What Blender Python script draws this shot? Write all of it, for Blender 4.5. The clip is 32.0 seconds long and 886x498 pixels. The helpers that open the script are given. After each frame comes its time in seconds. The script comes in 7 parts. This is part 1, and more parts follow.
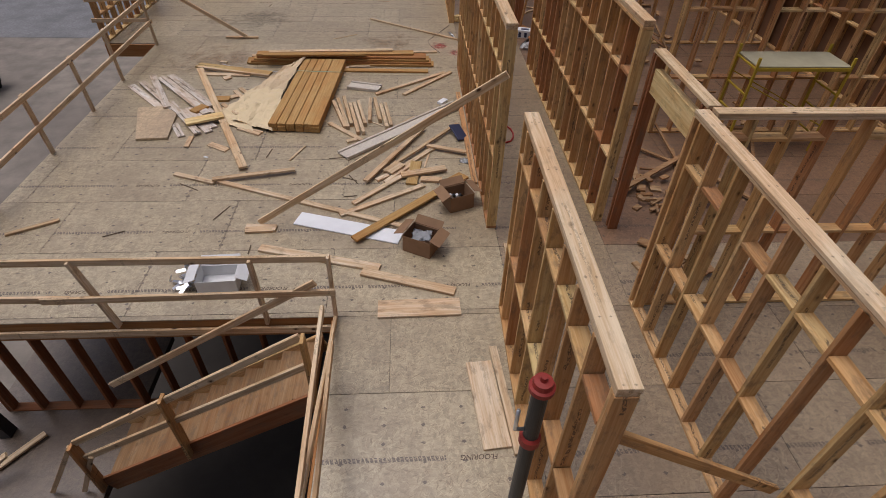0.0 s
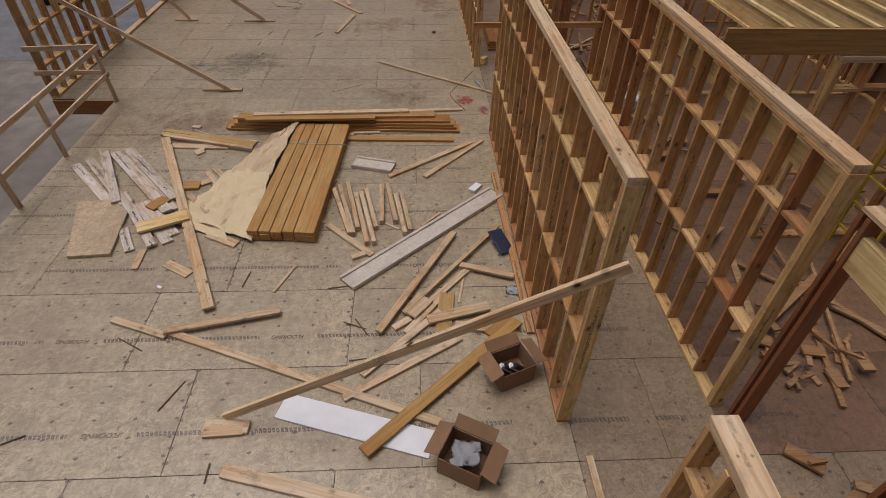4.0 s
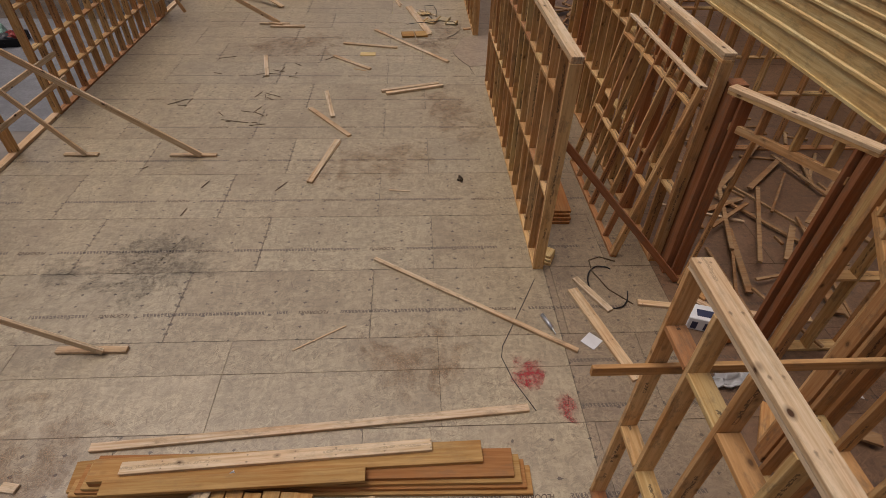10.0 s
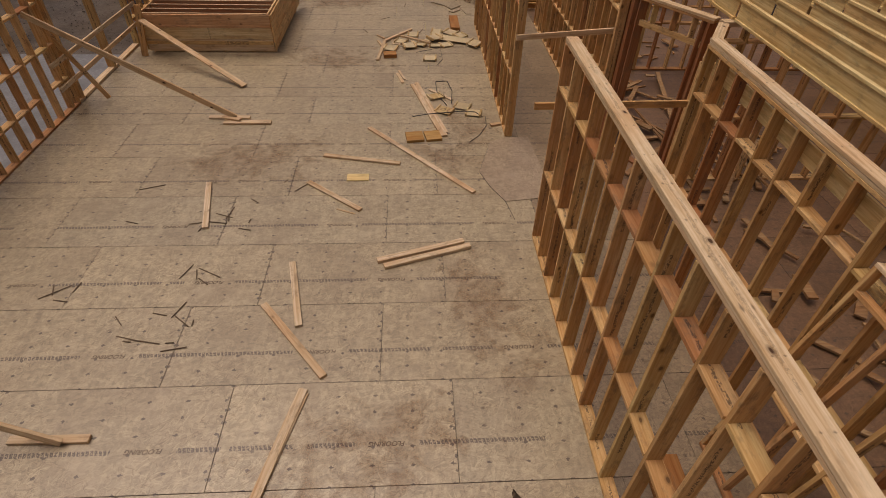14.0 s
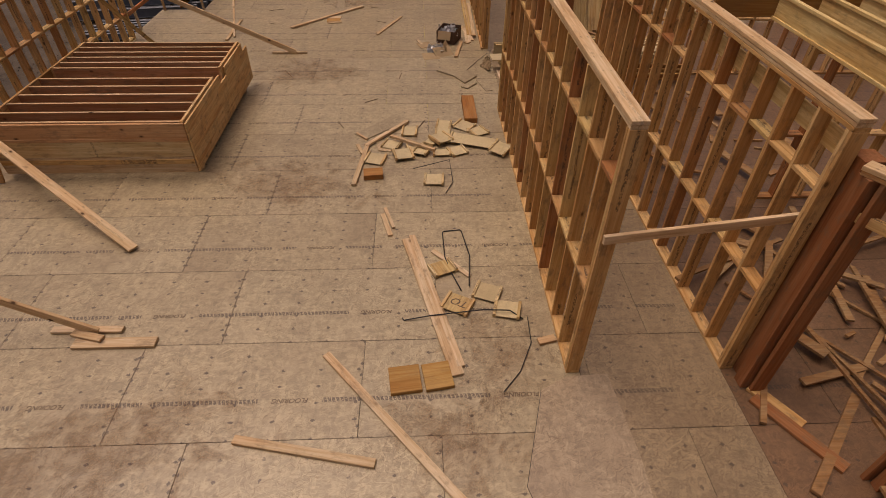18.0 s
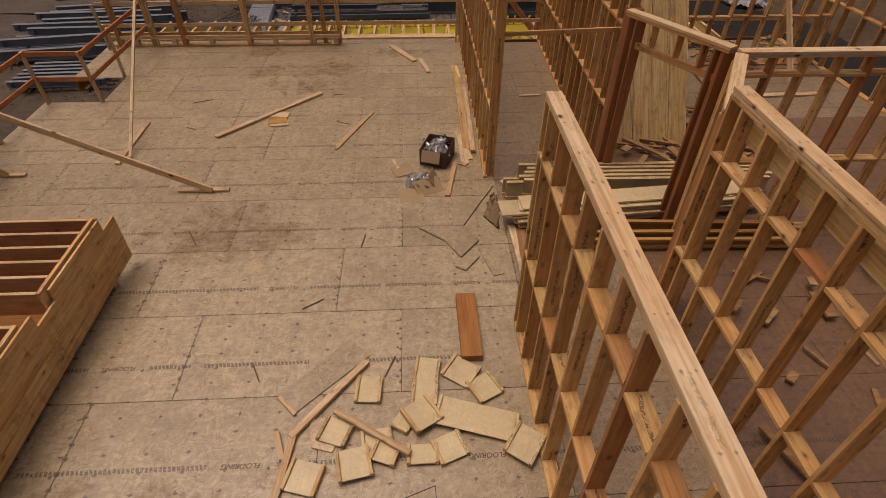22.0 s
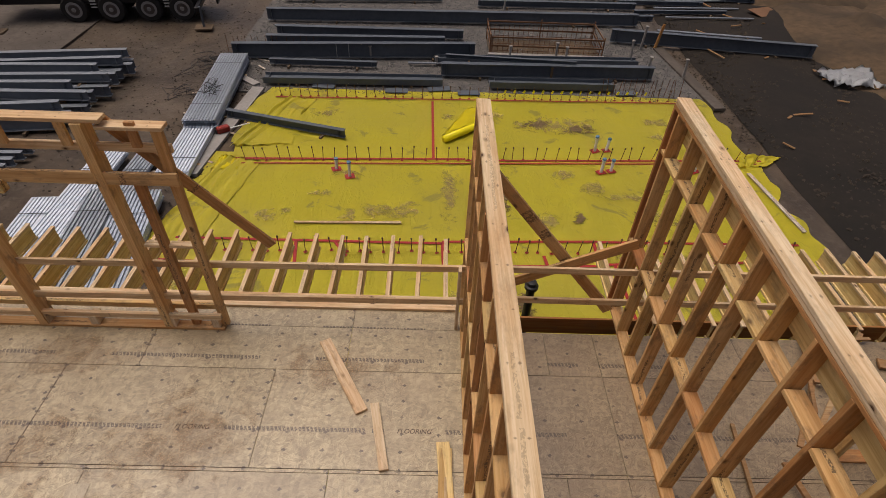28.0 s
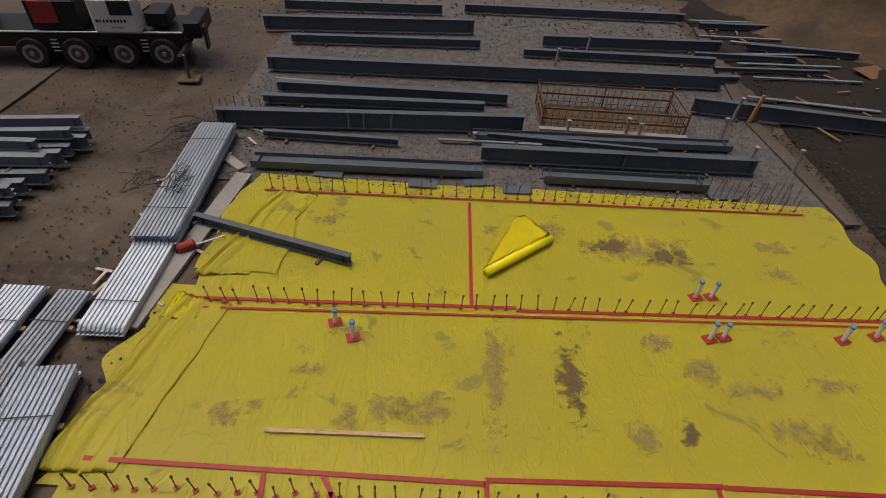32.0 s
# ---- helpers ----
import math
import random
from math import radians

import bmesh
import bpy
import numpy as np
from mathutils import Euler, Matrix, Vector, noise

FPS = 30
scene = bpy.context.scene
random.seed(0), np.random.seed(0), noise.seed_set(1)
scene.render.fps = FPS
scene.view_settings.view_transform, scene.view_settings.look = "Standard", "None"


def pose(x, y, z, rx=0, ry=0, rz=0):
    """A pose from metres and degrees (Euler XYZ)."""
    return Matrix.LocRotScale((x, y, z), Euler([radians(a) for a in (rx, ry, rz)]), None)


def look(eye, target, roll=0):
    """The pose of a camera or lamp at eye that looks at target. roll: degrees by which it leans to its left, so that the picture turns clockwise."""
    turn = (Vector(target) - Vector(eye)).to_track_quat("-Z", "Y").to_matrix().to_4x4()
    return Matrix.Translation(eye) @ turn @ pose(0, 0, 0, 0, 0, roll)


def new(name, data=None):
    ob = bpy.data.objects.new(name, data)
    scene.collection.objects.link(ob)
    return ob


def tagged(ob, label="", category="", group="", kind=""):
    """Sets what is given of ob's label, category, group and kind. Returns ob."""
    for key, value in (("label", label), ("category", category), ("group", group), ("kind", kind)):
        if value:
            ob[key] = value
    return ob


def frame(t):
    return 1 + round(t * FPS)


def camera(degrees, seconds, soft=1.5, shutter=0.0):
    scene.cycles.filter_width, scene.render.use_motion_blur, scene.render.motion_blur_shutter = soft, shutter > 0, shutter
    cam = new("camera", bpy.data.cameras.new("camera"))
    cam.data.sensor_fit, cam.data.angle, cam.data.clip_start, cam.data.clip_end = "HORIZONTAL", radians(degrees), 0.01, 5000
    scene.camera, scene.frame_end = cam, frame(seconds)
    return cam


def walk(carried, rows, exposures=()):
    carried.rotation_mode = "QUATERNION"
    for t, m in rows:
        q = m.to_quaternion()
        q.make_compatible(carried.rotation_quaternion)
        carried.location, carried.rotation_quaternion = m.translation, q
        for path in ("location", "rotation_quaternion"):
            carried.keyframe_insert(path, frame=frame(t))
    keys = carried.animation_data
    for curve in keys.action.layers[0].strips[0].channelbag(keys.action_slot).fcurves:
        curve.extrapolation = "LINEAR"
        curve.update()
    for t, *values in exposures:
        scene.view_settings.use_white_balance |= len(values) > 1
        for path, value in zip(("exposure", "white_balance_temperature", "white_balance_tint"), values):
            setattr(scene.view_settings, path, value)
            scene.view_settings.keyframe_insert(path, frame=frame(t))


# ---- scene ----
cam = camera(79.1, 32.0, soft=0.7)
PATH = [
    (0, (0.022, -14.709, 5.001), (0.131, -13.198, 3.695), 1.8),
    (1, (-0.101, -13.933, 4.954), (0.006, -12.421, 3.65), 1.8),
    (2, (-0.173, -13.136, 4.95), (-0.064, -11.626, 3.644), 1.9),
    (2.5, (-0.23, -12.702, 4.945), (-0.122, -11.193, 3.636), 1.8),
    (4.5, (-0.3, -10.955, 4.892), (-0.205, -9.443, 3.586), 1.4),
    (5, (-0.25, -10.494, 4.761), (-0.163, -8.968, 3.471), 0.9),
    (6, (-0.061, -9.472, 4.81), (0.001, -7.947, 3.516), 0.4),
    (7, (-0.231, -8.371, 4.853), (-0.138, -6.849, 3.56), 0.9),
    (8, (-0.367, -7.162, 5.011), (-0.256, -5.653, 3.703), 1.8),
    (9, (-0.417, -5.915, 5.035), (-0.312, -4.406, 3.727), 1.9),
    (10, (-0.526, -4.658, 5.062), (-0.422, -3.149, 3.753), 1.8),
    (11, (-0.604, -3.342, 5.102), (-0.501, -1.831, 3.795), 1.8),
    (12, (-0.673, -1.983, 5.122), (-0.565, -0.472, 3.816), 1.9),
    (13, (-0.759, -0.615, 5.14), (-0.639, 0.893, 3.831), 2.4),
    (14, (-0.685, 0.769, 5.159), (-0.576, 2.269, 3.841), 1.9),
    (14.5, (-0.742, 1.533, 5.001), (-0.622, 3.045, 3.697), 2.5),
    (16.5, (-0.519, 4.438, 4.811), (-0.444, 5.953, 3.508), 0.8),
    (17, (-0.487, 5.091, 4.784), (-0.411, 6.609, 3.484), 0.8),
    (18, (-0.431, 6.435, 4.778), (-0.353, 7.95, 3.475), 0.9),
    (19, (-0.393, 7.724, 4.818), (-0.306, 9.237, 3.512), 1.1),
    (20, (-0.313, 9.072, 4.871), (-0.222, 10.579, 3.559), 1.3),
    (21, (-0.201, 10.47, 4.931), (-0.103, 11.975, 3.617), 1.6),
    (22, (-0.044, 11.854, 4.983), (0.047, 13.361, 3.671), 0.7),
    (23, (0.043, 13.43, 5.156), (0.13, 14.921, 3.827), 0.9),
    (24, (0.084, 14.928, 5.197), (0.179, 16.418, 3.867), 1.3),
    (25, (0.207, 16.466, 5.284), (0.313, 17.95, 3.948), 1.9),
    (25.5, (0.29, 17.187, 5.281), (0.399, 18.674, 3.948), 2.0),
    (27.5, (0.664, 20.263, 5.378), (0.748, 21.751, 4.043), 2.5),
    (28, (0.711, 21.123, 5.373), (0.753, 22.611, 4.038), 2.8),
    (28.5, (0.777, 22.054, 5.378), (0.801, 23.542, 4.041), 3.0),
    (29, (0.784, 23.009, 5.358), (0.797, 24.495, 4.019), 3.3),
    (29.5, (0.766, 24.038, 5.311), (0.762, 25.521, 3.968), 3.0),
    (30, (0.549, 24.959, 5.241), (0.55, 26.443, 3.901), 3.5),
    (30.5, (0.434, 25.864, 5.2), (0.425, 27.349, 3.86), 3.5),
    (31, (0.258, 26.734, 5.134), (0.248, 28.223, 3.799), 3.5),
    (31.5, (0.085, 27.566, 5.106), (0.073, 29.059, 3.775), 3.6),
    (32, (-0.096, 28.42, 5.101), (-0.108, 29.916, 3.774), 3.8),
]
walk(cam, [(t, look(eye, target, roll)) for t, eye, target, roll in PATH],
     [(0, -0.54, 5850, 14), (2, -0.68, 5950, 14), (6, -0.79, 6100, 15), (13, -0.74, 6800, 18), (19, -0.72, 7750, 25), (25, -0.68, 7350, 22), (28, -0.41, 6650, 14), (29, -0.40, 6550, 12), (30, -0.50, 6550, 11), (32, -0.52, 6550, 11)])

# ---- light ----
world = bpy.data.worlds.new("sky")
scene.world = world
world.use_nodes = True
wn = world.node_tree.nodes
sky = wn.new("ShaderNodeTexSky")
sky.sky_type, sky.sun_disc = "NISHITA", False
sky.sun_elevation, sky.sun_rotation = radians(74), radians(292)
sky.dust_density, sky.air_density, sky.ozone_density = 9.0, 0.6, 0.0
world.node_tree.links.new(sky.outputs["Color"], wn["Background"].inputs["Color"])
wn["Background"].inputs["Strength"].default_value = 0.107
sun = new("sun", bpy.data.lights.new("sun", "SUN"))
sun.data.energy, sun.data.angle, sun.data.color = 1.55, radians(32), (1.0, 0.95, 0.88)
sun.matrix_world = look((-7.0, 2.0, 27), (0, 0, 0))

# ---- materials ----


class Nodes:
    """A small writer of node materials."""

    def __init__(self, name, rough=0.7, metal=0.0):
        self.m = bpy.data.materials.new(name)
        self.m.use_nodes = True
        self.t = self.m.node_tree
        self.b = self.t.nodes["Principled BSDF"]
        self.b.inputs["Roughness"].default_value = rough
        self.b.inputs["Specular IOR Level"].default_value = 0.35
        self.b.inputs["Metallic"].default_value = metal
        self.tc = self.t.nodes.new("ShaderNodeTexCoord")
        self.oi = self.t.nodes.new("ShaderNodeObjectInfo")

    def put(self, sock, v):
        if isinstance(v, bpy.types.NodeSocket):
            self.t.links.new(v, sock)
        else:
            sock.default_value = v

    def math(self, op, a, b=0.0, c=0.0, clamp=False):
        n = self.t.nodes.new("ShaderNodeMath")
        n.operation, n.use_clamp = op, clamp
        for s, v in zip(n.inputs, (a, b, c)):
            self.put(s, v)
        return n.outputs[0]

    def vec(self, op, a, b):
        n = self.t.nodes.new("ShaderNodeVectorMath")
        n.operation = op
        self.put(n.inputs[0], a)
        self.put(n.inputs[1], b)
        return n.outputs[0]

    def coords(self, scale=(1, 1, 1), shift=True, space="Object"):
        v = self.vec("MULTIPLY", self.tc.outputs[space], scale)
        if shift:
            c = self.t.nodes.new("ShaderNodeCombineXYZ")
            r = self.oi.outputs["Random"]
            self.put(c.inputs[0], self.math("MULTIPLY", r, 37.0))
            self.put(c.inputs[1], self.math("MULTIPLY", r, 91.0))
            self.put(c.inputs[2], self.math("MULTIPLY", r, 53.0))
            v = self.vec("ADD", v, c.outputs[0])
        return v

    def turned(self, v, degrees):
        n = self.t.nodes.new("ShaderNodeVectorRotate")
        n.rotation_type = "Z_AXIS"
        self.put(n.inputs["Vector"], v)
        n.inputs["Angle"].default_value = radians(degrees)
        return n.outputs[0]

    def noise(self, v, scale=1.0, detail=4.0, rough=0.55, dist=0.0):
        n = self.t.nodes.new("ShaderNodeTexNoise")
        self.put(n.inputs["Vector"], v)
        n.inputs["Scale"].default_value, n.inputs["Detail"].default_value = scale, detail
        n.inputs["Roughness"].default_value, n.inputs["Distortion"].default_value = rough, dist
        return n.outputs["Fac"]

    def voronoi(self, v, scale=1.0, feature="F1", out="Distance"):
        n = self.t.nodes.new("ShaderNodeTexVoronoi")
        n.feature = feature
        self.put(n.inputs["Vector"], v)
        n.inputs["Scale"].default_value = scale
        return n.outputs[out]

    def ramp(self, f, *stops):
        n = self.t.nodes.new("ShaderNodeValToRGB")
        e = n.color_ramp.elements
        while len(e) < len(stops):
            e.new(0.5)
        for el, (p, c) in zip(e, stops):
            el.position = p
            el.color = (*c, 1) if not isinstance(c, (int, float)) else (c, c, c, 1)
        self.put(n.inputs[0], f)
        return n.outputs[0]

    def mix(self, f, a, b, mode="MIX"):
        n = self.t.nodes.new("ShaderNodeMix")
        n.data_type, n.blend_type = "RGBA", mode
        self.put(n.inputs[0], f)
        for s, v in ((n.inputs[6], a), (n.inputs[7], b)):
            self.put(s, (*v, 1) if isinstance(v, tuple) and len(v) == 3 else v)
        return n.outputs[2]

    def split(self, v):
        n = self.t.nodes.new("ShaderNodeSeparateXYZ")
        self.put(n.inputs[0], v)
        return n.outputs

    def done(self, colour, bump=None, strength=0.2, dist=0.01, rough=None):
        self.put(self.b.inputs["Base Color"], (*colour, 1) if isinstance(colour, tuple) else colour)
        if rough is not None:
            self.put(self.b.inputs["Roughness"], rough)
        if bump is not None:
            n = self.t.nodes.new("ShaderNodeBump")
            n.inputs["Strength"].default_value, n.inputs["Distance"].default_value = strength, dist
            self.put(n.inputs["Height"], bump)
            self.put(self.b.inputs["Normal"], n.outputs[0])
        return self.m


def wood(name, tones, knots=0.6, weather=0.0, rough=0.72, stamp=0.0, island=False, nails=False):
    """Sawn lumber with its grain along local x; the tones vary from piece to piece. stamp: how dark its mill stamps are."""
    k = Nodes(name, rough)
    pick = k.oi.outputs["Random"]
    if island:
        pick = k.t.nodes.new("ShaderNodeNewGeometry").outputs["Random Per Island"]
    base = k.ramp(pick, *[(i / max(1, len(tones) - 1), c) for i, c in enumerate(tones)])
    k.b.inputs["Specular IOR Level"].default_value = 0.22
    grain = k.noise(k.coords((1.4, 34, 34)), 1.0, 5, 0.65, 0.5)
    rings = k.noise(k.coords((0.6, 13, 13)), 1.0, 3, 0.55, 1.6)
    # one end or flank of a board is paler or redder than the rest of it
    drift = k.noise(k.coords((0.9, 3, 3)), 1.0, 3, 0.5)
    col = k.mix(k.math("MULTIPLY", k.ramp(drift, (0.40, 1.0), (0.55, 0.0)), 0.45), base, (0.92, 0.70, 0.52), "MULTIPLY")
    col = k.mix(k.ramp(grain, (0.38, 0.0), (0.70, 0.85)), col, (0.70, 0.59, 0.45), "MULTIPLY")
    col = k.mix(k.math("MULTIPLY", k.ramp(rings, (0.48, 0.0), (0.60, 1.0)), 0.4), col, (0.74, 0.58, 0.40), "MULTIPLY")
    kv = k.coords((4.2, 7, 7))
    some = k.math("GREATER_THAN", k.split(k.voronoi(kv, 1.0, "F1", "Color"))[0], 0.5)
    kn = k.math("ADD", k.voronoi(kv, 1.0), k.math("MULTIPLY", k.math("SUBTRACT", k.noise(kv, 2.5, 2), 0.5), 0.12))
    knots = k.math("MULTIPLY", some, knots)
    col = k.mix(k.math("MULTIPLY", k.ramp(kn, (0.08, 1.0), (0.12, 0.5), (0.22, 0.0)), knots), col, (0.075, 0.036, 0.016))
    dirt = k.noise(k.coords((2.6, 6, 6)), 1.5, 7, 0.75)
    col = k.mix(k.math("MULTIPLY", k.ramp(dirt, (0.51, 0.0), (0.64, 1.0)), 0.55 + weather), col, (0.17, 0.115, 0.07))
    if stamp:
        p = k.split(k.tc.outputs["Object"])
        band = k.math("LESS_THAN", k.math("ABSOLUTE", k.math("ADD", p[1], k.math("MULTIPLY", k.math("SUBTRACT", k.noise(k.coords((7, 0, 0)), 1.0, 2), 0.5), 0.05))), 0.013)
        bar = k.math("GREATER_THAN", k.noise(k.coords((42, 60, 60)), 1.0, 4, 0.75), 0.49)
        word = k.math("GREATER_THAN", k.noise(k.coords((1.1, 0, 0)), 1.0, 1), 0.56)
        col = k.mix(k.math("MULTIPLY", k.math("MULTIPLY", band, bar), k.math("MULTIPLY", word, stamp)), col, (0.05, 0.04, 0.035))
    if nails:
        p = k.split(k.tc.outputs["Object"])
        off = k.math("MULTIPLY", k.noise(k.coords((3, 0, 0)), 1.0, 2), 0.4)
        gx = k.math("ABSOLUTE", k.math("SUBTRACT", k.math("MODULO", k.math("ADD", k.math("ADD", p[0], off), 10.0), 0.4064), 0.2))
        gy = k.math("ABSOLUTE", k.math("SUBTRACT", k.math("ABSOLUTE", p[1]), 0.034))
        hole = k.math("ADD", k.math("MULTIPLY", gx, 0.7), k.math("ADD", gy, k.math("MULTIPLY", k.noise(k.coords((20, 20, 20)), 1.0, 2), 0.02)))
        col = k.mix(k.ramp(hole, (0.014, 0.6), (0.024, 0.0)), col, (0.06, 0.035, 0.02))
    return k.done(col, grain, 0.25, 0.004)


M_STUD = wood("fir_lumber", [(0.716, 0.489, 0.226), (0.560, 0.341, 0.149), (0.772, 0.551, 0.281), (0.437, 0.210, 0.091), (0.694, 0.519, 0.243), (0.616, 0.393, 0.170), (0.740, 0.513, 0.249), (0.493, 0.272, 0.116), (0.660, 0.506, 0.233), (0.460, 0.217, 0.096)], 0.8, 0.0, stamp=0.7)
M_PLATE = wood("pale_plate_lumber", [(0.733, 0.584, 0.385), (0.674, 0.523, 0.330), (0.772, 0.635, 0.442)], 1.0, -0.3, stamp=0.3, nails=True)
M_POST = wood("red_fir_post", [(0.31, 0.135, 0.06), (0.36, 0.17, 0.08)], 0.3)
M_SCRAP = wood("scrap_lumber", [(0.690, 0.571, 0.401), (0.611, 0.481, 0.318), (0.730, 0.611, 0.448), (0.563, 0.432, 0.271)], 0.5, -0.05)
M_SCRAPHEAP = wood("scrap_heap_lumber", [(0.40, 0.27, 0.145), (0.34, 0.21, 0.105), (0.45, 0.32, 0.18), (0.30, 0.17, 0.08)], 0.5, island=True)
M_GOLD = wood("golden_laminated_board", [(0.45, 0.28, 0.10), (0.51, 0.325, 0.125), (0.41, 0.245, 0.085)], 0.2, -0.3)
M_GREYWOOD = wood("weathered_white_board", [(0.68, 0.64, 0.58), (0.58, 0.54, 0.48), (0.74, 0.70, 0.64)], 0.3, 0.15, stamp=0.9)
M_YELLOW = wood("yellow_faced_joist", [(0.780, 0.634, 0.310), (0.822, 0.676, 0.350)], 0.1, -0.2, stamp=0.0)
M_PRINTED = wood("printed_yellow_board", [(0.50, 0.37, 0.16), (0.55, 0.41, 0.19)], 0.1, -0.1, stamp=1.0)
M_LVL = wood("orange_rim_board", [(0.43, 0.225, 0.080), (0.38, 0.185, 0.066), (0.45, 0.255, 0.095)], 0.1, -0.2)


def osb(name, printed=True, tones=((0.401, 0.327, 0.205), (0.359, 0.289, 0.180), (0.429, 0.352, 0.221), (0.383, 0.318, 0.205)), flakes=1.0):
    """Strand board: overlapping strands, stains; a panel carries a printed line and rows of nail marks."""
    k = Nodes(name, 0.40)
    k.b.inputs["Specular IOR Level"].default_value = 0.9
    base = k.ramp(k.oi.outputs["Random"], *[(i / (len(tones) - 1), c) for i, c in enumerate(tones)])
    v = k.coords((1, 1, 1))
    warp = k.noise(v, 5.0, 2)
    w = k.vec("ADD", v, k.vec("MULTIPLY", k.ramp(warp, (0, 0.0), (1, 1.0)), (0.16, 0.12, 0.1)))
    f1 = k.split(k.voronoi(k.vec("MULTIPLY", w, (11, 34, 20)), 1.0, "F1", "Color"))[0]
    f2 = k.split(k.voronoi(k.vec("MULTIPLY", w, (30, 13, 20)), 1.0, "F1", "Color"))[1]
    tone = k.math("MULTIPLY", k.math("ADD", f1, f2), 0.5)
    lo, hi = 1 - 0.27 * flakes, 1 + 0.17 * flakes
    col = k.mix(k.ramp(tone, (0.1, 0.0), (0.5, 0.5), (0.9, 1.0)), k.mix(1.0, base, (lo, lo, lo), "MULTIPLY"), k.mix(1.0, base, (hi, hi, hi), "MULTIPLY"))
    # fine fibre, then pale curled strands with a dark slit beside them, lying every way, thicker in places
    fibre = k.noise(k.vec("MULTIPLY", w, (40, 95, 60)), 1.0, 3, 0.7)
    col = k.mix(k.ramp(fibre, (0.34, 0.55 * min(1.0, flakes)), (0.52, 0.0)), col, (0.62, 0.54, 0.45), "MULTIPLY")
    thick = k.ramp(k.noise(k.vec("ADD", v, (2.0, 8.0, 0.0)), 1.5, 3), (0.36, 0.25), (0.58, 1.0))
    for turn, cut in ((18, 0.615), (-31, 0.62), (74, 0.63), (-68, 0.635)):
        q = k.vec("ADD", k.turned(w, turn), (turn * 0.31, turn * 0.17, 0.0))
        pale = k.noise(k.vec("MULTIPLY", q, (6, 62, 30)), 1.0, 2.0, 0.55, 0.2)
        slit = k.noise(k.vec("MULTIPLY", k.vec("ADD", q, (4.1, 7.7, 0.0)), (7, 70, 30)), 1.0, 2.0, 0.55, 0.2)
        col = k.mix(k.math("MULTIPLY", thick, k.ramp(slit, (cut, 0.0), (cut + 0.06, 0.7 * min(1.0, flakes)))), col, k.mix(1.0, base, (0.45, 0.38, 0.32), "MULTIPLY"))
        col = k.mix(k.math("MULTIPLY", thick, k.ramp(pale, (cut, 0.0), (cut + 0.06, 0.7 * flakes))), col, k.mix(1.0, base, (1.34, 1.37, 1.36), "MULTIPLY"))
    # stains: broad damp patches and smaller grey smudges
    wet = k.noise(v, 0.9, 5, 0.6)
    col = k.mix(k.math("MULTIPLY", k.ramp(wet, (0.48, 0.0), (0.68, 1.0)), 0.42), col, k.mix(1.0, base, (0.58, 0.52, 0.50), "MULTIPLY"))
    smut = k.noise(v, 3.4, 6, 0.68, 0.6)
    col = k.mix(k.math("MULTIPLY", k.ramp(smut, (0.54, 0.0), (0.68, 1.0)), 0.4), col, k.mix(1.0, base, (0.50, 0.48, 0.50), "MULTIPLY"))
    light = k.noise(k.vec("ADD", v, (7.0, 3.0, 0.0)), 2.3, 4, 0.6)
    col = k.mix(k.math("MULTIPLY", k.ramp(light, (0.55, 0.0), (0.7, 1.0)), 0.3), col, k.mix(1.0, base, (1.24, 1.25, 1.32), "MULTIPLY"))
    if printed:
        p = k.split(k.tc.outputs["Object"])
        x, y = p[0], p[1]
        # the printed line: a broken band of small bars along the panel, with a gap left for the lettering
        band = k.math("LESS_THAN", k.math("ABSOLUTE", k.math("ADD", y, 0.163)), 0.026)
        slant = k.math("ADD", x, k.math("MULTIPLY", y, 0.3))
        letter = k.math("LESS_THAN", k.math("MODULO", k.math("ADD", slant, 10.0), 0.043), 0.031)
        bar = k.math("MULTIPLY", letter, k.math("GREATER_THAN", k.noise(k.vec("MULTIPLY", v, (75, 60, 0)), 1.0, 2), 0.44))
        word = k.math("GREATER_THAN", k.noise(k.vec("MULTIPLY", v, (2.6, 0, 0)), 1.0, 1), 0.36)
        gap = k.math("GREATER_THAN", k.math("ABSOLUTE", k.math("SUBTRACT", x, 0.5)), 0.33)
        ink = k.math("MULTIPLY", k.math("MULTIPLY", band, gap), k.math("MULTIPLY", bar, word))
        col = k.mix(k.math("MULTIPLY", ink, 0.9), col, (0.075, 0.05, 0.035))
        # nail marks on the joist lines
        gx = k.math("ABSOLUTE", k.math("SUBTRACT", k.math("MODULO", k.math("ADD", x, 10.0), 0.4064), 0.2))
        gy = k.math("ABSOLUTE", k.math("SUBTRACT", k.math("MODULO", k.math("ADD", y, 10.05), 0.2032), 0.1))
        jit = k.math("MULTIPLY", k.noise(v, 34.0, 3, 0.7), 0.055)
        dot = k.math("LESS_THAN", k.math("ADD", k.math("ADD", k.math("MULTIPLY", gx, 0.75), k.math("MULTIPLY", gy, 1.0)), jit), 0.047)
        chip = k.noise(v, 5.7, 2)
        # closer nails along the panel's ends
        ex = k.math("ABSOLUTE", k.math("SUBTRACT", k.math("ABSOLUTE", x), 1.203))
        ey = k.math("ABSOLUTE", k.math("SUBTRACT", k.math("MODULO", k.math("ADD", y, 10.0), 0.1524), 0.076))
        rim = k.math("LESS_THAN", k.math("ADD", k.math("MULTIPLY", ex, 0.8), k.math("ADD", k.math("MULTIPLY", ey, 0.5), k.math("MULTIPLY", jit, 0.6))), 0.029)
        dot = k.math("MAXIMUM", dot, rim)
        # dirt gathered along the joints
        seam = k.math("SUBTRACT", 0.604, k.math("ABSOLUTE", y))
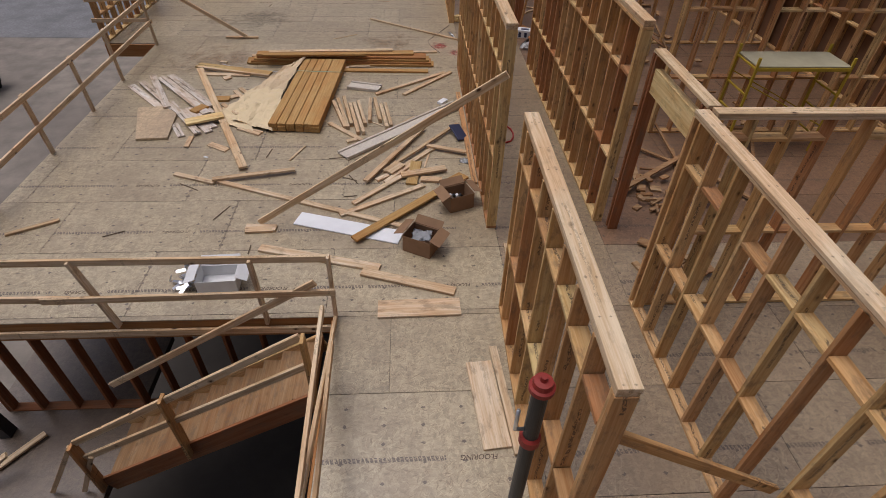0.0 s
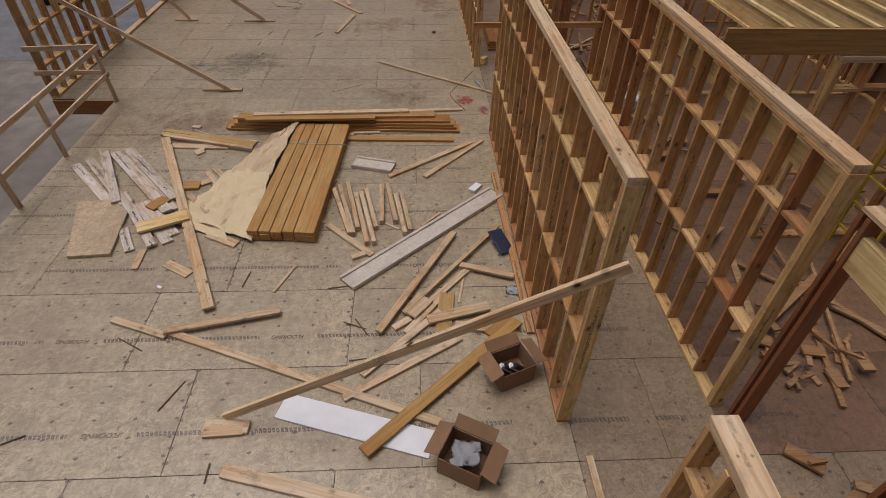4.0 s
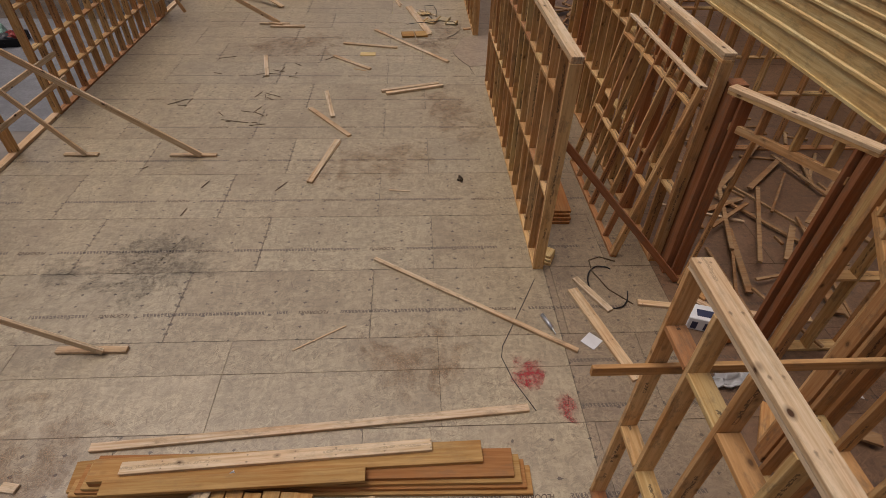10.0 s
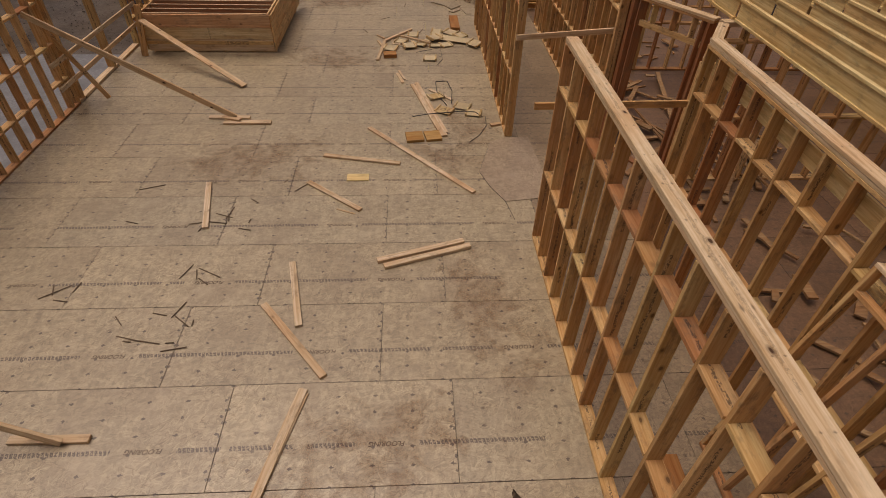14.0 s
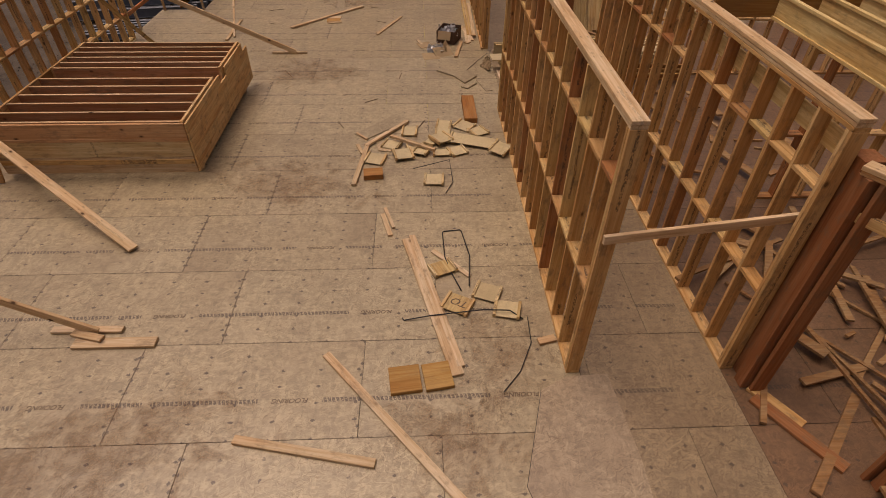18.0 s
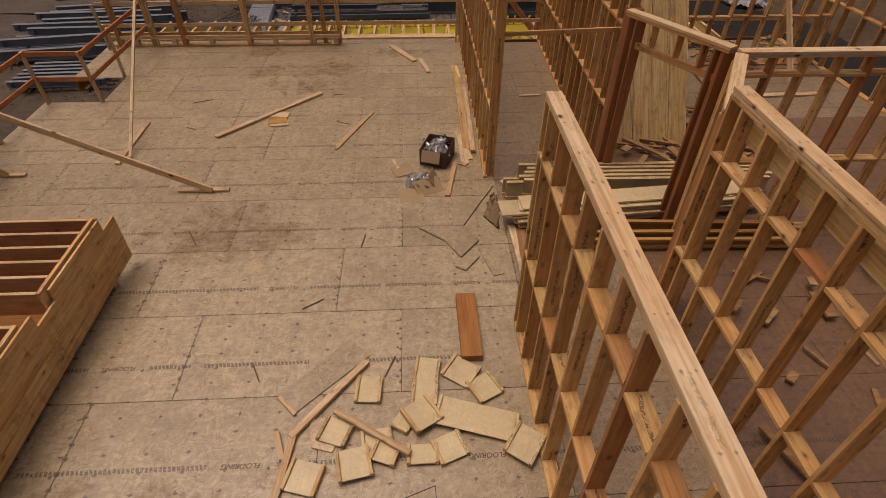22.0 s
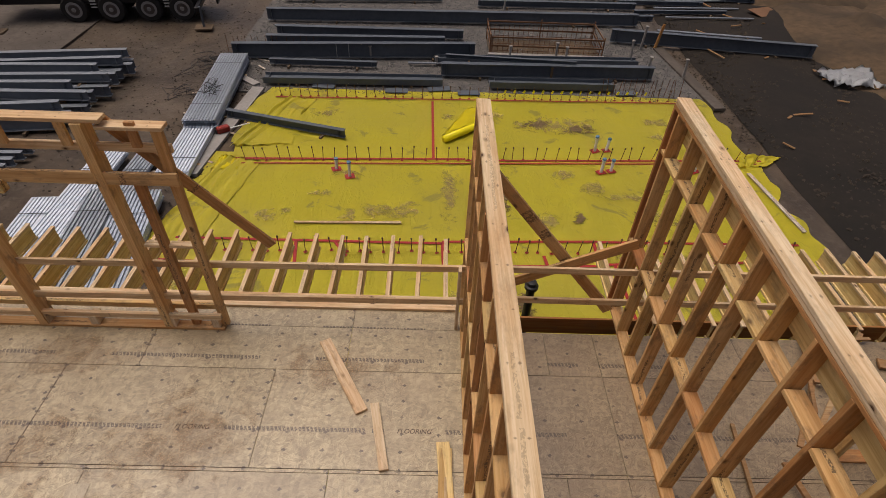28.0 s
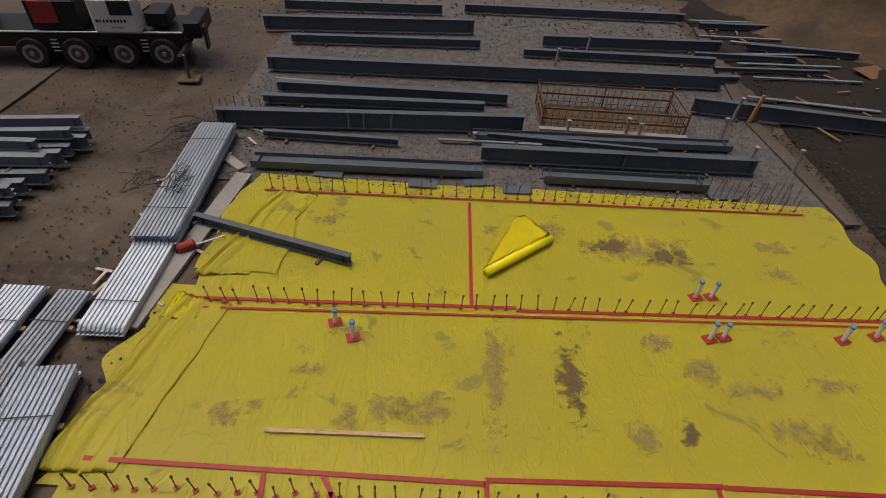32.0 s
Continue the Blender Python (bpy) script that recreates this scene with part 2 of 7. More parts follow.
        butt = k.math("SUBTRACT", 1.219, k.math("ABSOLUTE", x))
        grime = k.math("ADD", k.math("MINIMUM", seam, butt), k.math("MULTIPLY", k.noise(v, 16.0, 4, 0.7), 0.05))
        col = k.mix(k.ramp(grime, (0.020, 0.75), (0.036, 0.0)), col, (0.10, 0.068, 0.044))
        col = k.mix(k.math("MULTIPLY", dot, k.ramp(chip, (0.34, 0.0), (0.47, 0.88))), col, (0.075, 0.05, 0.034))
    return k.done(col, tone, 0.2, 0.003)


M_OSB = osb("strand_board_floor")
M_OSBRAW = osb("strand_board_raw", False, ((0.60, 0.47, 0.30), (0.54, 0.41, 0.25)))


def plain(name, colour, rough=0.6, metal=0.0, var=0.25, scale=6.0, stain=None, bump=0.15):
    k = Nodes(name, rough, metal)
    n = k.noise(k.coords((1, 1, 1)), scale, 5, 0.6)
    big = k.noise(k.coords((1, 1, 1)), scale * 0.12, 3, 0.5)
    col = k.mix(k.math("MULTIPLY", k.ramp(n, (0.35, 0.0), (0.7, 1.0)), var), colour, tuple(c * 0.45 for c in colour))
    col = k.mix(k.math("MULTIPLY", k.ramp(big, (0.4, 0.0), (0.7, 1.0)), var * 1.3), col, stain or tuple(c * 0.6 for c in colour))
    return k.done(col, n, bump, 0.004)


M_STEEL = plain("grey_primed_steel", (0.109, 0.128, 0.152), 0.5, 0.2, 0.35, 5.0)
def dirt():
    k = Nodes("wet_dirt_with_ruts", 0.85)
    v = k.coords((1, 1, 1), False)
    n, big, damp = k.noise(v, 3.0, 6, 0.65), k.noise(v, 0.35, 4, 0.6, 0.5), k.noise(v, 0.12, 3, 0.5)
    rut = k.noise(k.coords((0.9, 0.12, 1), False), 1.0, 4, 0.6, 0.6)
    col = k.mix(k.ramp(big, (0.35, 0.0), (0.68, 1.0)), (0.048, 0.034, 0.023), (0.105, 0.077, 0.052))
    col = k.mix(k.math("MULTIPLY", k.ramp(rut, (0.5, 0.0), (0.62, 1.0)), 0.5), col, (0.046, 0.036, 0.028))
    col = k.mix(k.math("MULTIPLY", k.ramp(n, (0.5, 0.0), (0.7, 1.0)), 0.6), col, (0.12, 0.096, 0.072))
    return k.done(col, k.math("ADD", n, rut), 0.8, 0.05, k.ramp(damp, (0.45, 0.85), (0.62, 0.4)))


M_DIRT = dirt()
M_GRAVEL = plain("crushed_gravel", (0.106, 0.100, 0.094), 0.9, 0, 0.8, 20.0, (0.138, 0.125, 0.112), 0.9)
M_CONC = plain("old_concrete", (0.33, 0.31, 0.285), 0.85, 0, 0.35, 8.0)
# near-black colour holds the shade of the storey under the deck
M_LOWSHADE = plain("lower_storey_shade", (0.05, 0.042, 0.034), 0.9, 0, 0.4, 3.0)
M_GALV = plain("galvanised_decking", (0.70, 0.76, 0.84), 0.34, 0.15, 0.3, 3.0)
M_BLACK = plain("black_plastic", (0.018, 0.018, 0.02), 0.4, 0, 0.2)
M_RED = plain("red_paint", (0.30, 0.035, 0.025), 0.5, 0, 0.3)
M_TAPE = plain("red_tape", (0.38, 0.03, 0.025), 0.45, 0, 0.3, 9.0)
M_WHITE = plain("white_board", (0.80, 0.81, 0.82), 0.5, 0, 0.12)
M_CARDTAN = plain("tan_cardboard", (0.40, 0.29, 0.165), 0.85, 0, 0.3)
M_CARDDARK = plain("dark_brown_cardboard", (0.12, 0.070, 0.045), 0.85, 0, 0.35)
M_CARD = plain("brown_cardboard", (0.28, 0.165, 0.088), 0.85, 0, 0.3)


def membrane():
    k = Nodes("yellow_vapour_membrane", 0.36)
    v = k.coords((1, 1, 1), False)
    fold = k.noise(v, 0.7, 3, 0.45, 0.9)
    crease = k.noise(k.coords((1.4, 0.5, 1), False), 1.0, 4, 0.55, 2.2)
    sharp = k.math("POWER", k.math("SUBTRACT", 1.0, k.math("MULTIPLY", k.math("ABSOLUTE", k.math("SUBTRACT", crease, 0.5)), 2.0), 0, True), 14.0)
    dirt = k.noise(v, 0.75, 7, 0.68, 0.6)
    dust = k.noise(v, 0.2, 4, 0.6)
    fine = k.noise(v, 9.0, 4)
    col = k.mix(k.ramp(fine, (0.3, 0.0), (0.75, 0.35)), (0.76, 0.67, 0.050), (0.64, 0.56, 0.050))
    col = k.mix(k.math("MULTIPLY", k.ramp(dust, (0.42, 0.0), (0.7, 1.0)), 0.28), col, (0.52, 0.45, 0.14))
    col = k.mix(k.math("MULTIPLY", k.ramp(dirt, (0.585, 0.0), (0.64, 1.0)), 0.5), col, (0.27, 0.22, 0.10))
    return k.done(col, k.math("ADD", fold, k.math("MULTIPLY", sharp, 0.2)), 0.5, 0.07)


M_YMEM = membrane()

M_OSBCUT = osb("strand_board_cut_panel", False, ((0.393, 0.320, 0.201), (0.352, 0.286, 0.178)))
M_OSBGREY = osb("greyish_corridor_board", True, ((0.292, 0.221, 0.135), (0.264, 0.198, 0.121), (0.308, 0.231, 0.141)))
# room boards: brown dirt, plus the shade of walls and joists in the colour
M_OSBROOM = osb("trodden_shaded_room_board", True, ((0.194, 0.112, 0.061), (0.168, 0.097, 0.051), (0.214, 0.124, 0.067)))
M_WEB = osb("pale_strand_web", False, ((0.56, 0.46, 0.26), (0.60, 0.49, 0.28), (0.52, 0.42, 0.23)), 0.3)
M_JOIST = wood("weathered_joist", [(0.54, 0.42, 0.21), (0.60, 0.47, 0.25), (0.49, 0.37, 0.17)], 0.1, -0.05, stamp=0.4)
M_BEIGE = osb("weathered_beige_joist", False, ((0.60, 0.54, 0.45), (0.56, 0.50, 0.41)), 0.4)
M_CREAMCUT = wood("pale_joist_offcut", [(0.66, 0.53, 0.30), (0.72, 0.60, 0.37), (0.60, 0.47, 0.25)], 0.1, -0.05, stamp=0.5)
M_PATCH = osb("pinkish_patch_sheet", False, ((0.38, 0.30, 0.205), (0.365, 0.288, 0.195)), 1.0)
M_OSBFRESH = osb("fresh_strand_board_floor", True, ((0.399, 0.322, 0.195), (0.363, 0.289, 0.173), (0.427, 0.345, 0.210)), 1.2)
M_PAVE = plain("grey_yard_paving", (0.27, 0.235, 0.195), 0.9, 0, 0.7, 1.3, (0.15, 0.13, 0.11), 0.6)
M_BLUESTONE = plain("wet_blue_gravel", (0.225, 0.225, 0.228), 0.9, 0, 0.6, 9.0, (0.13, 0.13, 0.13), 0.9)
M_SHEATH = wood("golden_sheathing", [(0.78, 0.56, 0.29), (0.70, 0.48, 0.23), (0.82, 0.61, 0.34)], 0.7, -0.1, stamp=0.25)
M_INNER = plain("red_brown_sheathing", (0.25, 0.135, 0.075), 0.8, 0, 0.4, 2.5)
M_REDRAIL = wood("orange_red_rail", [(0.52, 0.24, 0.11), (0.46, 0.20, 0.09)], 0.3)
M_OLDCONC = plain("stained_concrete", (0.115, 0.095, 0.078), 0.9, 0, 0.6, 4.0)
M_STRAP = plain("green_strap", (0.35, 0.55, 0.42), 0.5, 0, 0.1)
M_PAPER = plain("tan_kraft_paper", (0.70, 0.565, 0.345), 0.75, 0, 0.1, 3.0)
M_KRAFT = plain("brown_kraft_paper", (0.66, 0.51, 0.32), 0.8, 0, 0.25, 4.0)
M_BAG = plain("dirty_white_plastic", (0.72, 0.72, 0.71), 0.4, 0, 0.25, 5.0)
M_NAVY = plain("navy_print", (0.035, 0.042, 0.085), 0.5, 0, 0.2)
M_ORANGE = plain("orange_plastic", (0.50, 0.18, 0.04), 0.5, 0, 0.2)
M_PLASTIC = plain("crumpled_clear_plastic", (0.62, 0.64, 0.66), 0.25, 0, 0.3)
M_ZINC = plain("bright_zinc", (0.72, 0.73, 0.75), 0.28, 0.9, 0.2)
M_DARKWOOD = plain("dark_splinter_wood", (0.15, 0.105, 0.065), 0.85, 0, 0.3)
M_YPAINT = plain("yellow_paint", (0.50, 0.36, 0.03), 0.5, 0, 0.3)
M_CRANE = plain("black_crane_paint", (0.012, 0.012, 0.014), 0.35, 0, 0.3)
M_CREAM = plain("white_crane_paint", (0.62, 0.62, 0.6), 0.4, 0, 0.2)
M_TYRE = plain("tyre_rubber", (0.022, 0.021, 0.02), 0.8, 0, 0.3)
M_RUST = plain("rusty_rebar", (0.16, 0.075, 0.04), 0.85, 0, 0.4)
M_BLUE = plain("blue_cap", (0.12, 0.25, 0.42), 0.4, 0, 0.2)


def mark(name, colour, cut, stretch=(1, 1, 1), most=0.75, grain=6.0):
    """A see-through stain: ragged and patchy, fading into what lies below."""
    k = Nodes(name, 0.9)
    v = k.vec("MULTIPLY", k.coords((1, 1, 1)), stretch)
    n = k.noise(v, 1.7, 8, 0.72, 1.2)
    f = k.noise(v, grain * 2.0, 5, 0.75)
    s = k.split(k.vec("SUBTRACT", k.tc.outputs["Generated"], (0.5, 0.5, 0.5)))
    d = k.math("SQRT", k.math("ADD", k.math("MULTIPLY", s[0], s[0]), k.math("MULTIPLY", s[1], s[1])))
    fade = k.ramp(k.math("ADD", d, k.math("MULTIPLY", k.math("SUBTRACT", n, 0.5), 2.1)), (0.14, 1.0), (0.30, 0.5), (0.36, 0.0))
    patch = k.ramp(f, (cut, 0.2), (cut + 0.2, 1.0))
    k.put(k.b.inputs["Alpha"], k.math("MULTIPLY", patch, k.math("MULTIPLY", fade, most)))
    return k.done(colour)


M_SOOT = mark("soot", (0.06, 0.06, 0.055), 0.42, most=0.44)
M_DAMP = mark("brown_damp", (0.25, 0.14, 0.07), 0.40, most=0.38, grain=2.5)
M_CHALK = mark("red_chalk", (0.38, 0.05, 0.055), 0.40, most=0.8)
M_MUD = mark("dried_mud", (0.33, 0.25, 0.085), 0.33, most=0.62, grain=1.6)
M_MUDDARK = mark("dark_mud", (0.15, 0.10, 0.045), 0.28, most=0.92, grain=3.0)
M_YMEM2 = plain("clean_yellow_membrane", (0.92, 0.80, 0.015), 0.32, 0, 0.12, 3.0)
M_CLAY = plain("brown_clay", (0.115, 0.076, 0.042), 0.95, 0, 0.8, 2.4, (0.045, 0.032, 0.02), 1.0)
M_WETSOIL = plain("dark_wet_soil", (0.021, 0.0155, 0.0105), 0.9, 0, 0.75, 2.6, (0.010, 0.008, 0.006), 1.0)
M_BLUESTEEL = plain("pale_primed_steel", (0.222, 0.246, 0.276), 0.5, 0.2, 0.3, 5.0)
M_BROWNRAIL = plain("rust_brown_rail", (0.20, 0.105, 0.055), 0.85, 0, 0.4, 7.0)
M_RING = plain("pale_wheel_ring", (0.30, 0.29, 0.28), 0.6, 0.0, 0.4)
M_TREAD = wood("muddy_stair_tread", [(0.36, 0.235, 0.125), (0.30, 0.19, 0.098)], 0.4, 0.2)
# landing board darkened: the stairwell's shade is put into its colour
M_SHADEDBOARD = osb("shaded_landing_board", False, ((0.13, 0.09, 0.058), (0.11, 0.078, 0.05)))
M_RIM = plain("grey_wheel_rim", (0.10, 0.085, 0.08), 0.5, 0.3, 0.4)
M_REDFIR = wood("reddish_shaded_joist_side", [(0.50, 0.285, 0.155), (0.44, 0.24, 0.125), (0.55, 0.33, 0.19)], 0.8)
M_BOXTOP = wood("pinkish_fir_board", [(0.66, 0.43, 0.25), (0.61, 0.39, 0.22)], 0.9, 0.0)
M_STONE = plain("crushed_stone", (0.180, 0.174, 0.166), 0.9, 0, 0.6, 4.0)
M_CLOD = plain("dirt_clods", (0.05, 0.039, 0.028), 0.95, 0, 0.5, 3.0)

M_PLY = plain("pale_plywood", (0.36, 0.325, 0.215), 0.8, 0, 0.4, 3.0)
M_INK = plain("dark_print_ink", (0.12, 0.085, 0.06), 0.8, 0, 0.3, 30.0)

# ---- helpers of this scene ----


SITE = Matrix()  # the grid that things are laid out on


def empty(name, label, category, m=None, group="", kind=""):
    ob = tagged(new(name), label, category, group, kind)
    ob.empty_display_size = 0.1
    ob.matrix_basis = SITE @ (m or Matrix())
    return ob


def link(name, data, parent=None, m=None, label=""):
    ob = new(name, data)
    ob.matrix_basis = m or Matrix()
    if parent is not None:
        ob.parent = parent
    else:
        ob.matrix_basis = SITE @ ob.matrix_basis
    if label:
        ob["label"] = label
    return ob


def part(name, bm, material, parent, label="", m=None):
    me = bpy.data.meshes.new(name)
    bm.to_mesh(me)
    bm.free()
    me.materials.append(material)
    return link(name, me, parent, m, label)


CACHE = {}


def block(l, w, t, material, c=0.003):
    """A chamfered board, length along x, centred; alike boards share one mesh."""
    key = (round(l, 3), round(w, 3), round(t, 3), material.name)
    if key in CACHE:
        return CACHE[key]
    h = (l / 2, w / 2, t / 2)
    c = min(c, min(h) * 0.45)
    vs, at = [], {}
    for sx in (-1, 1):
        for sy in (-1, 1):
            for sz in (-1, 1):
                s = (sx, sy, sz)
                for a in range(3):
                    at[s, a] = len(vs)
                    vs.append(tuple(s[i] * (h[i] if i == a else h[i] - c) for i in range(3)))
    fs = []
    for a in range(3):
        b, d = (a + 1) % 3, (a + 2) % 3
        for s in (-1, 1):
            q = []
            for u, v in ((-1, -1), (1, -1), (1, 1), (-1, 1)):
                k = [0, 0, 0]
                k[a], k[b], k[d] = s, u, v
                q.append(at[tuple(k), a])
            fs.append(q if s > 0 else q[::-1])
        for u in (-1, 1):
            for v in (-1, 1):
                lo, hi = [0, 0, 0], [0, 0, 0]
                lo[a], hi[a] = -1, 1
                lo[b] = hi[b] = u
                lo[d] = hi[d] = v
                q = [at[tuple(lo), b], at[tuple(hi), b], at[tuple(hi), d], at[tuple(lo), d]]
                fs.append(q if u * v > 0 else q[::-1])
    for s in [(x, y, z) for x in (-1, 1) for y in (-1, 1) for z in (-1, 1)]:
        q = [at[s, 0], at[s, 1], at[s, 2]]
        fs.append(q if s[0] * s[1] * s[2] > 0 else q[::-1])
    me = bpy.data.meshes.new("board")
    me.from_pydata(vs, [], fs)
    me.materials.append(material)
    me.update()
    CACHE[key] = me
    return me


def span(a, b, roll=0.0):
    """The pose whose x axis runs from a to b, centred between them, z as upright as it can be."""
    a, b = Vector(a), Vector(b)
    x = (b - a).normalized()
    up = Vector((0, 0, 1)) if abs(x.z) < 0.95 else Vector((0, 1, 0))
    y = up.cross(x).normalized()
    z = x.cross(y)
    m = Matrix((x, y, z)).transposed().to_4x4()
    m.translation = (a + b) / 2
    return m @ Matrix.Rotation(radians(roll), 4, "X")


def beam(name, a, b, w, t, material, parent=None, roll=0.0, label=""):
    """A board from a to b: w across, t high (before it is rolled)."""
    l = (Vector(b) - Vector(a)).length
    return link(name, block(round(l, 2), w, t, material), parent, span(a, b, roll), label)


H = 2.98  # the walls' height
RND = random.Random(5)


def stud_wall(name, a, b, height=H, base=0.0, thick=0.14, spacing=0.4064, rows=(1.18, 2.39), plates=2, label="", studs=M_STUD, top=M_PLATE, m=None):
    """An open stud wall from a to b (on plan): sole plate, studs, blocking in rows, doubled or tripled top plate."""
    a, b = Vector((*a, 0)), Vector((*b, 0))
    L = (b - a).length
    ang = math.atan2(b.y - a.y, b.x - a.x)
    w = empty(name, label or "open stud wall of raw fir lumber with blocking", "stud wall", m or pose(a.x, a.y, base, 0, 0, math.degrees(ang)), kind="structure")
    t = 0.038
    link("sole_plate", block(L, thick, t, studs), w, pose(L / 2, 0, t / 2))
    for i in range(plates):
        link("top_plate", block(L - 0.014 * (i % 2), thick - 0.007 * (i % 2), t - 0.003, top if i == 0 else studs if i == 2 else M_PLATE), w,
             pose(L / 2 + RND.uniform(-0.004, 0.004), RND.uniform(-0.002, 0.002), height - t * (i + 0.5), 0, 0, RND.uniform(-0.03, 0.03)))
    n = max(1, int((L - t) / spacing))
    xs = [t / 2 + spacing * i for i in range(n + 1) if t / 2 + spacing * i < L - 0.1] + [L - t / 2]
    xs = [xs[0]] + [xs[0] + t + 0.001] + xs[1:]
    hs = height - t * (plates + 1)
    for x in xs:
        dx = RND.uniform(-0.012, 0.012) if 0.1 < x < L - 0.1 else 0
        link("stud", block(hs, thick, t, studs), w, pose(x + dx, RND.uniform(-0.003, 0.003), t + hs / 2, 0, -90, 0) @ pose(0, 0, 0, RND.choice((0, 180)), 0, RND.uniform(-0.1, 0.1)))
    for z in rows:
        for i in range(1, len(xs) - 1):
            g = xs[i + 1] - xs[i] - t
            if g < 0.1 or RND.random() < 0.02:
                continue
            link("blocking", block(round(g, 2), thick, t, studs), w, pose((xs[i] + xs[i + 1]) / 2, RND.uniform(-0.004, 0.004), z + RND.uniform(-0.012, 0.012), RND.choice((0, 180)), RND.uniform(-0.8, 0.8), 0))
    return w


# ---- ground and deck ----
ZG = -5.39  # the yard, one tall storey below the deck
LOW = 2.68  # the height of the lower walls, which carry the joists


def slab(name, x0, y0, x1, y1, z0, z1, material, label, category, kind="structure"):
    bm = bmesh.new()
    bmesh.ops.create_cube(bm, size=1.0, matrix=Matrix.LocRotScale(((x0 + x1) / 2, (y0 + y1) / 2, (z0 + z1) / 2), None, (x1 - x0, y1 - y0, z1 - z0)))
    return tagged(part(name, bm, material, None), label, category, "", kind)


def yard():
    """One sheet of ground with low ruts and mounds that reaches the horizon."""
    bm = bmesh.new()
    near = [-60 + 1.2 * i for i in range(101)]
    far = [-2500, -900, -300, -140]
    xs = far + near + [140, 300, 900, 2500]
    ys = [y + 40 for y in far + near + [140, 300, 900, 2500]]
    grid = []
    for y in ys:
        row = []
        for x in xs:
            h = 0.0
            if x < -7.5 or x > 10.5 or y > 45:
                h = 0.16 * noise.noise(Vector((x * 0.35, y * 0.22, 0))) + 0.05 * noise.noise(Vector((x * 1.3, y * 1.1, 3)))
                h = min(h, 0.03)
            row.append(bm.verts.new((x, y, ZG - 0.06 + h)))
        grid.append(row)
    for a, b in zip(grid, grid[1:]):
        for i in range(len(xs) - 1):
            bm.faces.new((a[i], a[i + 1], b[i + 1], b[i]))
    for f in bm.faces:
        f.smooth = True
    tagged(part("ground", bm, M_DIRT, None), "bare wet brown dirt of the building site", "ground", "", "structure")


yard()

PW, PL = 1.2065, 2.4384  # a strand board panel
EDGE = 25.87  # the deck's far end


def holes(x0, x1, y0, y1):
    """The stretches of a row of panels that the stairwell and the deck's outline leave."""
    yc = (y0 + y1) / 2
    lo = -6.28 if yc < -0.95 else -7.55
    a, b = max(x0, lo), min(x1, 9.6)
    if y1 > -13.6 and y0 < -10.2:
        return [(max(a, -0.97), b), (a, min(b, -6.2))]
    return [(a, b)]


def lettering(text, size):
    """Ink lettering, a hair thick, from the built-in font."""
    c = bpy.data.curves.new("lettering", "FONT")
    c.body, c.size, c.align_x, c.align_y, c.extrude, c.offset, c.shear = text, size, "CENTER", "CENTER", 0.0004, 0.0008, 0.2
    c.materials.append(M_INK)
    return c


INK_FLOORING = lettering("FLOORING", 0.075)


def osb_floor():
    f = empty("floor", "strand board subfloor deck with printed lines, stains and open joints", "floor", pose(0, 0, 0), kind="structure")
    cuts = (-13.6, -10.17, -0.92, 22.45, 23.65, 25.55, EDGE)
    for j in range(-15, 22):
        y0, y1 = j * PW - 0.44, (j + 1) * PW - 0.44
        ys = sorted([y0, y1] + [c for c in cuts if y0 + 0.03 < c < y1 - 0.03])
        for ya, yb in zip(ys, ys[1:]):
            if (ya + yb) / 2 > EDGE:
                continue
            for i in range(-4, 6):
                x0 = (-0.27 if j % 2 else -1.09) + i * PL
                for a, b in holes(x0, x0 + PL, ya, yb):
                    if 22.45 < (ya + yb) / 2 < 23.65:
                        a = max(a, -6.4)
                    whole = abs(yb - ya - PW) < 0.02
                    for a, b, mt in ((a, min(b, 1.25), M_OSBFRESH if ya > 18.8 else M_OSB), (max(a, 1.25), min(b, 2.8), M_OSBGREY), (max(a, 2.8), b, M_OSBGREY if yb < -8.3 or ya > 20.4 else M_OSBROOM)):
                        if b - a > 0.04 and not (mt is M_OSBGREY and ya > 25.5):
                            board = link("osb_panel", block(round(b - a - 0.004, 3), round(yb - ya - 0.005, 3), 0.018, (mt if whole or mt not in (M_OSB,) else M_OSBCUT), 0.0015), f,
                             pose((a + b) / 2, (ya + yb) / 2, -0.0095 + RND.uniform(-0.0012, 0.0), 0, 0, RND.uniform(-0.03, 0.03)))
                            if mt in (M_OSB, M_OSBFRESH) and whole and b - a > 1.8:
                                link("lettering", INK_FLOORING, board, pose(0.5, -0.163, 0.0095, 0, 0, 180 if ya < 18 else 0), "dark printed word on the strand board")
    # joists under the deck, seen at its open edges
    for a, b in (((-6.26, -20), (-6.26, -0.95)), ((-7.53, -0.9), (-7.53, 22.4)), ((-6.3, -0.94), (-7.53, -0.94)), ((-6.38, 22.47), (-6.38, 23.63)),
                 ((-7.53, 23.67), (-7.53, EDGE)), ((-0.99, -13.6), (-0.99, -10.2)), ((-6.2, -10.14), (-0.97, -10.14)), ((-7.5, EDGE - 0.03), (9.5, EDGE - 0.03))):
        beam("rim_board", (*a, -0.18), (*b, -0.18), 0.032, 0.30, M_LVL, f, label="orange rim board under the deck")
    return f


osb_floor()
slab("lower_floor", -6.2, -20, 9.5, 25.4, ZG - 0.1, ZG - 0.01, M_LOWSHADE, "concrete slab of the storey under the deck, its shade painted in", "floor")

slab("pavement", -60, -30, -9.0, 17.0, ZG - 0.2, ZG + 0.01, M_PAVE, "pale grey concrete paving of the yard beside the building", "paving")
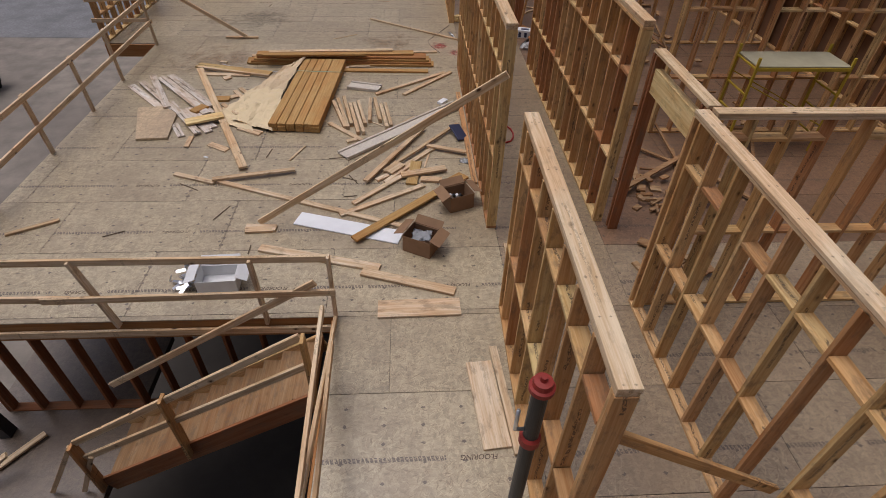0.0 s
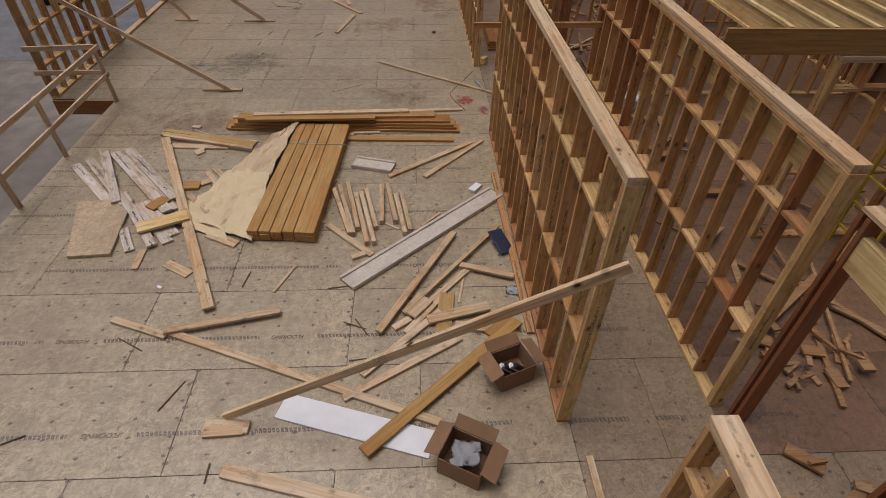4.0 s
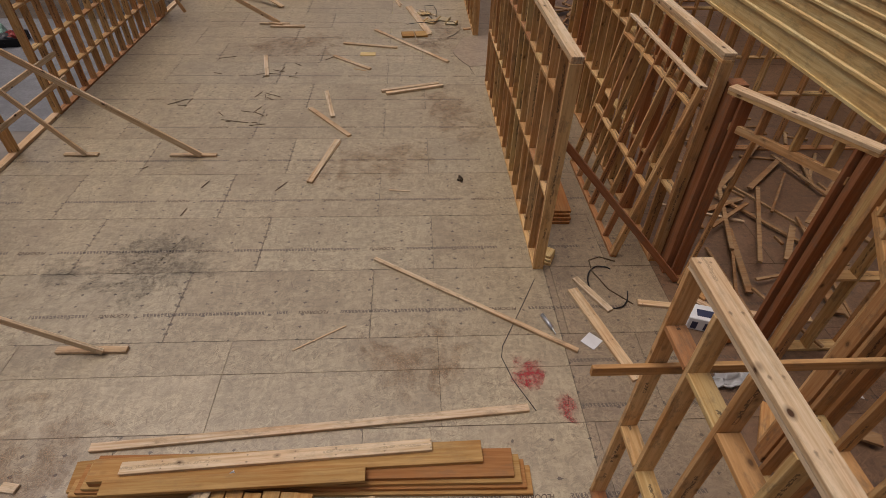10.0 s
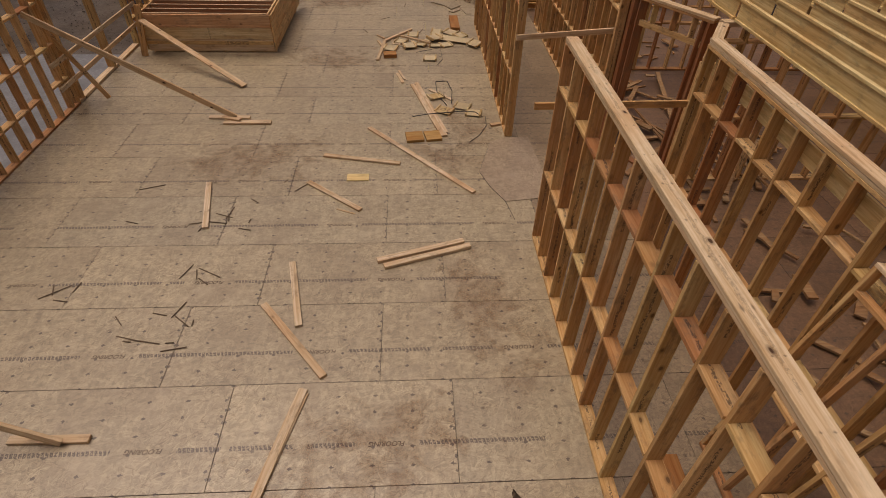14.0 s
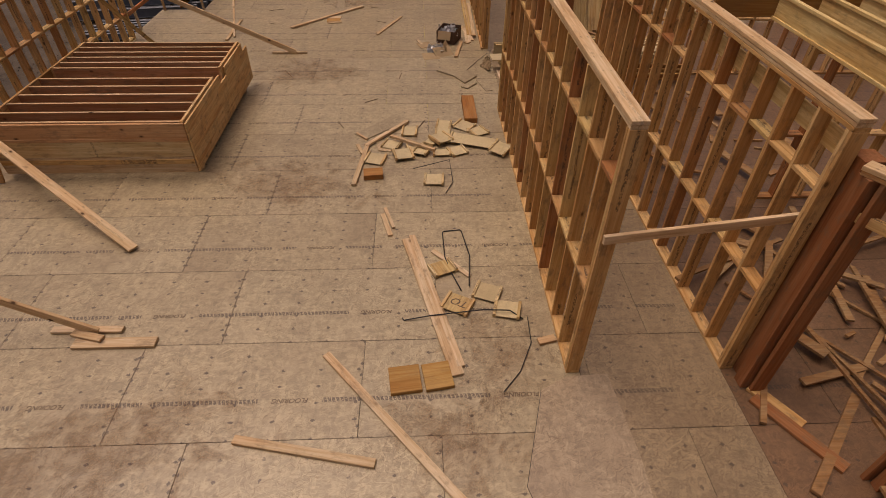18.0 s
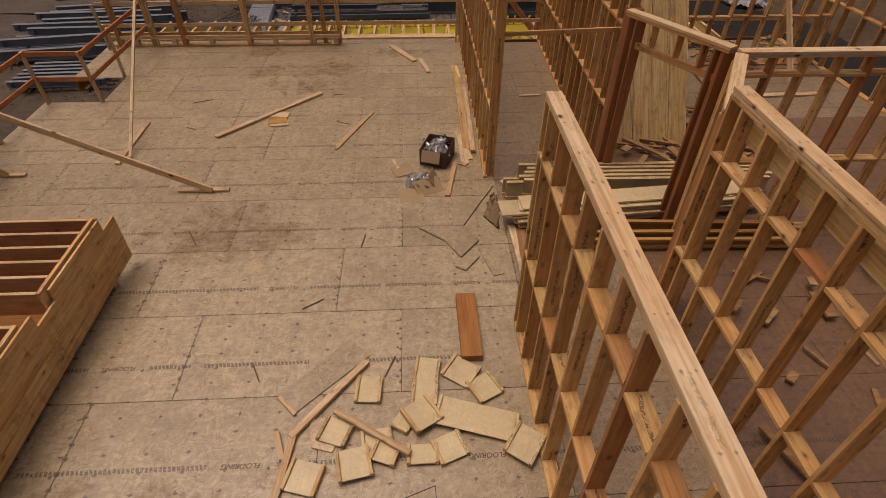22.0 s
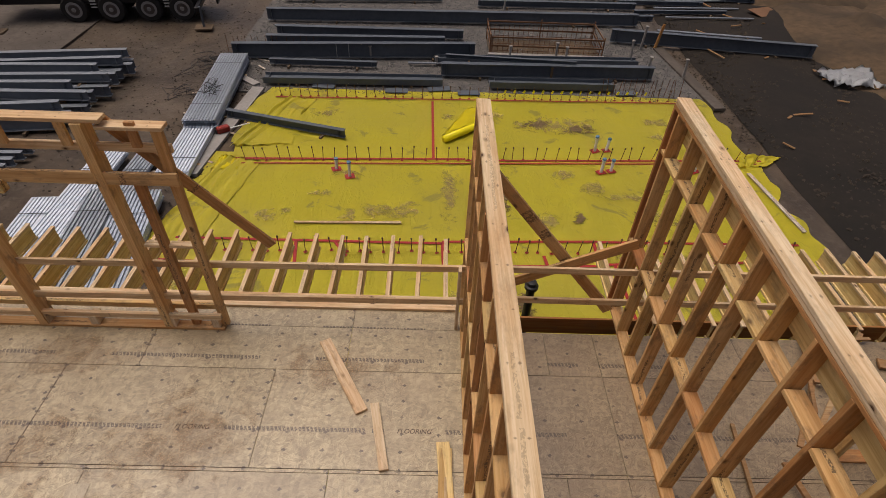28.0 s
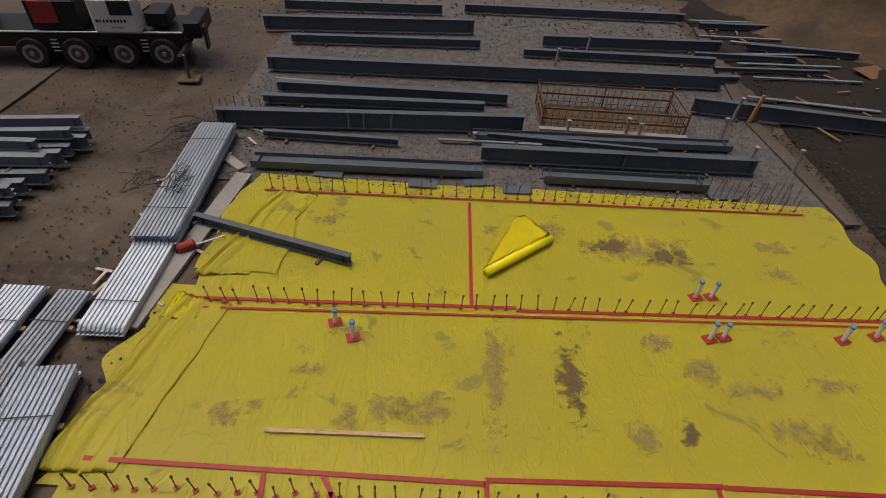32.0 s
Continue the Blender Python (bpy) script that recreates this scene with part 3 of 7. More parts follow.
slab("gravel_bed", -60, 14.6, -8.2, 27.5, ZG - 0.2, ZG + 0.02, M_BLUESTONE, "blue-grey crushed stone strip of the yard", "gravel")


def skip(x, y, yaw):
    """A dark steel skip: tapered tub, rim and upright ribs."""
    c = empty("skip", "black steel skip with upright ribs standing in the yard", "skip", pose(x, y, ZG + 0.01, 0, 0, yaw))
    bm = bmesh.new()
    ring_at = [[bm.verts.new((sx * l, sy * w, z)) for sx, sy in ((-1, -1), (1, -1), (1, 1), (-1, 1))] for l, w, z in ((1.35, 0.95, 0.0), (1.75, 1.1, 1.3), (1.69, 1.04, 1.3), (1.3, 0.9, 0.08))]
    for a, b in zip(ring_at, ring_at[1:]):
        for i in range(4):
            bm.faces.new((a[i], a[(i + 1) % 4], b[(i + 1) % 4], b[i]))
    bm.faces.new(ring_at[0][::-1]), bm.faces.new(ring_at[3])
    part("tub", bm, M_TYRE, c)
    for sy in (-1, 1):
        beam("rim", (-1.78, sy * 1.09, 1.3), (1.78, sy * 1.09, 1.3), 0.1, 0.1, M_TYRE, c)
        for k in range(6):
            beam("rib", (-1.2 + 0.48 * k, sy * 0.98, 0.05), (-1.35 + 0.54 * k, sy * 1.13, 1.26), 0.08, 0.08, M_TYRE, c)
    for sx in (-1, 1):
        beam("rim", (sx * 1.72, -1.1, 1.3), (sx * 1.72, 1.1, 1.3), 0.1, 0.1, M_TYRE, c)
        for k in range(3):
            beam("rib", (sx * 1.38, -0.6 + 0.6 * k, 0.05), (sx * 1.76, -0.7 + 0.7 * k, 1.26), 0.08, 0.08, M_TYRE, c)


skip(-18.9, 7.33, 82)
# a low black tub of rubbish on the gravel, with bags heaped on it
tub = empty("mortar_tub", "low black plastic tub standing on the gravel", "tub", pose(-21.07, 23.71, ZG + 0.02, 0, 0, 12))
link("floor_plate", block(1.8, 1.2, 0.03, M_TYRE), tub, pose(0, 0, 0.015))
for s_ in (-1, 1):
    link("side", block(1.9, 0.42, 0.03, M_TYRE), tub, pose(0, s_ * 0.64, 0.21, 90 - 10 * s_, 0, 0))
    link("side", block(1.3, 0.42, 0.03, M_TYRE), tub, pose(s_ * 0.95, 0, 0.21, 90, 0, 90))
# unseen walls added round the storey below, which close it from the yard
slab("wall_east", 9.45, -20, 9.6, 25.5, ZG, -0.34, M_LOWSHADE, "unseen wall added to close the storey below, shade in its colour", "wall")
slab("wall_south", -6.2, -20.1, 9.5, -20, ZG, -0.34, M_LOWSHADE, "unseen wall added to close the storey below, shade in its colour", "wall")

# ---- stud walls on the deck ----
stud_wall("stud_wall", (1.125, -13.15), (1.16, -10.05), LOW, rows=(1.05, 2.23))
stud_wall("stud_wall", (1.185, -8.46), (1.175, -2.36))
stud_wall("stud_wall", (1.175, 0.72), (1.165, 6.9))
stud_wall("stud_wall", (1.165, 9.9), (1.165, 16.2))
stud_wall("stud_wall", (1.175, 19.4), (1.175, 26.02))
stud_wall("stud_wall", (2.86, -19.5), (2.86, -10.0), LOW, rows=(1.08, 2.14))
stud_wall("stud_wall", (2.84, -8.33), (2.84, -2.27), plates=3, rows=(1.10, 2.26))
stud_wall("stud_wall", (2.86, 0.85), (2.86, 6.9), plates=3, rows=(1.11, 2.31))
stud_wall("stud_wall", (2.86, 9.9), (2.86, 16.25), plates=3, rows=(1.12, 2.33))
stud_wall("stud_wall", (3.03, 19.5), (3.22, 26.2), plates=3, rows=(1.11, 2.37))
for x, y0, y1 in ((2.925, -8.3, -2.3), (2.945, 0.9, 6.85), (2.945, 9.95, 16.2)):
    ob = beam("ledger_board", (x, y0, 2.65), (x, y1, 2.65), 0.028, 0.20, M_YELLOW)
    tagged(ob, "yellow strand board ledger under the top plates", "ledger", "", "structure")
ob = beam("ledger_board", (3.118, 19.55, 2.65), (3.306, 26.15, 2.65), 0.028, 0.20, M_YELLOW)
tagged(ob, "yellow strand board ledger under the top plates", "ledger", "", "structure")
# the free cross wall in the last room
stud_wall("stud_wall", (5.0, 23.95), (9.4, 23.95), 2.25, rows=(1.1,), label="low cross wall of fir studs before the deck's end")
# a finished panel that leans on the corridor wall, waiting to be raised
stud_wall("leaning_panel", (0, 0), (2.55, 0), 2.60, thick=0.09, rows=(1.15, 2.33), plates=1, label="spare stud wall panel leaning against the corridor wall",
          m=pose(2.30, 0.95, 0.004, 0, 0, 90) @ pose(0, 0, 0, 10.1, 0, 0))


def alcove(y0, y1, yc, apex):
    """Two slanting door walls that meet at a party wall: header, plate, jambs of red fir."""
    for ya in (y0, y1):
        s = 1 if ya < yc else -1
        a, b = Vector((2.93, ya + 0.12 * s, 0)), Vector((apex, yc - 0.1 * s, 0))
        w = empty("door_wall", "slanting doorway frame of red fir posts under a pale plate", "stud wall", pose(0, 0, 0), kind="structure")
        beam("top_plate", (*a.xy, LOW - 0.019), (*b.xy, LOW - 0.019), 0.14, 0.038, M_PLATE, w)
        beam("top_plate", (*a.lerp(b, 0.004).xy, LOW - 0.058), (*b.xy, LOW - 0.058), 0.136, 0.038, M_STUD, w)
        beam("header", (*a.lerp(b, 0.08).xy, LOW - 0.42), (*a.lerp(b, 0.92).xy, LOW - 0.42), 0.05, 0.09, M_STUD, w)
        for k in (0.3, 0.55, 0.78):
            p = a.lerp(b, k)
            beam("cripple_stud", (*p.xy, LOW - 0.37), (*p.xy, LOW - 0.08), 0.09, 0.038, M_STUD, w)
        beam("sole_plate", (*a.lerp(b, 0.1).xy, 0.021), (*a.lerp(b, 0.48).xy, 0.021), 0.14, 0.038, M_STUD, w)
        red = M_POST if s < 0 else M_STUD
        beam("corner_post", (3.05, ya + 0.02, 0.0), (3.05, ya + 0.02, LOW - 0.02), 0.2 if s < 0 else 0.14, 0.2 if s < 0 else 0.09, red, w)
        for k, d in ((0.05, 0.13), (0.14, 0.045), (0.9, 0.045), (0.97, 0.09)):
            p = a.lerp(b, k)
            beam("jamb_post", (*p.xy, 0.0), (*p.xy, LOW - 0.08), 0.14, d, red, w, 0.0)


for y0, y1, yc in ((-2.27, 0.85, -0.72), (6.9, 9.9, 8.42), (16.25, 19.5, 17.87)):
    alcove(y0, y1, yc, 3.72)
    stud_wall("stud_wall", (3.75, yc), (9.5, yc), LOW, label="party wall of raw fir studs between two rooms")
# the first doorway runs straight
w = empty("door_wall", "doorway frame of red fir posts under a pale plate", "stud wall", pose(0, 0, 0), kind="structure")
beam("top_plate", (3.02, -8.4, LOW - 0.019), (3.02, -9.92, LOW - 0.019), 0.14, 0.038, M_PLATE, w)
beam("header", (3.02, -8.4, LOW - 0.35), (3.02, -9.92, LOW - 0.35), 0.09, 0.30, M_YELLOW, w, label="yellow laminated header")
for y in (-8.42, -8.5, -9.8, -9.88, -9.96):
    beam("jamb_post", (3.02, y, 0), (3.02, y, LOW - 0.05), 0.14, 0.045, M_POST, w)
stud_wall("stud_wall", (2.98, -10.02), (9.5, -10.02), LOW)
for y in (-5.5, 3.95, 13.12):
    stud_wall("stud_wall", (4.6, y), (9.5, y), LOW, rows=(1.1, 2.28), label="cross wall of dark fir studs in a room")
stud_wall("stud_wall", (9.5, -19), (9.5, 25.8), LOW, spacing=0.61, rows=(1.35,), label="outer wall of raw fir studs")
stud_wall("stud_wall", (5.6, -16.5), (9.4, -16.5), LOW, rows=(1.35,))

slab("wall_sheathing", 9.575, -19, 9.60, 13.1, 0.0, LOW, M_INNER, "red-brown board sheathing behind the outer studs", "sheathing")
# outer wall on the open side
OUTER = "outer stud wall of raw fir held by slanting braces"
stud_wall("stud_wall", (-7.50, -0.88), (-7.49, 2.05), 2.75, rows=(0.62, 1.28, 1.95), label=OUTER)
stud_wall("stud_wall", (-7.47, 5.35), (-7.47, 11.3), 2.75, rows=(0.58, 1.23, 1.95), label=OUTER)
stud_wall("stud_wall", (-7.47, 14.5), (-7.47, 20.2), 2.75, rows=(0.58, 1.23, 1.95), label=OUTER)
for y0, y1, yp in ((2.12, 5.32, 3.86), (11.36, 14.44, 13.05)):
    beam("curb_board", (-7.47, y0, 0.03), (-7.47, y1, 0.03), 0.14, 0.055, M_PLATE)
    tagged(scene.collection.objects[-1], "pale sole board across an opening in the outer wall", "sole plate", "", "structure")
    for y in (yp, y0 + 0.09):
        beam("post", (-7.47, y, 0.06), (-7.47, y, 2.70), 0.16, 0.09, M_STUD)
        tagged(scene.collection.objects[-1], "wide fir post in an opening of the outer wall", "post", "outer wall posts")


def i_joist(name, a, b, parent=None, depth=0.30, top=None, label="", group=""):
    """An engineered joist: pale flanges above and below a thin strand board web. a, b: the top's ends."""
    a, b = Vector(a), Vector(b)
    l = (b - a).length
    j = empty(name, label or "yellow engineered joist with pale flanges", "joist", span(a, b), group) if parent is None else link(name, None, parent, span(a, b))
    link("flange", block(round(l, 2), 0.058, 0.036, top or M_PLATE), j, pose(0, 0, -0.018))
    link("flange", block(round(l, 2), 0.058, 0.036, M_YELLOW), j, pose(0, 0, -depth + 0.018))
    link("web", block(round(l, 2), 0.011, depth - 0.068, M_YELLOW), j, pose(0, 0, -depth / 2))
    return j


# floor joists that lie over the rooms
for y0, y1 in ((-5.48, -0.75), (-0.69, 3.93), (3.97, 8.39), (8.45, 13.1)):
    for i in range(11):
        x = 3.92 + 0.515 * i
        i_joist("i_joist", (x, y0, LOW + 0.302), (x + RND.uniform(-0.02, 0.02), y1, LOW + 0.302), group="joists over the rooms", top=M_YELLOW)
for y in (-5.53, 3.95, 13.15):
    beam("rim_beam", (3.15, y, LOW + 0.155), (9.4, y, LOW + 0.155), 0.04, 0.29, M_GOLD)
    tagged(scene.collection.objects[-1], "golden laminated rim beam across the joist ends", "beam", "rim beams")

# joists that run out past the deck's edge over the yard
for i in range(38):
    x = -6.65 + 0.3985 * i
    if 1.0 < x < 3.0:
        continue
    i_joist("i_joist", (x, EDGE - 0.1, -0.02), (x + RND.uniform(-0.02, 0.02), 27.42 + RND.uniform(-0.05, 0.03), -0.02), group="joists past the deck's edge",
            label="engineered joist with pale flanges running out past the deck")


# ---- small makers ----


def lay(name, a, b, w, t, z, material, label):
    """A loose board on the deck: from a to b on plan, its underside at z."""
    l = round((Vector(b) - Vector(a)).length, 2)
    ob = link(name, block(max(l, 0.03), w, t, material), None, span((*a, z + t / 2 + 0.002), (*b, z + t / 2 + 0.002), RND.uniform(-0.6, 0.6)))
    cat = "offcut" if ("offcut" in label) else "board"
    if cat == "offcut" and name == "lumber":
        ob.name = "offcut"
    return tagged(ob, label, cat, "scraps on the deck")


def bars(bm, x, y, z, n, w, h, gap, rows=1):
    """Plain bars in place of letters, flat at height z."""
    for r in range(rows):
        for i in range(n):
            ww = w * RND.uniform(0.5, 1.0)
            u, v = x + i * (w + gap), y - r * h * 1.6
            q = [bm.verts.new(p) for p in ((u, v, z), (u + ww, v, z), (u + ww, v + h, z), (u, v + h, z))]
            bm.faces.new(q)


def tube(pts, r, closed=False, res=8):
    """A mesh tube along a line of points."""
    bm = bmesh.new()
    rings = []
    n = len(pts)
    for i, p in enumerate(pts):
        p = Vector(p)
        d = (Vector(pts[(i + 1) % n if closed else min(i + 1, n - 1)]) - Vector(pts[i - 1 if closed else max(i - 1, 0)])).normalized()
        s = d.orthogonal().normalized() if i == 0 else (rings[-1][1] - d * rings[-1][1].dot(d)).normalized()
        u = d.cross(s)
        rings.append(([bm.verts.new(p + r * (math.cos(k * math.tau / res) * s + math.sin(k * math.tau / res) * u)) for k in range(res)], s))
    pairs = list(zip(rings, rings[1:])) + ([(rings[-1], rings[0])] if closed else [])
    for (ra, _), (rb, _) in pairs:
        for k in range(res):
            bm.faces.new((ra[k], ra[(k + 1) % res], rb[(k + 1) % res], rb[k]))
    if not closed:
        bm.faces.new(rings[0][0][::-1])
        bm.faces.new(rings[-1][0])
    for f in bm.faces:
        f.smooth = True
    return bm


def disc_stack(profile, res=24):
    """A turned solid round z from (radius, height) pairs."""
    bm = bmesh.new()
    rings = [[bm.verts.new((r * math.cos(k * math.tau / res), r * math.sin(k * math.tau / res), z)) for k in range(res)] for r, z in profile]
    for a, b in zip(rings, rings[1:]):
        for k in range(res):
            bm.faces.new((a[k], a[(k + 1) % res], b[(k + 1) % res], b[k]))
    bm.faces.new(rings[0][::-1])
    bm.faces.new(rings[-1])
    return bm


def sheet(name, corners, material, n=14, lift=0.03, freq=3.0, thick=0.004, seed=0.0, label="", category="", crisp=False, ridge=0.0):
    """A crumpled sheet over four corners (x, y, z), with a real thickness."""
    bm = bmesh.new()
    c = [Vector(p) for p in corners]
    g = []
    for i in range(n + 1):
        row = []
        for j in range(n + 1):
            u, v = i / n, j / n
            p = (c[0] * (1 - u) + c[1] * u) * (1 - v) + (c[3] * (1 - u) + c[2] * u) * v
            h = noise.noise(Vector((u * freq + seed, v * freq, seed))) + 0.5 * noise.noise(Vector((u * freq * 2.6, v * freq * 2.6 + seed, 7)))
            if ridge:
                h = 0.25 * h + abs(math.sin(math.pi * (u * ridge + 0.9 * noise.noise(Vector((v * 2.2, u * 1.5, seed)))))) ** 2.5
                h *= 1.0 - 0.85 * u
            if crisp:
                h = 1.3 * abs(h) - 0.8 * abs(noise.noise(Vector((u * freq * 1.9 + 3, v * freq * 0.8 + u * 2, seed + 5))))
            edge = 0.04 * noise.noise(Vector((u * 7 + seed, v * 7, 2)))
            row.append(bm.verts.new((p.x + edge, p.y - edge, p.z + lift * abs(h))))
        g.append(row)
    for i in range(n):
        for j in range(n):
            f = bm.faces.new((g[i][j], g[i + 1][j], g[i + 1][j + 1], g[i][j + 1]))
            f.smooth = not crisp
    if crisp:
        bmesh.ops.triangulate(bm, faces=bm.faces[:])
    bmesh.ops.solidify(bm, geom=bm.faces[:], thickness=thick)
    ob = part(name, bm, material, None)
    return tagged(ob, label, category)


def joist_cut(at, yaw, l, w, z, web=None):
    """A short slice of engineered joist lying on its web's side: web and two lips."""
    l, w = round(l * 1.18, 2), round(w * 1.18, 2)
    c = empty("joist_offcut", "short pale slice of engineered joist with two lips", "offcut", pose(at[0], at[1], z + 0.004, RND.uniform(-3, 3), RND.uniform(-3, 3), yaw + 90), "joist offcuts")
    face = link("web", block(round(w, 2), round(l - 0.05, 2), 0.014, web or M_WEB), c, pose(0, 0, 0.028))
    for k in (-1, 1):
        link("flange", block(round(w, 2), 0.036, 0.058, M_CREAMCUT), c, pose(0, k * (l / 2 - 0.018), 0.03))
    return face


def plate(name, pts, th, material, label, category):
    """A flat board of any outline lying on the deck."""
    bm = bmesh.new()
    cx, cy = sum(p[0] for p in pts) / len(pts), sum(p[1] for p in pts) / len(pts)
    lo = [bm.verts.new((x - cx, y - cy, 0)) for x, y in pts]
    hi = [bm.verts.new((x - cx, y - cy, th)) for x, y in pts]
    bm.faces.new(hi), bm.faces.new(lo[::-1])
    for i in range(len(pts)):
        j = (i + 1) % len(pts)
        bm.faces.new((lo[i], lo[j], hi[j], hi[i]))
    bmesh.ops.recalc_face_normals(bm, faces=bm.faces[:])
    return tagged(part(name, bm, material, None, m=pose(cx, cy, RND.uniform(0.0025, 0.0065))), label, category)


# ---- stairwell ----
def stairs():
    s = empty("staircase", "fir staircase going down from the deck with slanting stringers", "staircase", pose(0, 0, 0))
    x0, z0, x1, z1 = -1.12, -0.22, -4.05, -2.1
    for y in (-11.15, -10.28):
        beam("stringer", (x0, y, z0 - 0.12), (x1, y, z1 + 0.02), 0.04, 0.30, M_POST if y < -11 else M_STUD, s)
    n = 11
    for i in range(n):
        x, z = x0 + (x1 - x0) * (i + 0.5) / n, z0 + (z1 - z0) * (i + 0.6) / n
        beam("tread", (x, -11.13, z), (x, -10.3, z), 0.27, 0.028, M_TREAD, s)
        beam("riser", (x + 0.13, -11.13, z + 0.085), (x + 0.13, -10.3, z + 0.085), 0.018, 0.15, M_TREAD, s)
    for y, top in ((-11.17, 0.98), (-10.24, 0.82)):
        beam("handrail", (x0, y, z0 + top + 0.06), (x1, y, z1 + top + 0.10), 0.038, 0.09, M_PLATE, s)
        if y < -11:
            beam("mid_rail", (x0, y, z0 + 0.57), (x1, y, z1 + 0.74), 0.038, 0.09, M_PLATE, s)
    for x, z in ((-2.76, -1.2), (-4.08, -2.1), (-1.1, -0.25)):
        beam("newel_post", (x, -11.2, z - 0.12), (x, -11.2, z + 1.08), 0.038, 0.14, M_STUD, s)
    beam("side_rail", (-4.1, -11.2, -1.05), (-4.7, -11.25, -2.05), 0.038, 0.06, M_PLATE, s)
    beam("side_rail", (-3.95, -11.2, -1.3), (-4.3, -11.25, -2.05), 0.038, 0.06, M_PLATE, s)


stairs()
slab("landing", -6.15, -13.6, -4.05, -8.6, -2.22, -2.1, M_SHADEDBOARD, "strand board landing halfway down the stairwell, its shade painted in", "landing")
stud_wall("stud_wall", (-5.95, -9.92), (-1.05, -9.92), 1.82, -2.12, spacing=0.49, rows=(), label="stud wall of red fir under the edge of the deck", studs=M_POST, top=M_STUD)
beam("edge_plate", (-6.1, -10.19, -0.19), (-1.0, -10.19, -0.19), 0.04, 0.1, M_PLATE)
tagged(scene.collection.objects[-1], "pale ledger board along the edge of the stairwell", "board")
beam("steel_column", (-5.75, -10.35, -2.1), (-6.05, -10.3, -0.3), 0.16, 0.16, M_BLACK)
tagged(scene.collection.objects[-1], "dark steel column in the stairwell", "column")
for i, (x, y, x2, y2) in enumerate(((-5.6, -10.9, -5.2, -10.4), (-5.9, -11.3, -5.3, -10.9), (-5.95, -10.7, -5.5, -11.4))):
    beam("lumber", (x, y, -2.06), (x2, y2, -1.7 if i == 1 else -2.04), 0.09, 0.038, M_SCRAP)
    tagged(scene.collection.objects[-1], "sawn fir board lying on the stairwell landing", "board", "boards on the landing")


def railing(name, label, posts, rails, wood_=M_PLATE):
    r = empty(name, label, "railing", pose(0, 0, 0))
    for a, b in posts:
        beam("post", a, b, 0.038, 0.09, M_SCRAP, r)
    for a, b in rails:
        beam("rail", a, b, 0.038, 0.09, wood_, r)


railing("railing", "temporary fir guard rail round the stairwell",
        [((-3.55, -10.2, -0.05), (-3.78, -10.14, 0.95)), ((-1.78, -10.2, -0.05), (-1.82, -10.16, 0.95)), ((-0.95, -10.18, -0.05), (-0.94, -10.17, 1.0)), ((-5.7, -10.2, -0.05), (-5.75, -10.14, 0.95))],
        [((-6.2, -10.12, 0.92), (-0.92, -10.14, 0.94)), ((-6.2, -10.2, 0.45), (-3.9, -10.24, 0.46)), ((-4.2, -10.28, 0.48), (-0.9, -10.24, 0.5)),
         ((-0.95, -10.2, 0.02), (-0.86, -12.9, 0.92)), ((-0.92, -10.9, 0.94), (-0.84, -14.2, 0.94)), ((-0.86, -11.0, 0.5), (-0.8, -14.2, 0.5))])
railing("railing", "temporary fir guard rail along the open edge of the deck",
        [((-6.22, y, -0.05), (-6.24, y - 0.05, 1.1)) for y in (-1.05, -3.15, -4.6, -6.2, -7.9)],
        [((-6.2, -9.6, 1.03), (-6.2, -1.0, 1.08)), ((-6.2, -9.6, 0.5), (-6.2, -1.0, 0.56)), ((-6.25, -1.02, 1.08), (-7.6, -1.0, 1.02)), ((-6.25, -1.0, 0.58), (-7.6, -0.98, 0.55))])
railing("railing", "fir rails nailed across the gap in the outer wall",
        [],
        [((-7.36, 1.8, 1.07), (-7.36, 5.9, 1.0)), ((-7.36, 1.5, 0.62), (-7.36, 5.9, 0.53)), ((-7.36, 10.8, 0.95), (-7.36, 14.8, 0.9)), ((-7.36, 10.8, 0.5), (-7.36, 14.8, 0.48))])
railing("railing", "fir guard rail round the notch in the deck",
        [((-6.4, 22.45, -0.05), (-6.45, 22.4, 1.05)), ((-7.5, 20.8, -0.05), (-7.55, 20.8, 1.05)), ((-7.45, 22.4, -0.05), (-7.5, 22.4, 1.05)), ((-7.4, 25.3, -0.05), (-7.45, 25.3, 1.05)), ((-6.45, 23.7, -0.05), (-6.45, 23.7, 1.05))],
        [((-7.5, 20.3, 1.0), (-7.5, 22.45, 1.0)), ((-7.5, 20.3, 0.5), (-7.5, 22.45, 0.5)), ((-7.55, 22.42, 1.0), (-6.4, 22.42, 1.0)), ((-7.55, 22.42, 0.5), (-6.4, 22.42, 0.5)),
         ((-6.42, 22.4, 1.0), (-6.42, 25.4, 1.0)), ((-6.42, 22.4, 0.5), (-6.42, 25.4, 0.5))], M_REDRAIL)


def brace(foot, head, w=0.09, material=M_PLATE, sole=True, dx=0.55):
    b = empty("wall_brace", "slanting fir brace nailed to a short sole board on the deck", "brace", pose(0, 0, 0), "wall braces")
    beam("strut", (*foot, 0.05), head, 0.038, w, material, b)
    if sole:
        beam("sole", (foot[0] - dx, foot[1] + 0.06, 0.022), (foot[0] + dx * 0.45, foot[1] + 0.05, 0.022), 0.09, 0.038, M_SCRAP, b)


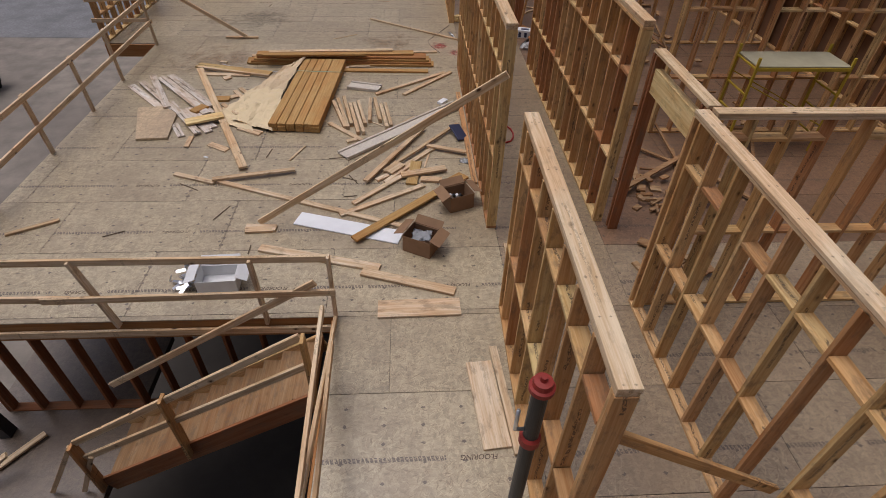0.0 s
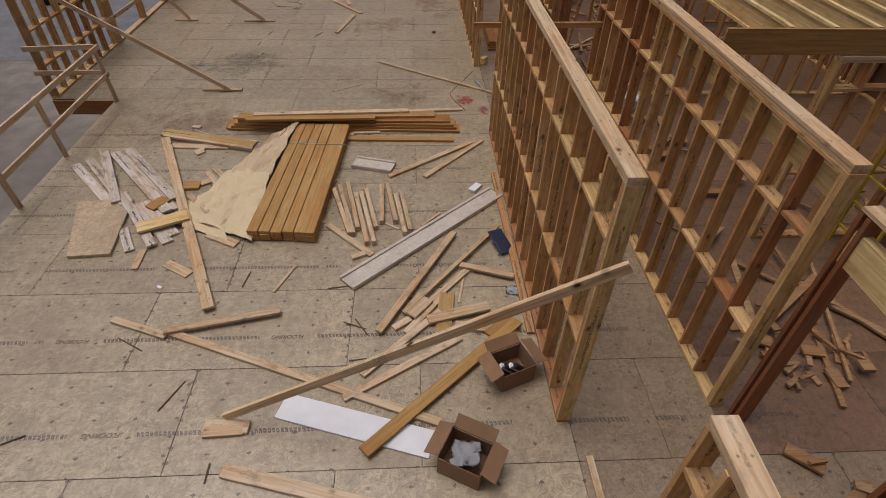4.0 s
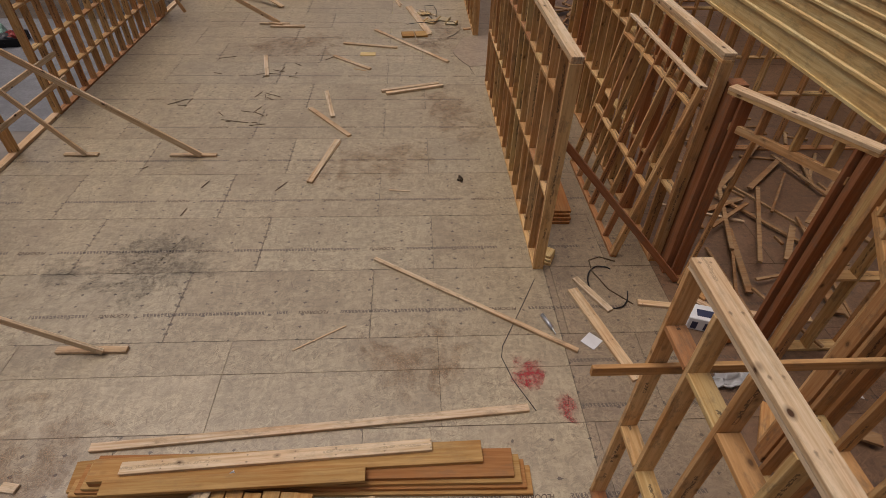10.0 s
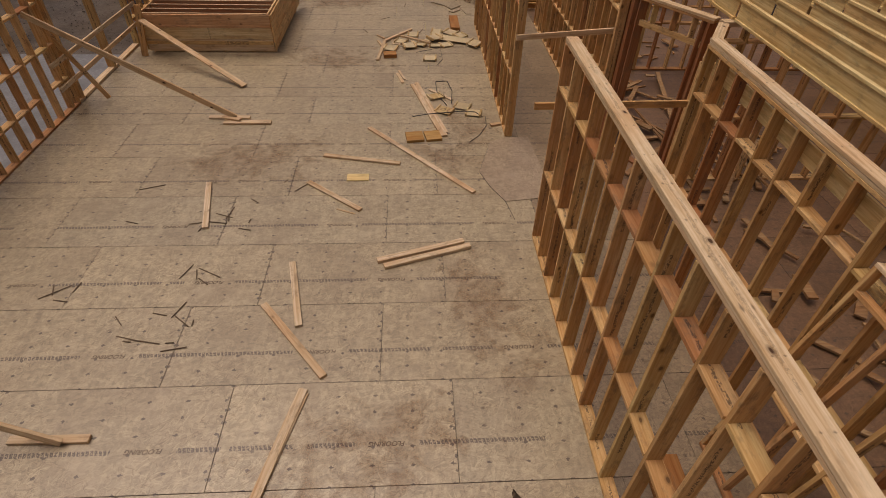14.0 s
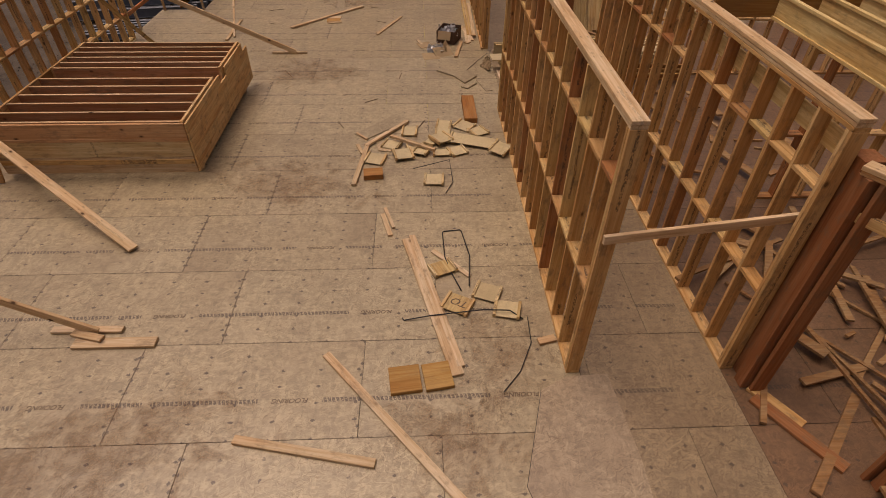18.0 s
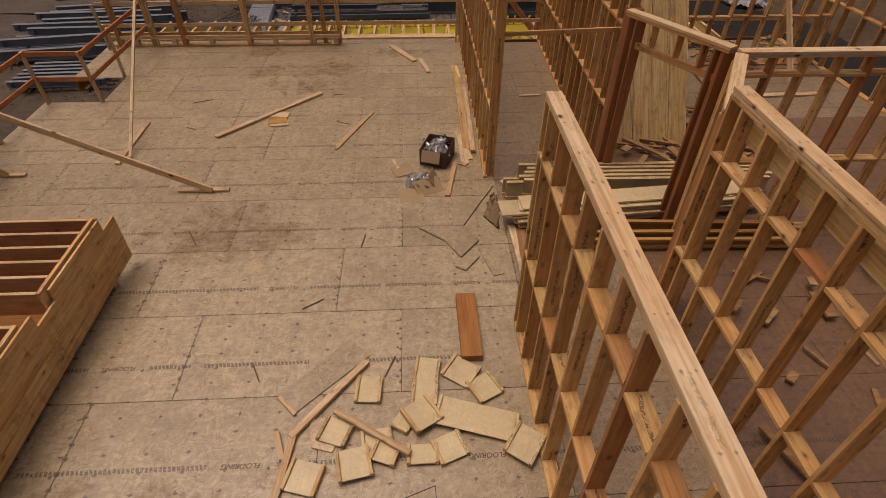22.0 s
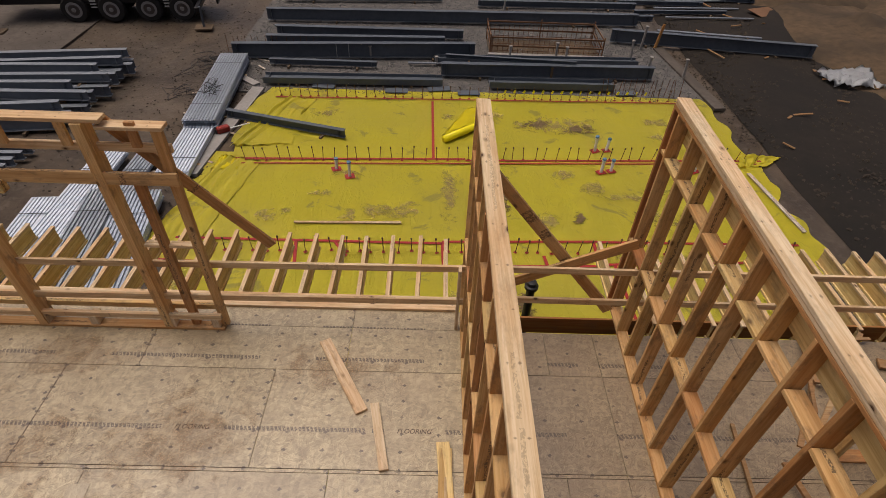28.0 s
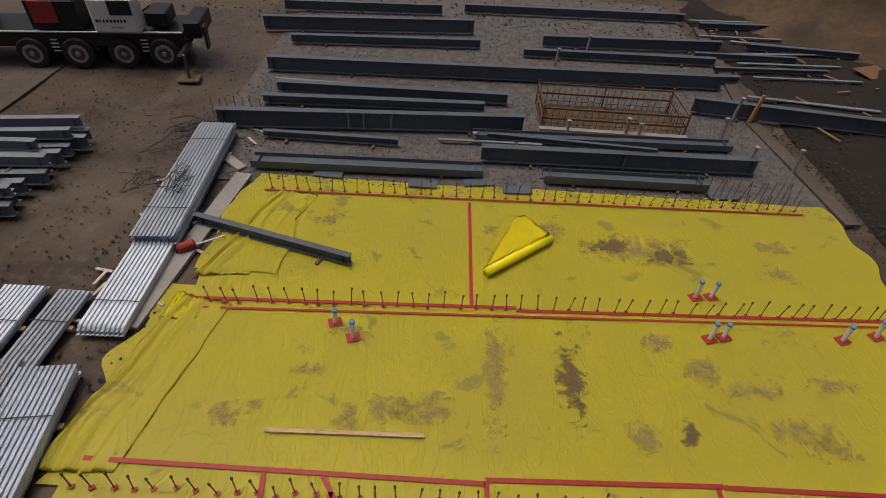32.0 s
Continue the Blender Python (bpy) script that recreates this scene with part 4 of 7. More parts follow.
brace((-4.12, -0.6), (-7.4, -0.5, 2.1))
brace((-4.25, 3.72), (-7.4, 3.87, 2.2), 0.11)
brace((-6.22, 3.76), (-7.45, 3.85, 1.55), dx=0.4)
brace((-4.12, 10.6), (-7.4, 10.76, 1.92), 0.11)
brace((-6.9, 11.46), (-7.45, 11.3, 1.4), 0.09, M_STUD, False)
brace((-3.3, 19.1), (-7.4, 19.6, 1.72), 0.11)
brace((-6.75, 19.66), (-7.45, 19.1, 1.35), 0.09, M_STUD)
beam("wall_brace", (7.95, 22.2, 0.03), (7.85, 23.86, 2.2), 0.038, 0.14, M_PLATE)
tagged(scene.collection.objects[-1], "fir brace leaning up to a low cross wall", "brace", "wall braces")
beam("lumber", (5.9, 22.2, 0.022), (8.6, 22.3, 0.022), 0.14, 0.038, M_SCRAP)
tagged(scene.collection.objects[-1], "fir board lying on the deck before a low cross wall", "board")
beam("lumber", (-6.85, 13.8, 0.83), (-4.3, 12.06, 0.04), 0.14, 0.038, M_PLATE)
tagged(scene.collection.objects[-1], "pale plank leaning from a framed box down to the deck", "board")
beam("lumber", (-7.0, 13.75, 0.02), (-6.85, 13.85, 1.15), 0.14, 0.038, M_STUD)
tagged(scene.collection.objects[-1], "short fir plank standing against a framed box", "board")
beam("pole", (-5.0, 20.2, 0.02), (-5.5, 24.0, 2.3), 0.05, 0.038, M_PLATE)
tagged(scene.collection.objects[-1], "thin pale wooden pole leaning over the deck", "pole")
beam("wall_brace", (-2.25, -8.31, 0.05), (1.12, -8.86, 2.55), 0.038, 0.09, M_PLATE)
tagged(scene.collection.objects[-1], "long pale brace slanting from the deck to a wall's end", "brace", "wall braces")
for a, b, m in (((0.70, -2.42, 1.97), (3.12, -2.44, 2.0), M_STUD), ((0.86, 6.98, 2.08), (3.1, 6.98, 2.12), M_STUD), ((1.1, 9.86, 1.9), (3.0, 10.05, 1.98), M_PLATE), ((1.12, 19.62, 2.27), (3.06, 19.62, 2.33), M_STUD),
                ((1.15, -13.12, 2.2), (2.8, -12.9, 0.9), M_STUD)):
    beam("cross_brace", a, b, 0.038, 0.065 if a[1] > 19 else 0.09, m)
    tagged(scene.collection.objects[-1], "fir board nailed across the corridor between two walls", "brace", "corridor braces")

# the wall of posts at the deck's far end
def end_wall():
    w = empty("end_wall", "half-built frame of fir posts and rails on a doubled sole", "stud wall", pose(0, 0, 0), kind="structure")
    Y = 25.54
    beam("top_plate", (-7.45, Y, 2.875), (-2.33, Y, 2.885), 0.14, 0.038, M_PLATE, w)
    beam("top_plate", (-2.42, Y + 0.03, 2.80), (-1.80, Y + 0.03, 2.805), 0.14, 0.038, M_PLATE, w)
    beam("rail", (-7.45, Y + 0.04, 2.55), (-1.80, Y + 0.04, 2.565), 0.038, 0.09, M_PLATE, w)
    beam("rail", (-7.45, Y - 0.06, 2.245), (-1.79, Y - 0.06, 2.27), 0.038, 0.14, M_STUD, w)
    beam("rail", (-2.45, Y + 0.02, 1.34), (-1.84, Y + 0.02, 1.34), 0.09, 0.038, M_PLATE, w)
    for x, wd, top in ((-1.86, 0.06, 2.78), (-2.22, 0.06, 2.25), (-2.54, 0.17, 2.86), (-4.08, 0.19, 2.86), (-5.65, 0.18, 2.86), (-6.4, 0.09, 2.86), (-7.2, 0.16, 2.86)):
        beam("post", (x, Y, 0.04), (x - 0.01, Y, top), 0.1, wd, M_STUD, w)
    for x in (-2.1, -2.75, -3.35, -4.3, -5.2, -6.0, -6.8):
        beam("cripple_block", (x, Y, 2.59), (x, Y, 2.86), 0.09, 0.04, M_STUD, w)
    beam("spacer_block", (-3.7, Y - 0.1, 2.16), (-3.5, Y - 0.1, 2.16), 0.09, 0.12, M_STUD, w)
    for z, y, m in ((0.02, 25.51, M_STUD), (0.22, 25.49, M_PLATE), (0.26, 25.63, M_STUD)):
        beam("bottom_rail", (-7.45, y, z), (-1.86, y, z), 0.12 if z < 0.1 else 0.05, 0.038 if z < 0.1 else 0.08, m, w)
    for x in (-1.95, -2.5, -3.45, -4.06, -5.0, -5.9, -6.8):
        beam("spacer_block", (x, 25.53, 0.04), (x, 25.53, 0.19), 0.1, 0.14, M_SCRAP, w)
    beam("slanting_brace", (-2.42, Y + 0.09, 2.84), (-1.18, Y + 0.35, 1.08), 0.038, 0.12, M_STUD, w)


end_wall()
beam("edge_plank", (-7.5, 25.96, 0.022), (1.08, 25.98, 0.022), 0.24, 0.04, M_PLATE)
tagged(scene.collection.objects[-1], "long pale plank along the far edge of the deck", "plank")
railing("railing", "long fir guard rails across the far end of the deck", [((1.05, 25.6, 0.0), (1.05, 25.6, 1.05)), ((-6.3, 25.5, 0), (-6.3, 25.5, 1.1))],
        [((-7.5, 25.55, 0.98), (1.12, 25.66, 1.0)), ((-7.5, 25.5, 0.5), (1.12, 25.6, 0.5)), ((1.25, 25.7, 0.98), (9.4, 25.7, 0.98)), ((1.25, 25.66, 0.5), (9.4, 25.66, 0.5))])
for a, b in (((1.3, 26.0, 2.2), (3.0, 25.75, 0.25)), ((1.25, 25.7, 0.55), (3.1, 25.8, 1.35))):
    beam("cross_brace", a, b, 0.038, 0.14, M_STUD)
    tagged(scene.collection.objects[-1], "fir brace crossing the open end of the corridor", "brace", "corridor braces")


# ---- the prefabricated framed box ----
def framed_box():
    b = empty("framed_box", "large framed box of golden joists with one sheathed side", "floor frame", pose(-5.42, 15.6, 0.10))
    X, Y0, Y1, T = 1.46, -1.68, 1.60, 0.86
    for y0, y1, h in ((Y0, -0.10, T), (0.36, Y1, T)):
        n = 6
        for i in range(n):
            y = y0 + (y1 - y0) * i / (n - 1)
            # shaded gaps and lit tops put into colour: darker sides, added pale strip
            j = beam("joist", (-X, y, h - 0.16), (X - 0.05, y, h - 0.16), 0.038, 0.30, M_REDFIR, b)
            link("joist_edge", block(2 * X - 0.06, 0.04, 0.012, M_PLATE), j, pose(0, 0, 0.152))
        for x in (-X - 0.02, X - 0.03):
            beam("end_board", (x, y0 - 0.02, h - 0.15), (x, y1 + 0.02, h - 0.15), 0.04, 0.31, M_SHEATH, b)
    for z in (0.14, 0.42, 0.70):
        beam("front_board", (-X - 0.02, Y0 - 0.04, z), (X, Y0 - 0.04, z), 0.04, 0.275, M_BOXTOP if z > 0.6 else M_CREAMCUT if z > 0.3 else M_SCRAP, b)
        beam("back_board", (-X - 0.02, Y1 + 0.04, z), (X, Y1 + 0.04, z), 0.04, 0.275, M_GOLD, b)
        beam("left_board", (-X - 0.06, Y0, z), (-X - 0.06, Y1, z), 0.04, 0.275, M_GOLD, b)
    for z in (0.10, 0.27, 0.44, 0.60):
        beam("sheathing_board", (X + 0.03, Y0 - 0.06, z), (X + 0.03, Y1 + 0.3, z), 0.03, 0.165, M_SHEATH, b)
    beam("sheathing_board", (X + 0.03, Y0 - 0.06, 0.76), (X + 0.03, 0.05, 0.76), 0.03, 0.16, M_SHEATH, b)
    beam("sheathing_board", (X + 0.03, 0.42, 0.76), (X + 0.03, Y1, 0.76), 0.03, 0.16, M_SHEATH, b)
    beam("front_batten", (-X - 0.02, Y0 - 0.066, 0.575), (X, Y0 - 0.066, 0.575), 0.012, 0.05, M_BOXTOP, b)
    beam("front_batten", (-X - 0.02, Y0 - 0.066, 0.20), (X, Y0 - 0.066, 0.20), 0.012, 0.08, M_STUD, b)
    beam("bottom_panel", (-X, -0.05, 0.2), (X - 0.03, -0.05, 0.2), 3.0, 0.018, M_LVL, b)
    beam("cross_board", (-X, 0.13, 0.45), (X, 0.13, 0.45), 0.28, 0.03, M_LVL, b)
    for y in (Y0 + 0.2, Y1 - 0.2):
        beam("skid", (-X, y, -0.05), (X, y, -0.05), 0.09, 0.09, M_SCRAP, b)


framed_box()


# ---- the wrapped stack of golden boards ----
def golden_stack():
    s = empty("board_stack", "strapped stack of golden laminated boards with torn paper wrap", "board stack", span((-2.16, -5.5, 0), (-1.93, -2.35, 0)))
    for i in range(6):
        for k in range(3):
            dx = RND.uniform(-0.012, 0.012)
            link("board", block(3.16, 0.153, 0.052, M_GOLD), s, pose(dx, 0.42 - 0.165 * i + (0.03 if i > 4 else 0), 0.04 + 0.0535 * k))
    for x in (0.85,):
        part("strap", tube([(x, -0.5, 0.178), (x - 0.02, 0.0, 0.183), (x, 0.5, 0.18)], 0.006), M_STRAP, s, "pale green strap")
    for x in (-1.1, 0, 1.1):
        link("bearer", block(1.0, 0.09, 0.012, M_SCRAP), s, pose(x, 0, 0.006, 0, 0, 90))


golden_stack()
TORN = "torn crumpled cream paper wrap beside the board stack"
sheet("paper_wrap", [(-2.58, -5.55, 0.06), (-2.60, -4.0, 0.17), (-3.35, -3.72, 0.06), (-3.72, -4.95, 0.03)], M_PAPER, 22, 0.075, 2.6, 0.004, 1.0, TORN, "paper wrap", True)
sheet("paper_wrap", [(-2.95, -5.5, 0.03), (-3.2, -4.6, 0.10), (-3.65, -4.4, 0.04), (-3.85, -5.05, 0.02)], M_PAPER, 14, 0.06, 2.0, 0.004, 8.0, TORN, "paper wrap", True)
sheet("paper_wrap", [(-2.59, -4.05, 0.16), (-2.40, -2.22, 0.20), (-2.68, -2.36, 0.05), (-3.36, -3.78, 0.05)], M_KRAFT, 18, 0.10, 2.4, 0.004, 5.0, "torn brown paper wrap twisted beside the board stack", "paper wrap", True)
sheet("paper_wrap", [(-2.35, -2.3, 0.2), (-2.2, -2.2, 0.24), (-2.3, -2.08, 0.18), (-2.6, -2.15, 0.16)], M_BAG, 8, 0.08, 3.0, 0.004, 6.0, "white torn tip of paper wrap on the board stack", "paper wrap", True)


# ---- cartons and loose things ----
def carton(x, y, yaw, l, w, h, filled, label, tilt=0.0, M_CARD=M_CARD):
    c = empty("carton", label, "carton", pose(x, y, 0.003, tilt, 0, yaw))
    t = 0.006
    link("base", block(l, w, t, M_CARD), c, pose(0, 0, t / 2))
    for sx in (-1, 1):
        link("side", block(w, h, t, M_CARD), c, pose(sx * l / 2, 0, h / 2, 90, 0, 90))
        link("flap", block(w, 0.16, t, M_CARD), c, pose(sx * (l / 2 + 0.07), 0, h + 0.015, 0, sx * (18 + 12 * RND.random()), 0) @ pose(0, 0, 0, 0, 0, 90))
    for sy in (-1, 1):
        link("side", block(l, h, t, M_CARD), c, pose(0, sy * w / 2, h / 2, 90, 0, 0))
    link("flap", block(l, 0.15, t, M_CARD), c, pose(0, w / 2 + 0.05, h + 0.02, 35, 0, 0))
    return c


def deep_carton(x, y, yaw, l, w, h, label):
    """A dark carton with its flaps folded in, but for one that hangs down."""
    c = empty("carton", label, "carton", pose(x, y, 0.003, 0, 0, yaw))
    link("base", block(l, w, 0.006, M_CARDDARK), c, pose(0, 0, 0.003))
    for s in (-1, 1):
        link("side", block(w, h, 0.008, M_CARDDARK), c, pose(s * l / 2, 0, h / 2, 90, 2 * s, 90))
        link("side", block(l, h, 0.008, M_CARDDARK), c, pose(0, s * w / 2, h / 2, 90, 0, 0))
    link("flap", block(l * 0.7, 0.2, 0.006, M_CARDTAN), c, pose(-0.02, -w / 2 - 0.05, h - 0.09, 68, 0, 0), "paler flap hanging down")
    return c


def hangers(x, y, z, n, rx, ry, seed, label):
    """A heap of bright folded steel hangers."""
    r = random.Random(seed)
    h = empty("metal_hangers", label, "hangers", pose(x, y, z))
    for i in range(n):
        p = pose(r.uniform(-rx, rx), r.uniform(-ry, ry), 0.02 + 0.012 * (i % 6), r.uniform(-25, 25), r.uniform(-25, 25), r.uniform(0, 180))
        link("hanger", block(round(r.uniform(0.1, 0.2), 2), 0.05, 0.003, M_ZINC), h, p)
        link("hanger", block(0.09, 0.05, 0.003, M_ZINC), h, p @ pose(0.08, 0, 0.04, 0, 75, 0))


carton(0.72, -7.85, 22, 0.40, 0.34, 0.27, True, "open brown carton holding dark tubes beside a stud wall")
for i in range(5):
    ob = link("tube", block(0.26, 0.05, 0.05, M_WHITE if i % 2 else M_BLACK), None, pose(0.62 + 0.05 * i, -7.86, 0.12, 0, 50, 25))
    tagged(ob, "short plastic tube standing in an open carton", "tube", "tubes in a carton")
carton(0.14, -8.88, -28, 0.42, 0.36, 0.27, True, "open brown carton with crumpled plastic inside")
sheet("plastic_bag", [(-0.02, -9.0, 0.2), (0.25, -9.02, 0.2), (0.3, -8.76, 0.2), (0.02, -8.74, 0.2)], M_PLASTIC, 10, 0.09, 3, 0.003, 3.0, "crumpled clear plastic bag in an open carton", "plastic bag")
deep_carton(0.33, 20.0, -20, 0.46, 0.56, 0.30, "dark brown carton full of bright steel hangers")
hangers(0.33, 20.0, 0.17, 46, 0.19, 0.22, 3, "bright steel joist hangers heaped in a carton")
hangers(-0.02, 19.2, 0.02, 34, 0.17, 0.16, 4, "bright steel joist hangers spilled on the deck")
for i, (x, y, yaw, rx) in enumerate(((0.14, 19.04, 22, 30), (-0.14, 18.90, 10, 8), (-0.27, 19.62, 25, 3), (0.25, 19.2, 75, 60))):
    ob = link("cardboard_flap", block(0.44 - 0.05 * i, 0.30, 0.006, M_CARDTAN), None, pose(x, y, 0.012 + 0.11 * math.sin(radians(rx)) if rx > 10 else 0.02, rx, 0, yaw))
    tagged(ob, "torn flap of brown cardboard on the deck", "cardboard", "torn cardboard")
carton(-2.5, -9.55, 3, 0.5, 0.34, 0.2, False, "open grey carton on the deck behind the guard rail", 0.0, M_BAG)
hangers(-2.95, -9.5, 0.02, 16, 0.12, 0.2, 6, "bright steel hangers in torn wrap on the deck")

# the white board and the weathered channels
lay("white_board", (-1.72, -8.17), (-0.16, -8.67), 0.30, 0.02, 0.0, M_WHITE, "smooth white foam board strip on the deck")


def channel(a, b, w, label):
    l = (Vector(b) - Vector(a)).length
    c = empty("channel", label, "channel", span((*a, 0), (*b, 0)))
    link("web", block(round(l, 2), w, 0.02, M_BEIGE), c, pose(0, 0, 0.03))
    for s in (-1, 1):
        link("flange", block(round(l, 2), 0.045, 0.06, M_BEIGE), c, pose(0, s * w / 2, 0.034))


channel((-1.2, -6.40), (0.98, -4.39), 0.26, "weathered beige joist lying flat on the deck")
channel((-1.32, -3.44), (-0.66, -3.63), 0.27, "short weathered beige joist offcut by a board stack")
ob = link("flat_case", block(0.40, 0.24, 0.035, M_NAVY, 0.008), None, pose(0.90, -5.67, 0.085, -12, 20, -64))
tagged(ob, "flat blue-black case leaning against a stud wall", "case")
sheet("plastic_bag", [(0.85, -6.62, 0.01), (1.0, -6.66, 0.01), (1.02, -6.52, 0.02), (0.87, -6.48, 0.01)], M_PLASTIC, 8, 0.05, 3, 0.003, 12.0, "crumpled clear wrapper on the deck", "wrapper")
sheet("rag", [(0.2, 2.93, 0.01), (0.27, 2.86, 0.01), (0.31, 3.0, 0.01), (0.24, 3.10, 0.01)], M_DARKWOOD, 8, 0.05, 3, 0.004, 14.0, "dark crumpled rag on the deck", "rag")
for k, (x, y, l, w, yaw) in enumerate(((0.95, 17.3, 0.6, 0.16, -75),)):
    ob = link("osb_offcut", block(l, w, 0.012, M_OSBCUT), None, pose(x, y, 0.009, 0, 0, yaw))
    tagged(ob, "jagged strand board offcut on the deck", "offcut", "strand board offcuts")


def standpipe(x, y, h, label, r=0.055, tilt=(0, 0)):
    p = empty("standpipe", label, "pipe", pose(x, y, 0.0, tilt[0], tilt[1], 0))
    part("pipe", disc_stack([(r, 0), (r, h)]), M_BLACK, p)
    part("collar", disc_stack([(r * 1.02, h * 0.72), (r * 1.35, h * 0.73), (r * 1.35, h * 0.76), (r * 1.02, h * 0.77)]), M_RED, p, "red clamp ring")
    part("cap", disc_stack([(r * 1.0, h), (r * 1.5, h + 0.004), (r * 1.5, h + 0.04), (r * 1.2, h + 0.05), (r * 1.1, h + 0.09), (r * 0.45, h + 0.095), (r * 0.4, h + 0.13), (r * 0.1, h + 0.131)]), M_RED, p, "red iron cap")
    part("valve", tube([(-r, 0, h * 0.8), (-r - 0.06, 0, h * 0.8), (-r - 0.06, 0, h * 0.9)], 0.014), M_ZINC, p, "small brass valve")


standpipe(0.79, -12.82, 2.22, "black standpipe with a red iron cap beside a stud wall")


def loop(name, pts, r, material, label, category):
    tagged(part(name, tube(pts, r, False, 6), material, None), label, category)


def ring(cx, cy, rx, ry, z, n=24, turn=0.0, span_=1.0):
    return [(cx + rx * math.cos(turn + span_ * i * math.tau / n), cy + ry * math.sin(turn + span_ * i * math.tau / n), z + 0.006 * math.sin(i * 1.7)) for i in range(n + 1)]


loop("wire", [(0.05, 11.17, 0.02), (-0.07, 11.52, 0.03), (-0.13, 11.8, 0.03), (-0.14, 12.34, 0.012), (-0.12, 12.36, 0.012), (0.11, 12.39, 0.012), (0.13, 12.36, 0.012), (0.2, 11.8, 0.05), (0.15, 11.21, 0.05)], 0.008, M_BLACK, "loop of stiff black strapping on the deck", "strapping")
loop("wire", [(-0.55, 13.95, 0.06), (0.05, 14.15, 0.10), (0.08, 13.6, 0.02), (-0.05, 13.3, 0.015)], 0.006, M_BLACK, "bent black strap on the deck", "strapping")
loop("wire", [(-0.68, 10.74, 0.012), (-0.66, 10.70, 0.012), (-0.35, 10.73, 0.05), (0.28, 10.78, 0.08), (0.6, 10.76, 0.08), (0.75, 10.68, 0.012)], 0.008, M_BLACK, "bent black strap on the deck", "strapping")
loop("wire", [(1.2, 19.1, 0.012), (0.95, 18.66, 0.014), (0.64, 18.09, 0.012)], 0.006, M_BLACK, "bent black strap on the deck", "strapping")
loop("wire", [(0.81, 10.71, 0.012), (0.79, 10.32, 0.012), (0.61, 9.93, 0.012), (0.4, 9.68, 0.012)], 0.006, M_BLACK, "bent black strap on the deck", "strapping")
loop("cord", [(-4.35, -2.25, 0.012), (-4.0, -2.45, 0.012), (-3.4, -2.62, 0.012), (-2.8, -2.75, 0.012)], 0.006, M_WHITE, "pale twisted cord on the deck", "cord")
loop("hose", ring(1.75, -5.6, 0.2, 0.35, 0.02, 30, 0, 2.3), 0.014, M_TAPE, "coiled red air hose in the corridor", "hose")
loop("hose", ring(2.05, 0.35, 0.25, 0.4, 0.015, 30, 1.0, 0.8), 0.01, M_BLACK, "dark air hose on the corridor floor", "hose")
# what lies in the first alcove
for a, b, w_, m in (((2.365, 0.04), (4.5, -0.32), 0.09, M_PLATE), ((1.556, 0.297), (1.973, -1.151), 0.14, M_PLATE), ((1.64, 0.515), (1.963, -0.1), 0.09, M_SCRAP), ((3.09, 0.1), (3.35, -0.15), 0.09, M_SCRAP), ((3.3, 1.5), (4.4, 2.6), 0.06, M_SCRAP), ((3.4, 2.2), (4.6, 1.7), 0.05, M_SCRAP)):
    lay("lumber", a, b, w_, 0.038, 0.0, m, "sawn fir board lying in a doorway between rooms")
beam("wall_brace", (3.04, 0.36, 0.03), (3.42, 0.66, 2.25), 0.06, 0.038, M_STUD)
tagged(scene.collection.objects[-1], "thin fir brace leaning at a doorway", "brace", "wall braces")
# beside the second wall's end: reddish boards in the corridor, packing blocks, a long thin brace
for k in range(4):
    lay("laminated_board", (1.70 + 0.02 * (k % 2), 1.72 + 0.03 * k), (1.74, 3.3), 0.29, 0.045, 0.049 * k, M_LVL, "reddish laminated board stacked on the corridor floor")
for k in range(3):
    lay("packing_block", (1.30, 0.80 + 0.02 * k), (1.40, 1.00), 0.12, 0.045, 0.049 * k, M_YELLOW, "short yellow packing block at a wall's foot")
beam("wall_brace", (3.02, 0.42, 0.03), (1.26, 0.98, 1.87), 0.038, 0.09, M_POST)
tagged(scene.collection.objects[-1], "thin red fir brace slanting across the corridor", "brace", "corridor braces")
lay("grey_panel", (1.53, -0.5), (1.66, -0.64), 0.2, 0.01, 0.0, M_BAG, "small pale grey panel lying on the corridor floor")
c = empty("goods_carton", "white carton with navy print on the doorway floor", "carton", pose(3.03, -0.32, 0.002, 0, 0, -18))
link("box", block(0.34, 0.27, 0.2, M_BAG, 0.01), c, pose(0, 0, 0.1))
for x in (-0.09, 0.06):
    link("print_band", block(0.07, 0.274, 0.12, M_NAVY, 0.002), c, pose(x, 0, 0.085))
link("print_top", block(0.2, 0.12, 0.004, M_NAVY, 0.001), c, pose(0.02, -0.02, 0.202))
t_ = empty("nail_gun", "orange and black nail gun lying on the floor", "power tool", pose(3.15, -0.63, 0.002, 0, 0, 8))
link("body", block(0.26, 0.1, 0.11, M_ORANGE, 0.03), t_, pose(0.08, 0, 0.06))
link("magazine", block(0.3, 0.05, 0.06, M_BLACK, 0.01), t_, pose(-0.1, -0.06, 0.035, 0, 0, 50))
link("handle", block(0.16, 0.05, 0.06, M_BLACK, 0.02), t_, pose(0.02, 0.08, 0.05, 0, 0, 90))
sheet("plastic_bag", [(2.75, -1.3, 0.02), (3.35, -1.35, 0.04), (3.3, -1.05, 0.1), (2.85, -1.1, 0.1)], M_BAG, 14, 0.16, 2.5, 0.004, 21.0, "crumpled white plastic sack on the doorway floor", "sack")
c = empty("goods_carton", "plain white carton on a room's dark floor", "carton", pose(4.2, -1.3, 0.002, 0, 0, -30))
link("box", block(0.36, 0.32, 0.22, M_BAG, 0.01), c, pose(0, 0, 0.11))
